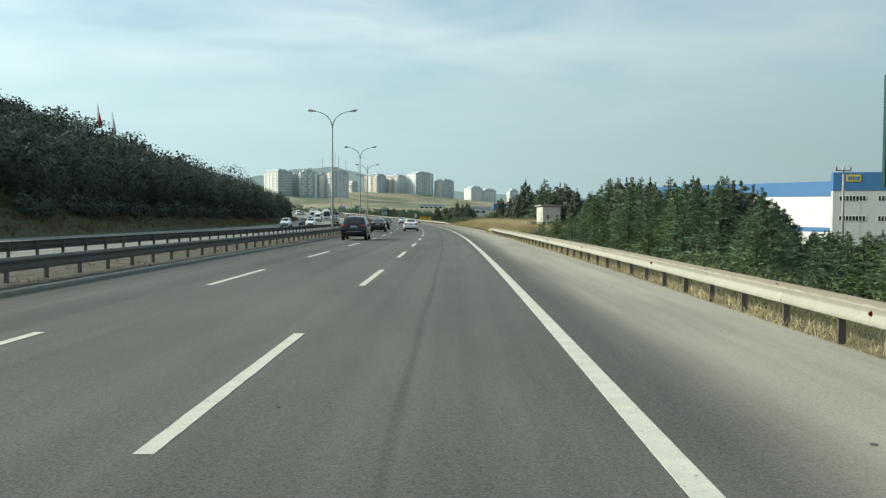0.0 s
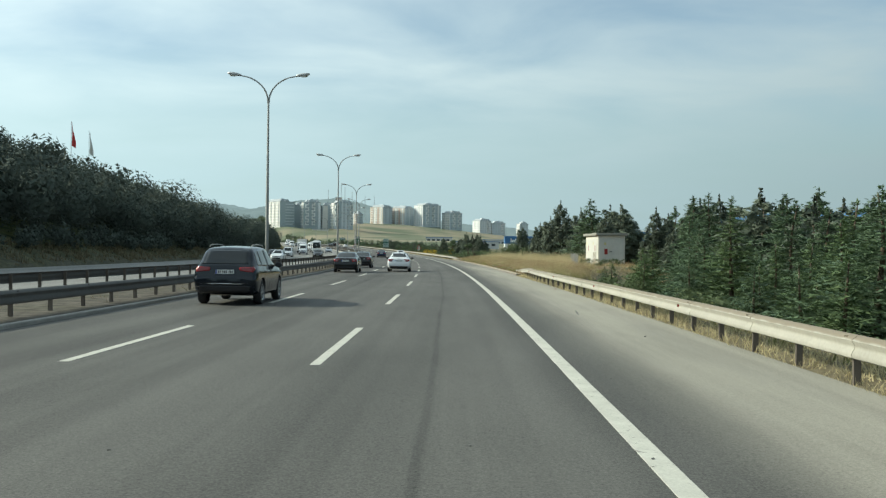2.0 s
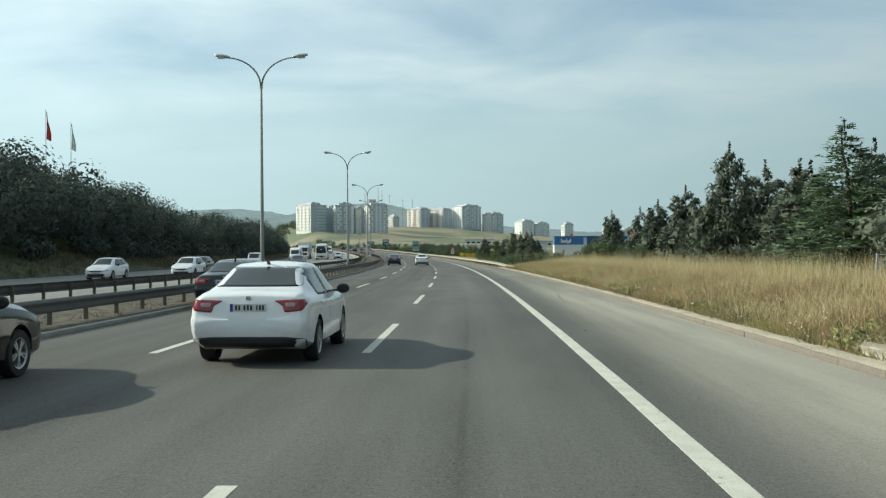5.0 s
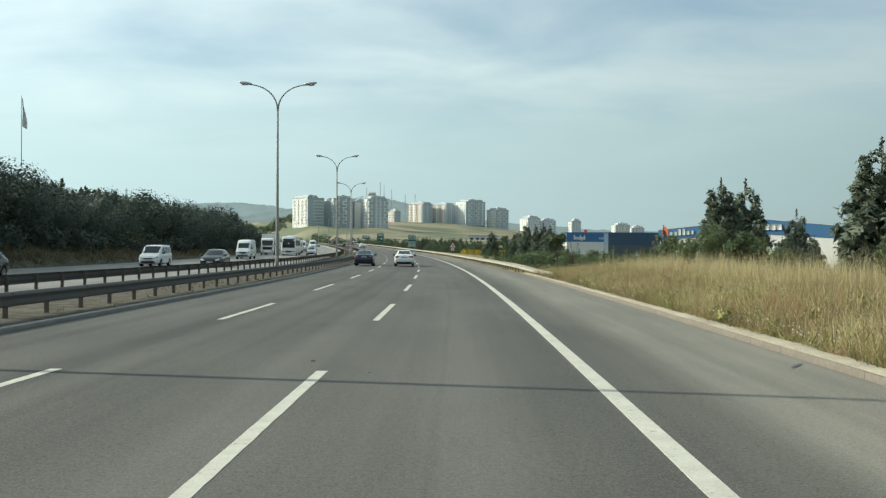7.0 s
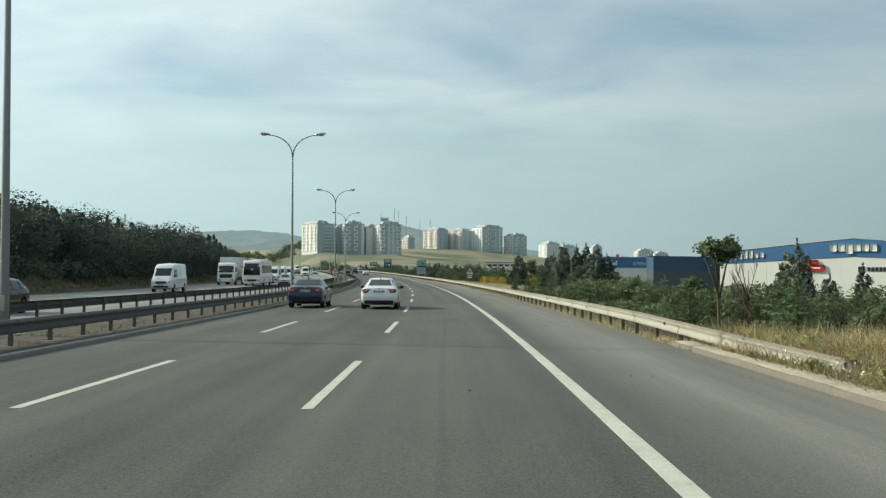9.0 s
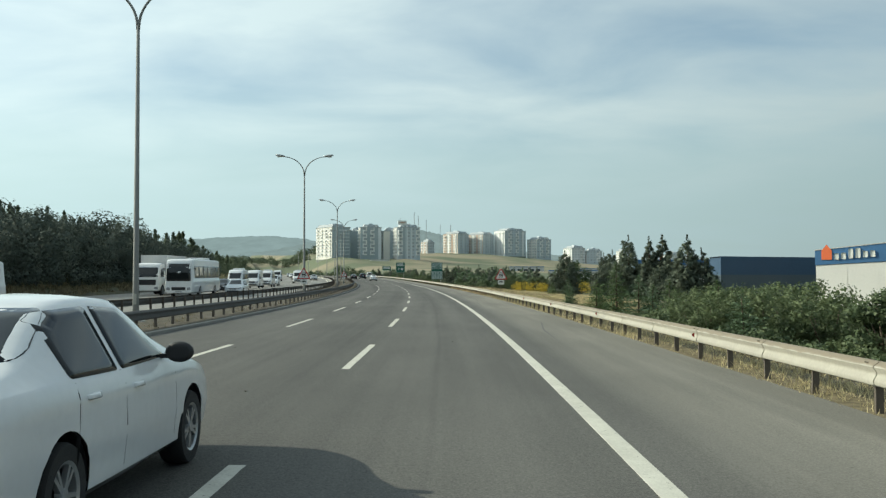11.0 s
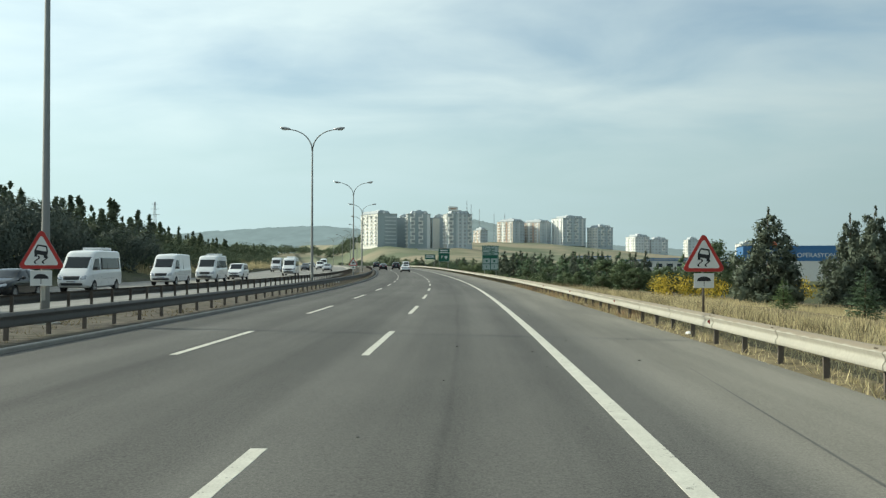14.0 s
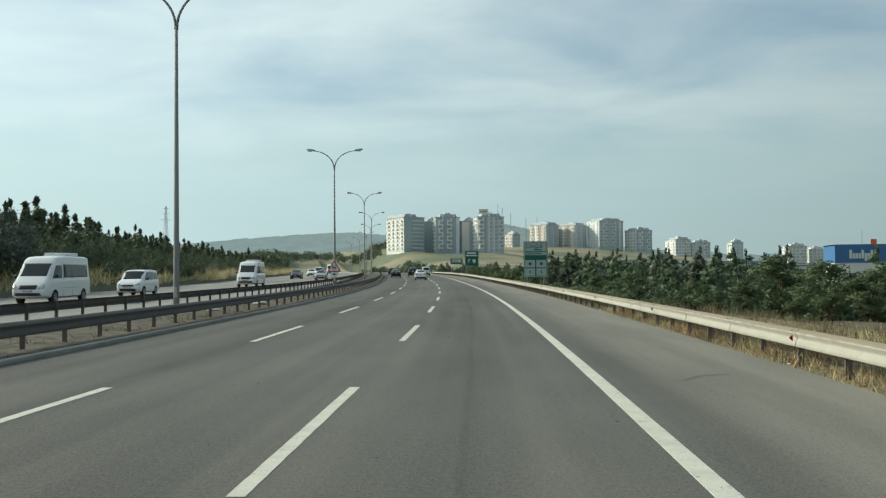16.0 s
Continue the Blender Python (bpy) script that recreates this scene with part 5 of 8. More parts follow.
sV = np.stack([rxyz(sand_s, la, h) for la, h in cols], 1).reshape(-1, 3)
si = np.arange(len(sand_s) - 1)[:, None] * 5 + np.arange(4)[None]
tagged(link("kerb_sand", npmesh("kerb_sand", sV, np.stack([si, si + 1, si + 6, si + 5], -1).reshape(-1, 4), smooth=True), SAND), "pale blown sand lying along the top of the kerb", "sand", kind="stuff")

# ---- reflectors on the outer rail ----
refl_me = None
for s in [4 + 12.0 * k for k in range(9)] + [190 + 12.0 * k for k in range(18)]:
    if refl_me is None:
        bm = bmesh.new()
        vs = [bm.verts.new(v) for v in ((-0.03, 0, -0.055), (-0.03, 0, 0.055), (-0.085, 0, 0.012), (-0.085, 0, -0.012))]
        bm.faces.new(vs)
        bmesh.ops.solidify(bm, geom=bm.faces[:], thickness=0.012)
        ob = part("rail_reflector", bm, RED)
        refl_me = ob.data
    else:
        ob = new("rail_reflector", refl_me)
    tagged(ob, "small red reflector tab fixed to the guard rail", "reflector", "reflectors on the rail")
    ob.matrix_world = rpose(s + 0.9, 3.56, 0.45)

# ---- transformer hut ----
FOOT = mat("stained_plinth", (0.33, 0.32, 0.28), 0.9, var=0.3, scale=2)
PLATE_Y = mat("faded_yellow_plate", (0.55, 0.50, 0.22), 0.5, var=0.15)
HUT_W = mat("hut_plaster", (0.50, 0.475, 0.42), 0.85, var=0.25, scale=0.9, bump=0.3, tint=(0.62, 0.60, 0.54))
HUT_ROOF = mat("hut_roof", (0.25, 0.245, 0.215), 0.9, var=0.2, scale=2)
GREY_METAL = mat("off_white_door_paint", (0.55, 0.545, 0.50), 0.6, 0.0, var=0.12, scale=3)
BLACK = mat("black_paint", (0.015, 0.015, 0.017), 0.5, var=0.2)
hut = empty("transformer_hut", rpose(108, 11.27, 0.2), "white transformer hut with a flat roof on the grassy bank", "hut")
part("wall", boxes((0, 2.2, 0, 5.9, -0.5, 2.88), bevel=0.02), HUT_W, hut)
part("roof", boxes((-0.22, 2.42, -0.22, 6.12, 2.88, 3.08), bevel=0.03), HUT_ROOF, hut, "weathered grey flat roof slab")
part("plinth", boxes((-0.03, 2.23, -0.03, 5.93, -0.5, 0.28), bevel=0.01), FOOT, hut, "stained concrete plinth")
SLATS = mat("vent_slats", (0.30, 0.26, 0.20), 0.7, var=0.2)
for y_a, y_b, vent in ((0.62, 2.7, True), (2.78, 5.3, False)):
    leaf = part("door", boxes((-0.035, -0.003, y_a, y_b, 0.3, 2.62), bevel=0.008), GREY_METAL, hut, "off-white steel door panel")
    if vent:
        for y_v in (0.88, 1.58):
            part("vent", boxes((-0.055, -0.037, y_v, y_v + 0.03, 0.42, 1.5), (-0.055, -0.037, y_v + 0.47, y_v + 0.5, 0.42, 1.5), *[(-0.05, -0.037, y_v + 0.03, y_v + 0.47, 0.44 + 0.09 * i, 0.50 + 0.09 * i) for i in range(12)]), SLATS, leaf, "rusty vent slats")
    y_r = 1.15 if vent else 4.2
    part("warning_plate", boxes((-0.05, -0.037, y_r, y_r + 0.24, 1.62, 2.08)), RED, leaf, "small red warning plate")
    part("lightning_plate", boxes((-0.05, -0.037, y_r + 0.85, y_r + 1.05, 2.15, 2.35)), PLATE_Y, leaf, "small faded yellow plate")
for x_a, x_b in ((0.10, 1.02), (1.05, 2.06)):
    leaf = part("steel_door", boxes((x_a, x_b, -0.03, -0.003, 0.3, 2.62), bevel=0.008), GREY_METAL, hut, "off-white steel door leaf")
    if x_a < 0.5:
        part("warning_plate", boxes((0.50, 0.76, -0.045, -0.032, 1.32, 1.78)), RED, leaf, "red warning plate")
        part("lightning_plate", boxes((0.48, 0.64, -0.045, -0.032, 2.1, 2.3)), PLATE_Y, leaf, "small faded yellow plate")
        part("handle", boxes((0.92, 1.14, -0.075, -0.032, 1.52, 1.58), bevel=0.008), BLACK, leaf, "black handle")

# ---- wire fence beside the hut ----
FENCE = mat("fence_post_steel", (0.30, 0.30, 0.285), 0.85, var=0.2, scale=4)
WIRE = mat("fence_wire", (0.35, 0.36, 0.35), 0.5, 0.6, var=0.1)
fence = empty("wire_fence", rpose(104.2, 8.95, float(land(104.2, 8.95))), "sagging wire mesh fence on thin grey steel posts", "fence")
post_me = None
turn_f = math.atan2(1.65, 14.0)
for k, (run, lean) in enumerate(((0.0, 1), (3.2, -2), (6.2, 2), (9.8, -3), (11.6, 7), (12.6, -5), (14.1, 3))):
    rn = random.Random(k + 70)
    m = pose(run * math.sin(turn_f), run * math.cos(turn_f), 0, rn.uniform(-3, 3), lean, 0)
    if post_me is None:
        ob = part("post", boxes((-0.03, 0.03, -0.03, 0.03, -0.4, 1.12), bevel=0.008), FENCE, fence)
        post_me = ob.data
    else:
        ob = new("post", post_me)
        ob.parent = fence
    ob.matrix_basis = m
bm = bmesh.new()
for i in range(9):
    tube(bm, [(0.04, 0, 0.12 + 0.12 * i), (0.04 + 1.66, 14.0, 0.12 + 0.12 * i)], [0.004, 0.004], 4)
for i in range(70):
    y = 0.2 * i + 0.05
    tube(bm, [(0.04 + 0.1186 * y, y, 0.08), (0.04 + 0.1186 * y, y, 1.08)], [0.003, 0.003], 4)
part("wire", bm, WIRE, fence)

# ---- road signs ----
WHITE = mat("sign_white", (0.75, 0.75, 0.72), 0.45, var=0.08, scale=3)
SIGN_RED = mat("sign_red", (0.45, 0.03, 0.025), 0.45, var=0.15, scale=3)
SIGN_GREEN = mat("sign_green", (0.015, 0.12, 0.075), 0.45, var=0.15, scale=2)
SIGN_GREY = mat("sign_back_grey", (0.35, 0.36, 0.36), 0.5, 0.4, var=0.1)


def poly(points, y, t=0.006):
    bm = bmesh.new()
    f = bm.faces.new([bm.verts.new((x, y, z)) for x, z in points])
    r = bmesh.ops.extrude_face_region(bm, geom=[f])
    bmesh.ops.translate(bm, vec=(0, t, 0), verts=[v for v in r["geom"] if isinstance(v, bmesh.types.BMVert)])
    return bm


def merged(*bms):
    out = bmesh.new()
    for b in bms:
        me = bpy.data.meshes.new("tmp")
        b.to_mesh(me)
        b.free()
        out.from_mesh(me)
        bpy.data.meshes.remove(me)
    return out


def tri_points(side, z0, round_=0.09):
    """A triangle with cut corners, point up, standing on z0."""
    h = side * 0.866
    pts = []
    for (x, z), a0 in (((side / 2, z0), -90), ((0, z0 + h), 30), ((-side / 2, z0), 150)):
        cx, cz = x - (0 if x == 0 else math.copysign(round_ * 1.732, x)), z + (round_ if z == z0 else -2 * round_)
        pts += [(cx + round_ * math.cos(radians(a0 + k)), cz + round_ * math.sin(radians(a0 + k))) for k in (0, 40, 80, 120)]
    return pts


def warning_sign(m, label, with_post=True, top=2.42, lift=0.0):
    """Triangle with a red rim and a skidding car, a white plate with an umbrella under it; the face looks to -y."""
    sign = empty("warning_sign", m, label, "road sign", "slippery road warning signs")
    side, z0 = 1.3, top - 1.06
    if with_post:
        bm = bmesh.new()
        tube(bm, [(0, 0.05, -0.3), (0, 0.05, top - 0.2)], [0.035, 0.035], 8)
        part("post", bm, POST, sign, "dark rusty post", smooth=True)
    part("back", poly(tri_points(side, z0), 0.0, 0.012), SIGN_GREY, sign)
    part("rim", poly(tri_points(side - 0.02, z0 + 0.006), -0.008), SIGN_RED, sign, "red triangular rim")
    face = part("face", poly(tri_points(side - 0.34, z0 + 0.10, 0.05), -0.016), WHITE, sign, "white face with a black skidding car")
    tilt = Matrix.Rotation(radians(-9), 2)

    def bent(points):
        return [tuple(tilt @ Vector((x, z - 0.42)) + Vector((0.0, z0 + 0.46))) for x, z in points]
    car = [[(-0.17, 0.34), (0.17, 0.34), (0.18, 0.45), (-0.18, 0.45)], [(-0.18, 0.44), (-0.14, 0.44), (-0.10, 0.58), (-0.135, 0.58)], [(0.14, 0.44), (0.18, 0.44), (0.135, 0.58), (0.10, 0.58)], [(-0.135, 0.565), (0.135, 0.565), (0.12, 0.605), (-0.12, 0.605)],
           [(-0.16, 0.27), (-0.09, 0.27), (-0.09, 0.35), (-0.16, 0.35)], [(0.09, 0.27), (0.16, 0.27), (0.16, 0.35), (0.09, 0.35)]]
    part("pictogram", merged(*[poly(bent(q_), -0.024) for q_ in car]), BLACK, face, "black skidding car")
    for off, sgn in ((-0.11, 1), (0.10, 1)):
        pts = [(off + sgn * 0.06 * math.sin(t * 5.6 + 0.3), z0 + 0.36 - 0.22 * t) for t in [i / 16 for i in range(17)]]
        part("skid_mark", poly([(x - 0.022, z) for x, z in pts] + [(x + 0.022, z) for x, z in reversed(pts)], -0.024), BLACK, face)
    plate = part("plate", boxes((-0.29, 0.29, -0.012, 0.0, z0 - 0.45, z0 - 0.04), bevel=0.004), WHITE, sign, "white plate with a black umbrella")
    arc = [(0.2 * math.cos(a), z0 - 0.26 + 0.13 * math.sin(a)) for a in [math.pi * i / 12 for i in range(13)]]
    part("umbrella", merged(poly(arc, -0.019), boxes((-0.008, 0.008, -0.019, -0.013, z0 - 0.40, z0 - 0.26))), BLACK, plate)
    return sign


warning_sign(rpose(293.0, 5.0, float(land(293, 5.0)), 6), "red-rimmed slippery road warning sign on the verge", top=2.54 - float(land(293, 5.0)))
for s, hgt in ((291.75, 2.5), (391.8, 2.5)):
    warning_sign(rpose(s, -13.05, 0.1, 4), "red-rimmed slippery road warning sign fixed to a lamp pole", False, hgt)


def word(text, size, material, parent, x, z, y, name="lettering", align='CENTER'):
    """Raised letters in the built-in font, facing -y, turned into a mesh."""
    cu = bpy.data.curves.new(name, 'FONT')
    cu.body, cu.size, cu.align_x, cu.extrude = text, size, align, 0.01
    tmp = new(name + "_tmp", cu)
    me = bpy.data.meshes.new_from_object(tmp.evaluated_get(bpy.context.evaluated_depsgraph_get()))
    bpy.data.objects.remove(tmp)
    bpy.data.curves.remove(cu)
    ob = link(name, me, material, parent)
    ob.matrix_basis = pose(x, y, z, 90, 0, 0)
    return ob


# sign white greyed down, with the shade on the board put into it
SHADED_WHITE = mat("shaded_sign_white", (0.42, 0.50, 0.47), 0.5, var=0.12, scale=2)


def gantry_board(m, w, h, bottom, label, kind):
    sign = empty("direction_sign", m, label, "road sign", "green direction signs")
    for x in (0.35, w - 0.35):
        bm = bmesh.new()
        tube(bm, [(x, 0.1, -0.6), (x, 0.1, bottom + h - 0.1)], [0.06, 0.06], 8)
        part("post", bm, SIGN_GREY, sign, smooth=True)
    board = part("board", boxes((0, w, 0, 0.04, bottom, bottom + h), bevel=0.012), SIGN_GREEN, sign, "green board with a white rim")
    b = 0.05
    part("rim", boxes((b, w - b, -0.008, -0.002, bottom + b, bottom + b + 0.035), (b, w - b, -0.008, -0.002, bottom + h - b - 0.035, bottom + h - b), (b, b + 0.035, -0.008, -0.002, bottom + b, bottom + h - b), (w - b - 0.035, w - b, -0.008, -0.002, bottom + b, bottom + h - b)), WHITE, board)
    if kind == "services":
        head = part("panel", boxes((0.14, w - 0.14, -0.010, -0.002, bottom + h - 0.92, bottom + h - 0.14), bevel=0.003), SHADED_WHITE, board, "pale panel with a green word")
        word("Doğal", 0.62, SIGN_GREEN, head, 0.22, bottom + h - 0.62, -0.016, align='LEFT')
        part("writing_bar", boxes((1.0, 1.75, -0.016, -0.011, bottom + h - 0.84, bottom + h - 0.74)), SIGN_GREEN, head)
        row = part("panel", boxes((0.14, w - 0.14, -0.010, -0.002, bottom + h - 1.30, bottom + h - 1.0), bevel=0.003), SHADED_WHITE, board, "pale strip with green bars")
        part("writing_bar", boxes(*[(0.22 + 0.17 * k, 0.33 + 0.17 * k, -0.016, -0.011, bottom + h - 1.24, bottom + h - 1.06) for k in range(9)]), SIGN_GREEN, row)
        for x0 in (0.14, w / 2 + 0.06):
            for z0 in (0.14, 0.93):
                panel = part("panel", boxes((x0, x0 + w / 2 - 0.2, -0.010, -0.002, bottom + z0, bottom + z0 + 0.70), bevel=0.003), SHADED_WHITE, board, "pale pictogram panel")
                bm = bmesh.new()
                c = x0 + (w / 2 - 0.2) / 2
                if z0 > 0.5:
                    bmesh.ops.create_cone(bm, cap_ends=True, segments=14, radius1=0.15, radius2=0.15, depth=0.006, matrix=pose(c, -0.014, bottom + z0 + 0.35, 90, 0, 0))
                else:
                    box(bm, c - 0.05, c + 0.05, -0.016, -0.011, bottom + z0 + 0.2, bottom + z0 + 0.5)
                part("pictogram", bm, SIGN_GREEN, panel)
    else:
        part("writing_bar", boxes((0.4, w - 0.5, -0.008, -0.002, bottom + h - 0.6, bottom + h - 0.3)), WHITE, board)
        part("writing_bar", boxes((0.3, w - 0.3, -0.008, -0.002, bottom + h - 1.05, bottom + h - 0.8)), WHITE, board)
        word("P", 0.95, WHITE, board, 0.85, bottom + 0.75, -0.01)
        part("pictogram", boxes((w - 1.2, w - 0.55, -0.008, -0.002, bottom + 0.8, bottom + 1.35), (w - 1.0, w - 0.75, -0.008, -0.002, bottom + 0.6, bottom + 0.8), bevel=0.0), WHITE, board)
    return sign


gantry_board(rpose(395, 4.6, -0.1, 3), 2.3, 3.4, 1.0, "tall green services sign with white panels behind the rail", "services")
gantry_board(rpose(486, 5.0, -0.1, 3), 2.7, 3.05, 1.95, "green parking area sign with white symbols behind the rail", "parking")
gantry_board(rpose(560, 9.0, -0.1, 3), 3.4, 1.6, 2.6, "small distant green direction sign", "direction")


# ---- sheds beyond the trees ----
SHED_BLUE = mat("blue_cladding", (0.05, 0.155, 0.34), 0.5, var=0.1, scale=0.2)
SHED_NAVY = mat("navy_cladding", (0.032, 0.07, 0.13), 0.5, var=0.12, scale=0.2)
SHED_TEAL = mat("slate_blue_cladding", (0.062, 0.085, 0.105), 0.5, var=0.1, scale=0.2)
SHED_WHITE = mat("white_cladding", (0.72, 0.70, 0.66), 0.6, var=0.06, scale=0.3)
SHED_GREY = mat("pale_grey_cladding", (0.50, 0.51, 0.50), 0.6, var=0.08, scale=0.3)
ORANGE = mat("orange_logo", (0.75, 0.16, 0.06), 0.5, var=0.1)
YELLOW = mat("yellow_logo", (0.65, 0.42, 0.03), 0.5, var=0.1)
WIN = mat("dark_window", (0.03, 0.04, 0.05), 0.12, 0.0, var=0.2, spec=0.6)


def shed(x0, x1, y, depth, z0, split, top0, top1, wall, band, label, ribs=3.0, arch=False, turn=0.0):
    """A long shed whose front looks to -y: a lower wall, a coloured upper band, ribs at the cladding joints, a roof."""
    s = empty("warehouse", pose(x0, y, z0, 0, 0, turn), label, "warehouse", "warehouses beside the motorway")
    L = x1 - x0
    part("wall", boxes((0, L, 0, depth, 0, split - z0)), wall, s)
    n = 16
    def top(u):
        return (top0 + (top1 - top0) * (math.sin(u * math.pi / 2) if arch else u)) - z0
    pts = [(L * i / n, top(i / n)) for i in range(n + 1)] + [(L, split - z0), (0, split - z0)]
    part("cladding_band", poly(pts, -0.06, depth + 0.06), band, s, "coloured upper cladding band")
    part("roof", poly([(L * i / n, top(i / n) - 0.02) for i in range(n + 1)] + [(L * (n - i) / n, top((n - i) / n) - 0.25) for i in range(n + 1)], 0.3, depth - 0.6), SHED_GREY, s)
    k = 0
    x = ribs
    rib_me = None
    while x < L - 0.2:
        if rib_me is None:
            ob = part("rib", boxes((-0.03, 0.03, -0.03, 0.0, 0.0, split - z0 - 0.02)), wall, s)
            rib_me = ob.data
        else:
            ob = new("rib", rib_me)
            ob.parent = s
        ob.matrix_basis = pose(x, 0, 0)
        x += ribs
    return s


w1 = shed(60.0, 94.0, 144, 9, -5.5, 4.7, 7.6, 7.6, SHED_GREY, SHED_BLUE, "pale grey office block of a warehouse with a bright blue top", 4.0, turn=-20)
logo = part("logo_plate", boxes((1.9, 4.1, -0.12, -0.065, 11.6, 12.7), bevel=0.02), YELLOW, w1, "yellow logo shape")
part("logo_bars", boxes(*[(2.15 + 0.36 * k, 2.4 + 0.36 * k, -0.15, -0.121, 11.85, 12.45) for k in range(5)]), SHED_BLUE, logo)
for zz in (8.45, 5.25):
    for x_a in (0.9, 6.6, 12.3):
        fr = part("window_frame", boxes((x_a, x_a + 4.0, -0.05, -0.004, zz, zz + 0.95)), SHED_WHITE, w1, "white window band")
        for k in range(8):
            part("pane", boxes((x_a + 0.08 + 0.49 * k, x_a + 0.45 + 0.49 * k, -0.07, -0.051, zz + 0.1, zz + 0.85)), WIN, fr)
w0 = shed(42.6, 95.6, 202.6, 24, -5.5, 3.9, 6.5, 6.5, SHED_WHITE, SHED_BLUE, "long white warehouse with a blue top behind the conifers", 6.0, turn=-66)
part("plinth_band", boxes((0, 53, -0.05, -0.004, 3.2, 4.0)), SHED_BLUE, w0, "blue band low on the wall")
# tall green advertising tower by the warehouse yard
tower = empty("advertising_tower", pose(54.3, 114, -4.5), "tall dark green advertising tower beside the warehouse", "sign tower")
bm = bmesh.new()
tube(bm, [(1.6, 0.4, -0.5), (1.6, 0.4, 9.5)], [0.35, 0.3], 10)
part("column", bm, SIGN_GREY, tower, smooth=True)
part("panel", boxes((0.0, 3.2, 0.0, 0.8, 9.0, 23.5), bevel=0.05), mat("dark_green_panel", (0.008, 0.05, 0.04), 0.6, var=0.15, scale=0.3), tower, "dark green panel")
# the gabled warehouse: a white front under a blue band that follows the gable
GABLE_BLUE = mat("gable_blue_cladding", (0.05, 0.145, 0.30), 0.5, var=0.1, scale=0.2)
w2 = empty("warehouse", pose(34.0, 360, -5.5, 0, 0, -30), "white gabled warehouse with a blue band and bold white writing", "warehouse", "warehouses beside the motorway")
part("wall", poly([(0, 0), (50.6, 0), (50.6, 6.4), (25.3, 7.75), (0, 6.4)], 0.0, 12.0), SHED_WHITE, w2)
part("cladding_band", poly([(-0.1, 6.45), (25.3, 7.8), (50.7, 6.45), (50.7, 8.75), (25.3, 11.2), (-0.1, 8.75)], -0.12, 12.1), GABLE_BLUE, w2, "blue gable band")
part("roof", poly([(-0.2, 8.76), (25.3, 11.22), (50.8, 8.76), (50.8, 8.9), (25.3, 11.36), (-0.2, 8.9)], -0.2, 12.2), SHED_GREY, w2)
for k in range(1, 11):
    part("rib", boxes((4.6 * k - 0.03, 4.6 * k + 0.03, -0.03, -0.001, 0.0, 6.3)), SHED_WHITE, w2)
part("logo_shape", poly([(0.9, 7.3), (2.45, 7.3), (2.45, 8.7), (1.7, 9.7), (0.9, 8.7)], -0.24, 0.1), ORANGE, w2, "orange house-shaped logo")
part("logo_shape", boxes(*[(2.8 + 1.06 * k, 3.5 + 1.06 * k, -0.2, -0.13, 7.3 + 0.08 * k, 8.3 + 0.08 * k + (0.55 if k in (2, 3) else 0)) for k in range(6)], bevel=0.2), WHITE, w2, "white logo shape")
part("logo_shape", boxes(*[(21.2 + 1.4 * k, 22.4 + 1.4 * k, -0.22, -0.13, 8.75 - (0.45 if k == 2 else 0), 10.15) for k in range(6)], bevel=0.3), WHITE, w2, "bold white logo shape")
plate = part("logo_shape", boxes((16.1, 20.2, -0.16, -0.02, 5.0, 6.3), (17.3, 19.0, -0.16, -0.02, 6.2, 7.2), bevel=0.4), SIGN_RED, w2, "rounded red logo shape")
part("writing_bar", boxes((16.9, 19.4, -0.2, -0.161, 5.5, 5.8), bevel=0.08), WHITE, plate)
part("logo_shape", boxes((26.1, 27.2, -0.14, -0.02, 4.95, 5.95), *[(27.7 + 0.68 * k, 28.2 + 0.68 * k, -0.14, -0.02, 5.05, 5.8) for k in range(6)], bevel=0.12), BLACK, w2, "dark logo shape")
shed(25.2, 47, 392, 12, -5.0, -0.6, 3.0, 2.7, SHED_TEAL, SHED_NAVY, "dark navy warehouse with a low parapet", 5.0)
w3 = shed(22.1, 120, 520, 12, -5.0, 0.3, 4.3, 4.5, SHED_WHITE, SHED_BLUE, "white logistics centre with a blue band and white writing", 6.0)
part("logo_shape", boxes(*[(2.95 + 0.61 * k, 3.44 + 0.61 * k, -0.14, -0.08, 6.2 - (0.5 if k == 5 else 0), 7.4 + (0.7 if k in (0, 4, 7) else 0)) for k in range(8)], bevel=0.15), WHITE, w3, "white logo shape")
part("logo_shape", boxes((7.3, 8.5, -0.14, -0.08, 9.1, 10.4), bevel=0.1), ORANGE, w3, "orange logo shape")
word("OPERASYON VE İNOVASYON MERKEZİ", 1.65, WHITE, w3, 13.5, 6.3, -0.1, align='LEFT')
bm = bmesh.new()
tube(bm, [(6, 2, 8.6), (6, 2, 12.5)], [0.08, 0.04], 6)
part("mast", bm, SIGN_GREY, w3)


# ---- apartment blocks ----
# Front greys carry shade, side tones sunlight, and all are lightened for haze.
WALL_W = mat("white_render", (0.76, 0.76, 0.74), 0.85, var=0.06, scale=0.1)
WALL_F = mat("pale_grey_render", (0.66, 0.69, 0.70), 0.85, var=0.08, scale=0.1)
WALL_D = mat("shaded_grey_render", (0.40, 0.46, 0.485), 0.85, var=0.08, scale=0.1)
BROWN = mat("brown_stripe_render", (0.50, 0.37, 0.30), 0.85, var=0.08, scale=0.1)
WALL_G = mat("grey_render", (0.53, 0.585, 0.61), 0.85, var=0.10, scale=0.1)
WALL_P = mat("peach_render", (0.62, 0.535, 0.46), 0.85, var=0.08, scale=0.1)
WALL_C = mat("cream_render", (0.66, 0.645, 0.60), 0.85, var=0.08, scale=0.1)
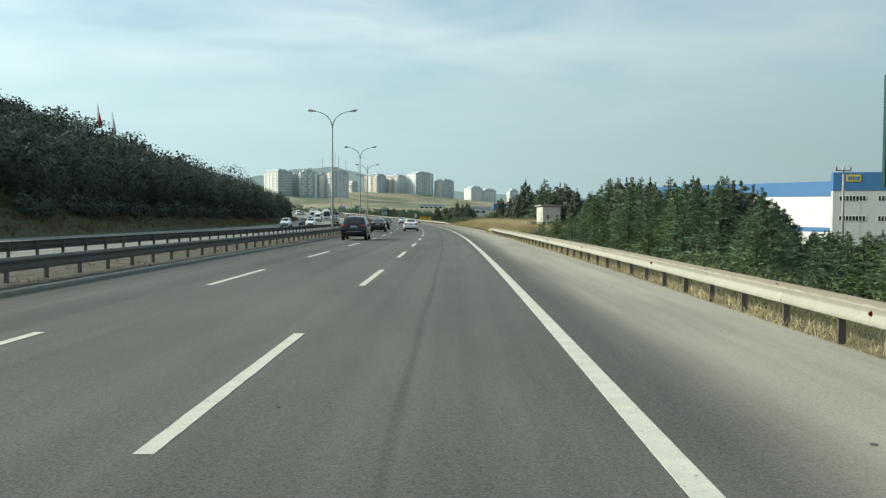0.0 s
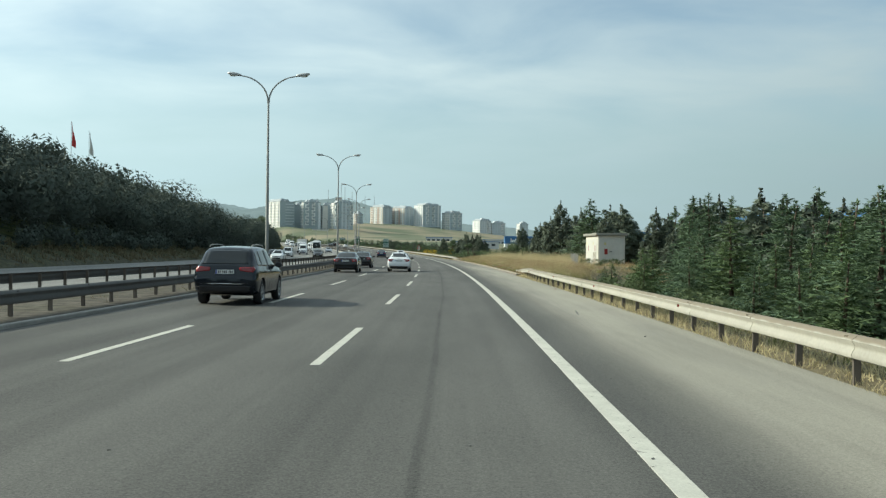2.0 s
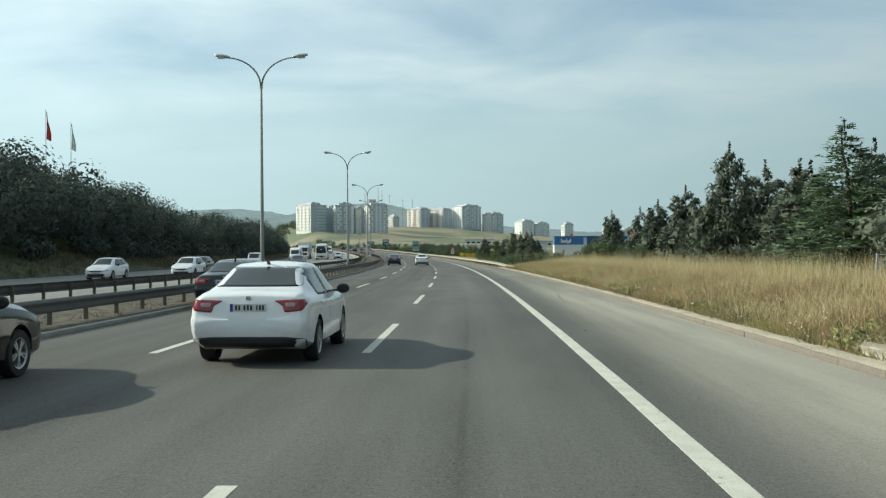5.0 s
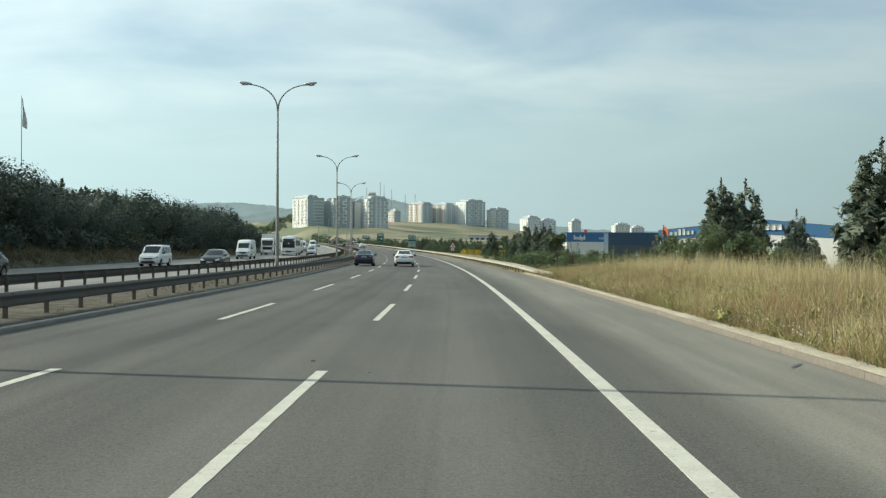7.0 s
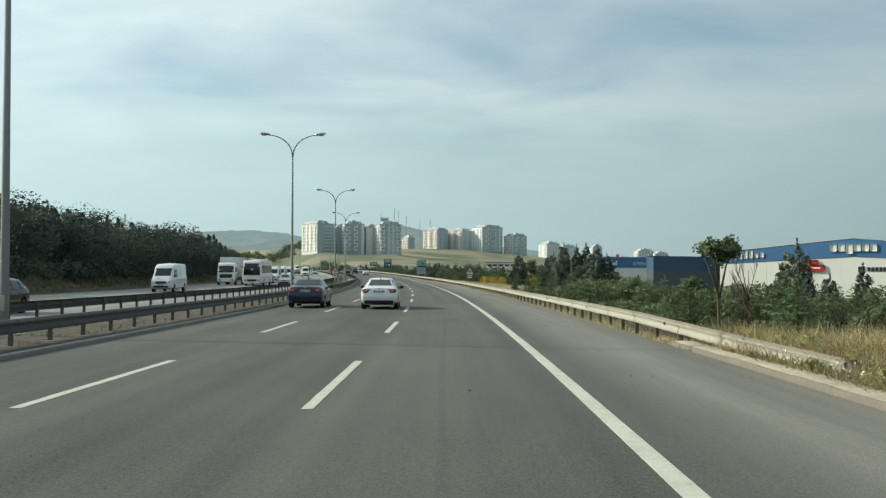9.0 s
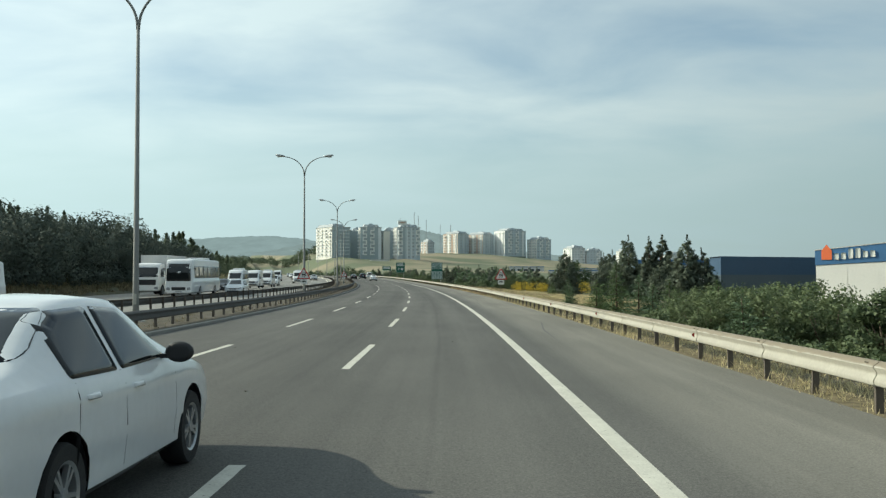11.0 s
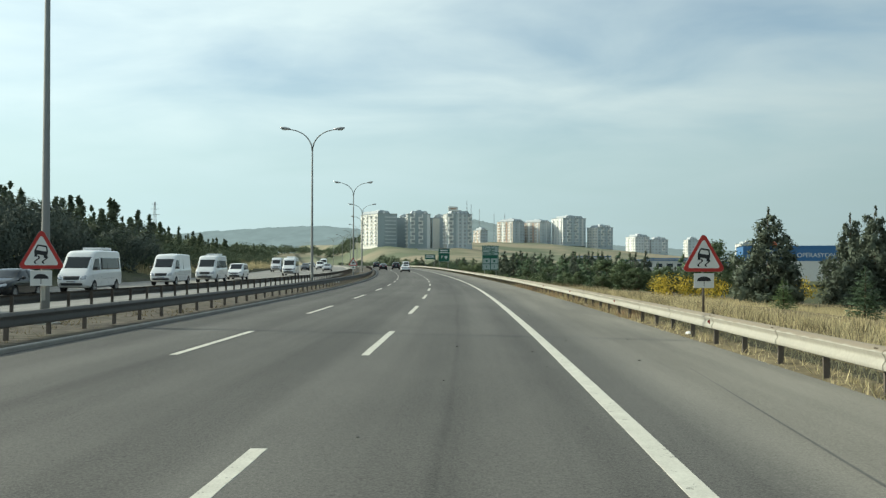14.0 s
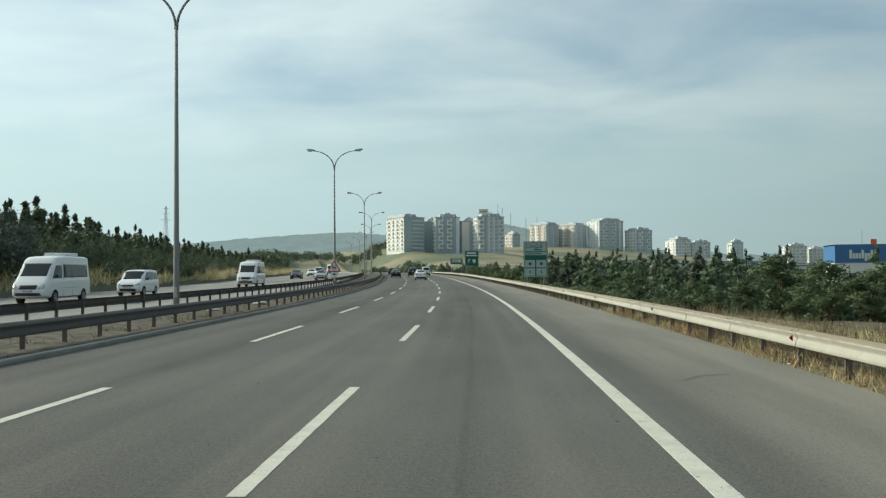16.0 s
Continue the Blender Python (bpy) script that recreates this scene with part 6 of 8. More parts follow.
ROOF_D = mat("dark_roof", (0.38, 0.41, 0.43), 0.85, var=0.15, scale=0.3)
# panes are lightened to stand in for haze
WIN_FAR = mat("hazed_window", (0.32, 0.35, 0.37), 0.3, var=0.2, rand=0.4, tint=(0.42, 0.45, 0.46))
win_big = None


def apartment(x, y, z, w, d, floors, turn, front, side, label, balconies, strips=(), hat=True):
    """A block with its own windows, balcony slabs, vertical stripes, a set-back roof storey; the front looks to -y."""
    global win_big
    fh = 2.95
    H = floors * fh
    b = empty("apartment_block", pose(x, y, z, 0, 0, turn), label, "apartment building", "apartment blocks on the hill")
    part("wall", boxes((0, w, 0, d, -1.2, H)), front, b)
    # added part that hides the blank base and blends into the hillside
    part("podium", boxes((0.1, w - 0.1, 0.1, d - 0.1, -7.0, -1.2)), mat("slope_toned_filler", (0.20, 0.22, 0.19), 0.9, var=0.3, scale=0.3), b, "dark filler under the block, toned like the slope")
    # the paler colour puts sunlight into this side wall
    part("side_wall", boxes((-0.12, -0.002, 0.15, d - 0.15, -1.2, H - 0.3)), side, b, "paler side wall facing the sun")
    part("roof", boxes((-0.5, w + 0.5, -0.5, d + 0.5, H, H + 0.35)), ROOF_D, b, "dark roof edge")
    rn = random.Random(int(abs(x) * 7 + floors))
    if hat:
        x_a, x_b = (0.0, w * 0.66) if "slab" in label else (w * 0.12, w * 0.9)
        bm = bmesh.new()
        lo = [bm.verts.new(p) for p in ((x_a + 0.6, 0.9, H + 0.35), (x_b, 0.9, H + 0.35), (x_b, d - 0.9, H + 0.35), (x_a + 0.6, d - 0.9, H + 0.35))]
        hi = [bm.verts.new(p) for p in ((x_a + 1.6, 1.9, H + 2.6), (x_b - 1.0, 1.9, H + 2.6), (x_b - 1.0, d - 1.9, H + 2.6), (x_a + 1.6, d - 1.9, H + 2.6))]
        for k in range(4):
            bm.faces.new((lo[k], lo[(k + 1) % 4], hi[(k + 1) % 4], hi[k]))
        bm.faces.new(hi)
        bm.faces.new(lo[::-1])
        part("attic", bm, ROOF_D, b, "dark sloping attic storey")
        for k in range(max(2, int(w / 4.5))):
            xx = x_a + 1.6 + (k + 0.5) * (x_b - x_a - 2.6) / max(2, int(w / 4.5))
            part("dormer", boxes((xx - 0.8, xx + 0.8, 0.8, 2.6, H + 0.35, H + 1.9)), rn.choice((front, WALL_W)), b)
        part("stair_house", boxes((w * 0.42, w * 0.62, d * 0.35, d * 0.62, H + 0.3, H + 3.6)), WALL_W if "tall" in label else front, b, "stair house on the roof")
    if win_big is None:
        tmp = boxes((-0.95, 0.95, -0.06, 0.0, 0.75, 2.3))
        me = bpy.data.meshes.new("window")
        tmp.to_mesh(me)
        tmp.free()
        me.materials.append(WIN_FAR)
        win_big = me
    cols = max(3, int(w / 3.4))
    for f in range(floors):
        for c in range(cols):
            u = (c + 0.5) / cols
            if front is WALL_D or any(abs(u * w - bx) < bw / 2 for bx, bw in balconies):
                continue
            ob = new("window", win_big)
            ob.parent = b
            ob.matrix_basis = pose(u * w, 0, f * fh)
        for c in range(max(2, int(d / 4.5))):
            ob = new("window", win_big)
            ob.parent = b
            ob.matrix_basis = pose(-0.12, d - (c + 0.5) * d / max(2, int(d / 4.5)), f * fh, 0, 0, -90)
        for bx, bw in balconies:
            if not f:
                continue
            z_f, flip = f * fh, -1 if f % 2 else 1
            part("balcony_door", boxes((bx - bw / 2 + 0.3, bx + bw / 2 - 0.3, -0.05, -0.002, z_f + 0.1, z_f + 2.35)), WIN_FAR, b)
            fin = sorted((bx + flip * bw / 2, bx + flip * (bw / 2 - 0.8)))
            part("balcony", boxes((bx - bw / 2, bx + bw / 2, -1.6, -0.055, z_f - 0.25, z_f + 0.8), (*fin, -1.6, -0.055, z_f + 0.8, z_f + fh - 0.25)), WALL_W, b)
        if d > 10:
            for k in range(max(2, int(d / 6.5))):
                y_b = (k + 0.5) * d / max(2, int(d / 6.5))
                part("side_balcony", boxes((-1.25, -0.125, y_b - 1.5, y_b + 1.5, f * fh - 0.1, f * fh + 0.85)), WALL_W, b) if f else None
        if "slab" in label and f:
            part("loggia", boxes((w * 0.36, w * 0.92, -0.9, -0.065, f * fh - 0.1, f * fh + 0.8)), WALL_F, b)
    # some pale stripes on the towers stand in for sunlit faces
    for sx, sw, colour in strips:
        part("stripe", boxes((sx, sx + sw, -0.16, -0.062, -1.2, H - 0.2)), colour, b, "vertical facade stripe")
    if side is WALL_P:
        for k in range(4):
            y_s = (k + 0.5) * d / 4
            part("side_stripe", boxes((-0.3, -0.185, y_s - 0.09 * d / 2, y_s + 0.09 * d / 2, -1.2, H - 0.4)), BROWN if k % 2 else WALL_W, b, "vertical stripe on the sunlit side")
    if "sign" in label:
        sign = part("roof_sign", boxes((1.0, 8.6, 1.2, 1.6, H + 2.4, H + 6.0)), WALL_W, b, "white sign board on the roof")
        part("writing_bar", boxes((2.0, 7.6, 1.08, 1.19, H + 3.7, H + 4.8)), BROWN, sign)
    return b
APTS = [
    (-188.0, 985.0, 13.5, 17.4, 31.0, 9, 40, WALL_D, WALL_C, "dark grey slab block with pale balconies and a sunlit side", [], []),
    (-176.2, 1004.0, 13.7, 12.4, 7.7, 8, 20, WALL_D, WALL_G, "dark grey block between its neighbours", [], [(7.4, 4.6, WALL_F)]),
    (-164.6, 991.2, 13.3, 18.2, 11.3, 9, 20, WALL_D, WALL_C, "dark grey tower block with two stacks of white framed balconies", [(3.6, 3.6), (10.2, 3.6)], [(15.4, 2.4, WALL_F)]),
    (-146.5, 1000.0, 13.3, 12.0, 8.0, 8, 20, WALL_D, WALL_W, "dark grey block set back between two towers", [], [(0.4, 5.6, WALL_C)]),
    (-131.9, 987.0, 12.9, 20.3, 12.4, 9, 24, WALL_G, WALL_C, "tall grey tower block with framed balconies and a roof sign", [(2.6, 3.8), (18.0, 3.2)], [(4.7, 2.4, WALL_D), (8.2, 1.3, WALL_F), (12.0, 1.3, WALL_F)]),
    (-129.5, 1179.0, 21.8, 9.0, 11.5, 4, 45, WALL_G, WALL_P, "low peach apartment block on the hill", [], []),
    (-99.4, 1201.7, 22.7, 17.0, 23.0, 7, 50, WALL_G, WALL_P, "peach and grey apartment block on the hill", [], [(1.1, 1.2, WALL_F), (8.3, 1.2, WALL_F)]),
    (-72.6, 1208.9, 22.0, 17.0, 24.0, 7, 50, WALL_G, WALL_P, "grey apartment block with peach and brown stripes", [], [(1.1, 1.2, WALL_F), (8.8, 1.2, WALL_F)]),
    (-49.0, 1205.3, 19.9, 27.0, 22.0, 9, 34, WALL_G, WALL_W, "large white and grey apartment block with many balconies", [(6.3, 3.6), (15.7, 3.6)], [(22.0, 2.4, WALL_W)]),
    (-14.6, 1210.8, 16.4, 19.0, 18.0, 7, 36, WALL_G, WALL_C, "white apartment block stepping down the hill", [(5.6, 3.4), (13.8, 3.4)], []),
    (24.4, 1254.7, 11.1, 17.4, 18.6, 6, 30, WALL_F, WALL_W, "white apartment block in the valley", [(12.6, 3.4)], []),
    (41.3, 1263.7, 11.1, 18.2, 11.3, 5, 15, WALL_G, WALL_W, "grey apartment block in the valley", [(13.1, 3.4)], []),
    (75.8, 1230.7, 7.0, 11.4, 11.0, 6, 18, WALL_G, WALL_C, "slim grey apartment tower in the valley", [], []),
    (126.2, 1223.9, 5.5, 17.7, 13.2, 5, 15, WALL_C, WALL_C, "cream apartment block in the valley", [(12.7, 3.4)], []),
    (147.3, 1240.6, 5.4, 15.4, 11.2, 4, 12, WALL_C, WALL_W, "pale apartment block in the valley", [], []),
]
for a in APTS:
    apartment(*a)

# long low white building under the towers, and sheds in the valley
part_low = empty("low_building", pose(-149.3, 953.4, 8.8, 0, 0, 10), "long low white wall building under the towers", "building")
part("wall", boxes((0, 16, 0, 6, -4, 2.6)), SHED_WHITE, part_low)
part("roof", boxes((-0.3, 16.3, -0.3, 6.3, 2.6, 2.9)), SHED_GREY, part_low)
for x, y, z, w, h, mt in ((-6, 640, -4.5, 30, 5.5, SHED_GREY), (30, 660, -4, 26, 4, SHED_GREY), (62, 700, -4, 40, 6, SHED_GREY), (10, 760, -3.5, 40, 6, SHED_GREY), (-30, 800, -1.5, 22, 5.5, SHED_GREY), (110, 760, -3, 50, 8, SHED_GREY), (66, 560, -4, 20, 5, SHED_WHITE)):
    lb = empty("low_building", pose(x, y, z), "small pale industrial building in the valley", "building", "industrial buildings in the valley")
    part("wall", boxes((0, w, 0, 14, -3, h)), mt, lb)
    part("roof", boxes((-0.3, w + 0.3, -0.3, 14.3, h, h + 0.4)), SHED_BLUE if int(x) % 4 == 2 else SHED_GREY, lb)
    for k in range(int(w / 4)):
        part("window", boxes((1.2 + 4 * k, 3.6 + 4 * k, -0.08, -0.01, h - 2.6, h - 1.2)), WIN, lb)

# ---- far hills and masts ----
def ridge(name, label, pts, y_far, depth, colour, seed, base=-40.0):
    """A rounded hill range with a wooded, uneven top; pts are (x, height)."""
    m = bpy.data.materials.new(name + "_haze")
    m.use_nodes = True
    nt = m.node_tree
    b = nt.nodes["Principled BSDF"]
    b.inputs["Roughness"].default_value = 1.0
    b.inputs["Specular IOR Level"].default_value = 0.0
    tc = nt.nodes.new("ShaderNodeTexCoord")
    nz = nt.nodes.new("ShaderNodeTexNoise")
    nz.inputs["Scale"].default_value = 0.022
    nz.inputs["Detail"].default_value = 7
    nz.inputs["Roughness"].default_value = 0.65
    nt.links.new(tc.outputs["Object"], nz.inputs["Vector"])
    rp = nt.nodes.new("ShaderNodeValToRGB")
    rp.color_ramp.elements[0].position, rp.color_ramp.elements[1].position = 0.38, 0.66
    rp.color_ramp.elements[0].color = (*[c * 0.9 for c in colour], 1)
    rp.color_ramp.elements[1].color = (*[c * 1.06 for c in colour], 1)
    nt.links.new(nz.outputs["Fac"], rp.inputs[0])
    # haze is put into the surface: near-black base, pale blue glow
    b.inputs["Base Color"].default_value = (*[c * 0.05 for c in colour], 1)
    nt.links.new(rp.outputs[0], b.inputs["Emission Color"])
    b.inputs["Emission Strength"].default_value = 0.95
    xs = np.linspace(pts[0][0], pts[-1][0], 520)
    zt = np.interp(xs, [p[0] for p in pts], [p[1] for p in pts])
    zt = np.convolve(np.pad(zt, 6, mode="edge"), np.ones(13) / 13, mode="valid")
    zt = zt + np.array([noise.noise(Vector((x * 0.012, seed, 0))) * 5 + noise.noise(Vector((x * 0.06, seed, 1))) * 3.5 + noise.noise(Vector((x * 0.2, seed, 2))) * 2.5 for x in xs])
    prof = np.array([(0.0, 0.0), (0.25, 0.35), (0.5, 0.7), (0.8, 0.95), (1.0, 1.0), (1.4, 0.6), (1.8, 0.0)])
    V = np.stack([np.broadcast_to(xs[:, None], (520, 7)), y_far - depth + depth * prof[None, :, 0] + 0 * xs[:, None], base + (zt[:, None] - base) * prof[None, :, 1]], -1).reshape(-1, 3)
    i = np.arange(519)[:, None] * 7 + np.arange(6)[None]
    me = npmesh(name, V, np.stack([i, i + 7, i + 8, i + 1], -1).reshape(-1, 4), smooth=True)
    return tagged(link(name, me, m), label, "hill", kind="structure")


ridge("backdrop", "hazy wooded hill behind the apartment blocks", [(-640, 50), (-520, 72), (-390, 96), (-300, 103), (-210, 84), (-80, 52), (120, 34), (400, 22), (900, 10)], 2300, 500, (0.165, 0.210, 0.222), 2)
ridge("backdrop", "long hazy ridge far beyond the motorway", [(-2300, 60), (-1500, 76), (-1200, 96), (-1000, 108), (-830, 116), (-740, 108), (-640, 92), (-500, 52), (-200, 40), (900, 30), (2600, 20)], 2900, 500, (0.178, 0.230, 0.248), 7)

MAST = mat("mast_haze_grey", (0.38, 0.40, 0.42), 0.7, 0.2, var=0.05)
for x, y, z, h in ((-262, 1850, 66, 34), (-236, 1845, 68, 42), (-228, 1840, 68, 36), (-215, 1850, 66, 30), (-190, 1855, 62, 26), (-172, 1860, 58, 30)):
    mast = empty("lattice_mast", pose(x, y, z), "tall slim lattice broadcast mast on the hill", "mast", "broadcast masts")
    for a in (0, 120, 240):
        bm = bmesh.new()
        cx, cy = math.cos(radians(a)), math.sin(radians(a))
        tube(bm, [(1.1 * cx, 1.1 * cy, -25), (0.45 * cx, 0.45 * cy, h)], [0.22, 0.14], 5)
        part("leg", bm, MAST, mast)
    bm = bmesh.new()
    for k in range(10):
        zz = h * k / 10
        for a in (0, 120, 240):
            r0, r1 = 1.0 - 0.55 * k / 10, 1.0 - 0.55 * (k + 1) / 10
            tube(bm, [(r0 * math.cos(radians(a)), r0 * math.sin(radians(a)), zz), (r1 * math.cos(radians(a + 120)), r1 * math.sin(radians(a + 120)), zz + h / 10)], [0.08, 0.08], 4)
    part("bracing", bm, MAST, mast)

# pylon behind the plantation
pyl = empty("pylon", pose(-285, 800, 16), "distant steel pylon behind the plantation", "pylon")
bm = bmesh.new()
for a in (45, 135, 225, 315):
    tube(bm, [(2.2 * math.cos(radians(a)), 2.2 * math.sin(radians(a)), -12), (0.4 * math.cos(radians(a)), 0.4 * math.sin(radians(a)), 22)], [0.2, 0.12], 4)
part("legs", bm, MAST, pyl)
bm = bmesh.new()
for zz, l in ((14, 3.2), (17.5, 2.6), (20.5, 2.0)):
    tube(bm, [(-l, 0, zz), (l, 0, zz)], [0.14, 0.14], 4)
part("arms", bm, MAST, pyl)

# ---- flags on the hill ----
FLAG_RED = mat("red_flag_cloth", (0.45, 0.05, 0.05), 0.8, var=0.15, scale=0.6, thin=0.3)
FLAG_WHITE = mat("white_flag_cloth", (0.6, 0.6, 0.6), 0.8, var=0.15, scale=0.6, thin=0.3)
for x, y, ztop, cloth, lab in ((-150.0, 381.5, 45.0, FLAG_RED, "limp red flag on a tall pole above the woods"), (-151.5, 402.2, 43.8, FLAG_WHITE, "limp white flag on a tall pole above the woods")):
    fl = empty("flagpole", pose(x, y, ztop - 20), lab, "flagpole", "flagpoles on the hill")
    bm = bmesh.new()
    tube(bm, [(0, 0, -2), (0, 0, 20)], [0.14, 0.07], 8)
    part("pole", bm, POLE, fl)
    bm = bmesh.new()
    rows_ = []
    for i in range(13):
        zz = 19.6 - 9.0 * i / 12
        rows_.append([bm.verts.new((0.1 + (0.18 + 1.5 * min(1, i / 9) * j / 6) * 1.0, 0.25 * math.sin(j * 1.9 + i * 0.35), zz - 0.9 * j / 6)) for j in range(7)])
    for a, c in zip(rows_, rows_[1:]):
        for j in range(6):
            bm.faces.new((a[j], a[j + 1], c[j + 1], c[j]))
    part("flag", bm, cloth, fl, smooth=True)

# ---- utility pole by the shed ----
up = empty("utility_pole", rpose(101, 45.5, -4), "grey concrete utility pole with a short crossarm", "utility pole")
bm = bmesh.new()
tube(bm, [(0, 0, -0.5), (0, 0, 11.8)], [0.2, 0.12], 8)
part("pole", bm, FENCE, up, smooth=True)
part("crossarm", boxes((-0.9, 0.9, -0.06, 0.06, 11.2, 11.35)), SIGN_GREY, up)
for x in (-0.85, 0.0, 0.85):
    bm = bmesh.new()
    tube(bm, [(x, 0, 11.35), (x, 0, 11.5), (x, 0, 11.75)], [0.05, 0.09, 0.05], 8)
    part("insulator", bm, mat("brown_insulator", (0.12, 0.06, 0.04), 0.3, var=0.1), up)


# ---- vehicles ----
def paint_mat(name, base, metal=0.0):
    return mat(name, base, 0.15, metal, var=0.05, scale=1.0, coat=0.25, spec=0.32)


GLASS = mat("tinted_car_glass", (0.012, 0.015, 0.016), 0.05, 0.0, var=0.1, spec=0.5)
TYRE = mat("tyre_rubber", (0.018, 0.018, 0.018), 0.85, var=0.25, scale=8, bump=0.3)
RIM = mat("alloy_rim", (0.42, 0.43, 0.44), 0.35, 0.7, var=0.1, scale=5)
TRIM = mat("black_plastic_trim", (0.016, 0.016, 0.018), 0.6, var=0.15, scale=6)
TAIL = mat("red_tail_lamp", (0.22, 0.008, 0.012), 0.12, var=0.3, scale=9, coat=0.4)
TAIL_CLEAR = mat("pale_lamp_lens", (0.30, 0.22, 0.22), 0.12, var=0.3, scale=9, coat=0.4)
HEAD = mat("clear_head_lamp", (0.42, 0.44, 0.46), 0.1, 0.5, var=0.4, scale=9, coat=0.5)
PLATE = mat("number_plate_white", (0.62, 0.62, 0.60), 0.5, var=0.06)
PLATE_BLUE = mat("plate_blue_band", (0.02, 0.06, 0.3), 0.5, var=0.06)
CHROME = mat("chrome_strip", (0.6, 0.6, 0.6), 0.2, 1.0, var=0.05)
SEAM = mat("panel_gap", (0.01, 0.01, 0.01), 0.9, var=0.1)


def hull(stations, step=0.08):
    """Body shell through stations (y, sill, belt, half width, roof, half width of roof), rounded at nose and tail."""
    st = np.array(stations)
    L = st[-1, 0]
    ys = np.unique(np.concatenate([np.arange(0, L, step), [0.015, 0.04, L - 0.03, L - 0.012, L]]))
    q_ = [np.interp(ys, st[:, 0], st[:, i]) for i in range(1, 6)]
    kern = np.array([1, 2, 3, 2, 1]) / 9.0
    pad = [np.concatenate([[a[0]] * 2, a, [a[-1]] * 2]) for a in q_]
    zb, zs, w, zr, wr = [np.convolve(a, kern, "valid") for a in pad]
    cuts = (2, 1, 4, 4, 2, 6, 2, 2, 2)
    bm = bmesh.new()
    rings = []

    def half_ring(i):
        hs = zs[i] - zb[i]
        rise = zr[i] - zs[i]
        key = [(0, zb[i]), (0.82 * w[i], zb[i]), (0.965 * w[i], zb[i] + 0.10), (w[i], zb[i] + 0.5 * hs), (0.99 * w[i], zs[i] - 0.10), (0.965 * w[i] - 0.01, zs[i]),
               (wr[i] + 0.02, zr[i] - 0.09 * min(1, rise / 0.3)), (wr[i] * 0.91, zr[i] - 0.025 * min(1, rise / 0.2)), (wr[i] * 0.5, zr[i]), (0, zr[i] + 0.012)]
        out = []
        for (a, c), n in zip(zip(key, key[1:]), cuts):
            out += [(a[0] + (c[0] - a[0]) * k / n, a[1] + (c[1] - a[1]) * k / n) for k in range(n)]
        return out + [key[-1]]
    for i, y in enumerate(ys):
        h = half_ring(i)
        ring = h + [(-x, z) for x, z in reversed(h[1:-1])]
        rings.append((y, ring))
    y, ring = rings[0]
    c0 = (zb[0] + zr[0]) / 2
    caps = [(-0.006 - 0.002 * j, [(x * f, c0 + (z - c0) * f) for x, z in ring]) for j, f in enumerate((0.96, 0.7, 0.35))]
    c1 = (zb[-1] + zr[-1]) / 2
    cape = [(L + 0.006 + 0.004 * j, [(x * f, c1 + (z - c1) * f) for x, z in rings[-1][1]]) for j, f in enumerate((0.94, 0.7, 0.35))]
    vs = [[bm.verts.new((x, y, z)) for x, z in r] for y, r in caps[::-1] + rings + cape]
    n = len(vs[0])
    for a, c in zip(vs, vs[1:]):
        for k in range(n):
            bm.faces.new((a[k], a[(k + 1) % n], c[(k + 1) % n], c[k]))
    bm.faces.new(vs[0])
    bm.faces.new(vs[-1][::-1])
    return bm


def warp_tail(bm, lean, bumper):
    """The tail leans forward above the bumper, which stands out behind."""
    for v in bm.verts:
        f = max(0.0, 1 - v.co.y / 0.5)
        z = v.co.z
        v.co.y += f * (lean * max(0.0, z - bumper) + 0.14 * max(0.0, bumper - 0.24 - z)) - (0.035 * f if abs(z - bumper + 0.1) < 0.10 else 0.0)


def cut_arches(bm, axles, R, W):
    for v in bm.verts:
        if abs(v.co.x) < 0.5 * W:
            continue
        for ay, az in axles:
            dy, dz = v.co.y - ay, v.co.z - az
            d = math.hypot(dy, dz)
            if 1e-4 < d and abs(d - R) < 0.05:
                v.co.y, v.co.z = ay + dy * R / d, az + dz * R / d
    dead = [f for f in bm.faces if all(abs(v.co.x) > 0.5 * W for v in f.verts) and any(all(math.hypot(v.co.y - ay, v.co.z - az) < R + 0.004 for v in f.verts) for ay, az in axles)]
    bmesh.ops.delete(bm, geom=dead, context='FACES')


def rounded(poly, r=0.04, n=4):
    out = []
    m = len(poly)
    for i in range(m):
        p, a, c = (Vector((*poly[k % m], 0)) for k in (i, i - 1, i + 1))
        ra, rc = min(r, (a - p).length * 0.45), min(r, (c - p).length * 0.45)
        s, e = p + (a - p).normalized() * ra, p + (c - p).normalized() * rc
        for k in range(n + 1):
            t = k / n
            out.append((s * (1 - t) ** 2 + p * 2 * t * (1 - t) + e * t * t)[:2])
        far = (c - p).length - 2 * rc
        for k in range(1, int(far / 0.10) + 1):
            t = k / (int(far / 0.10) + 1)
            out.append((e + (c - p).normalized() * far * t)[:2])
    return out


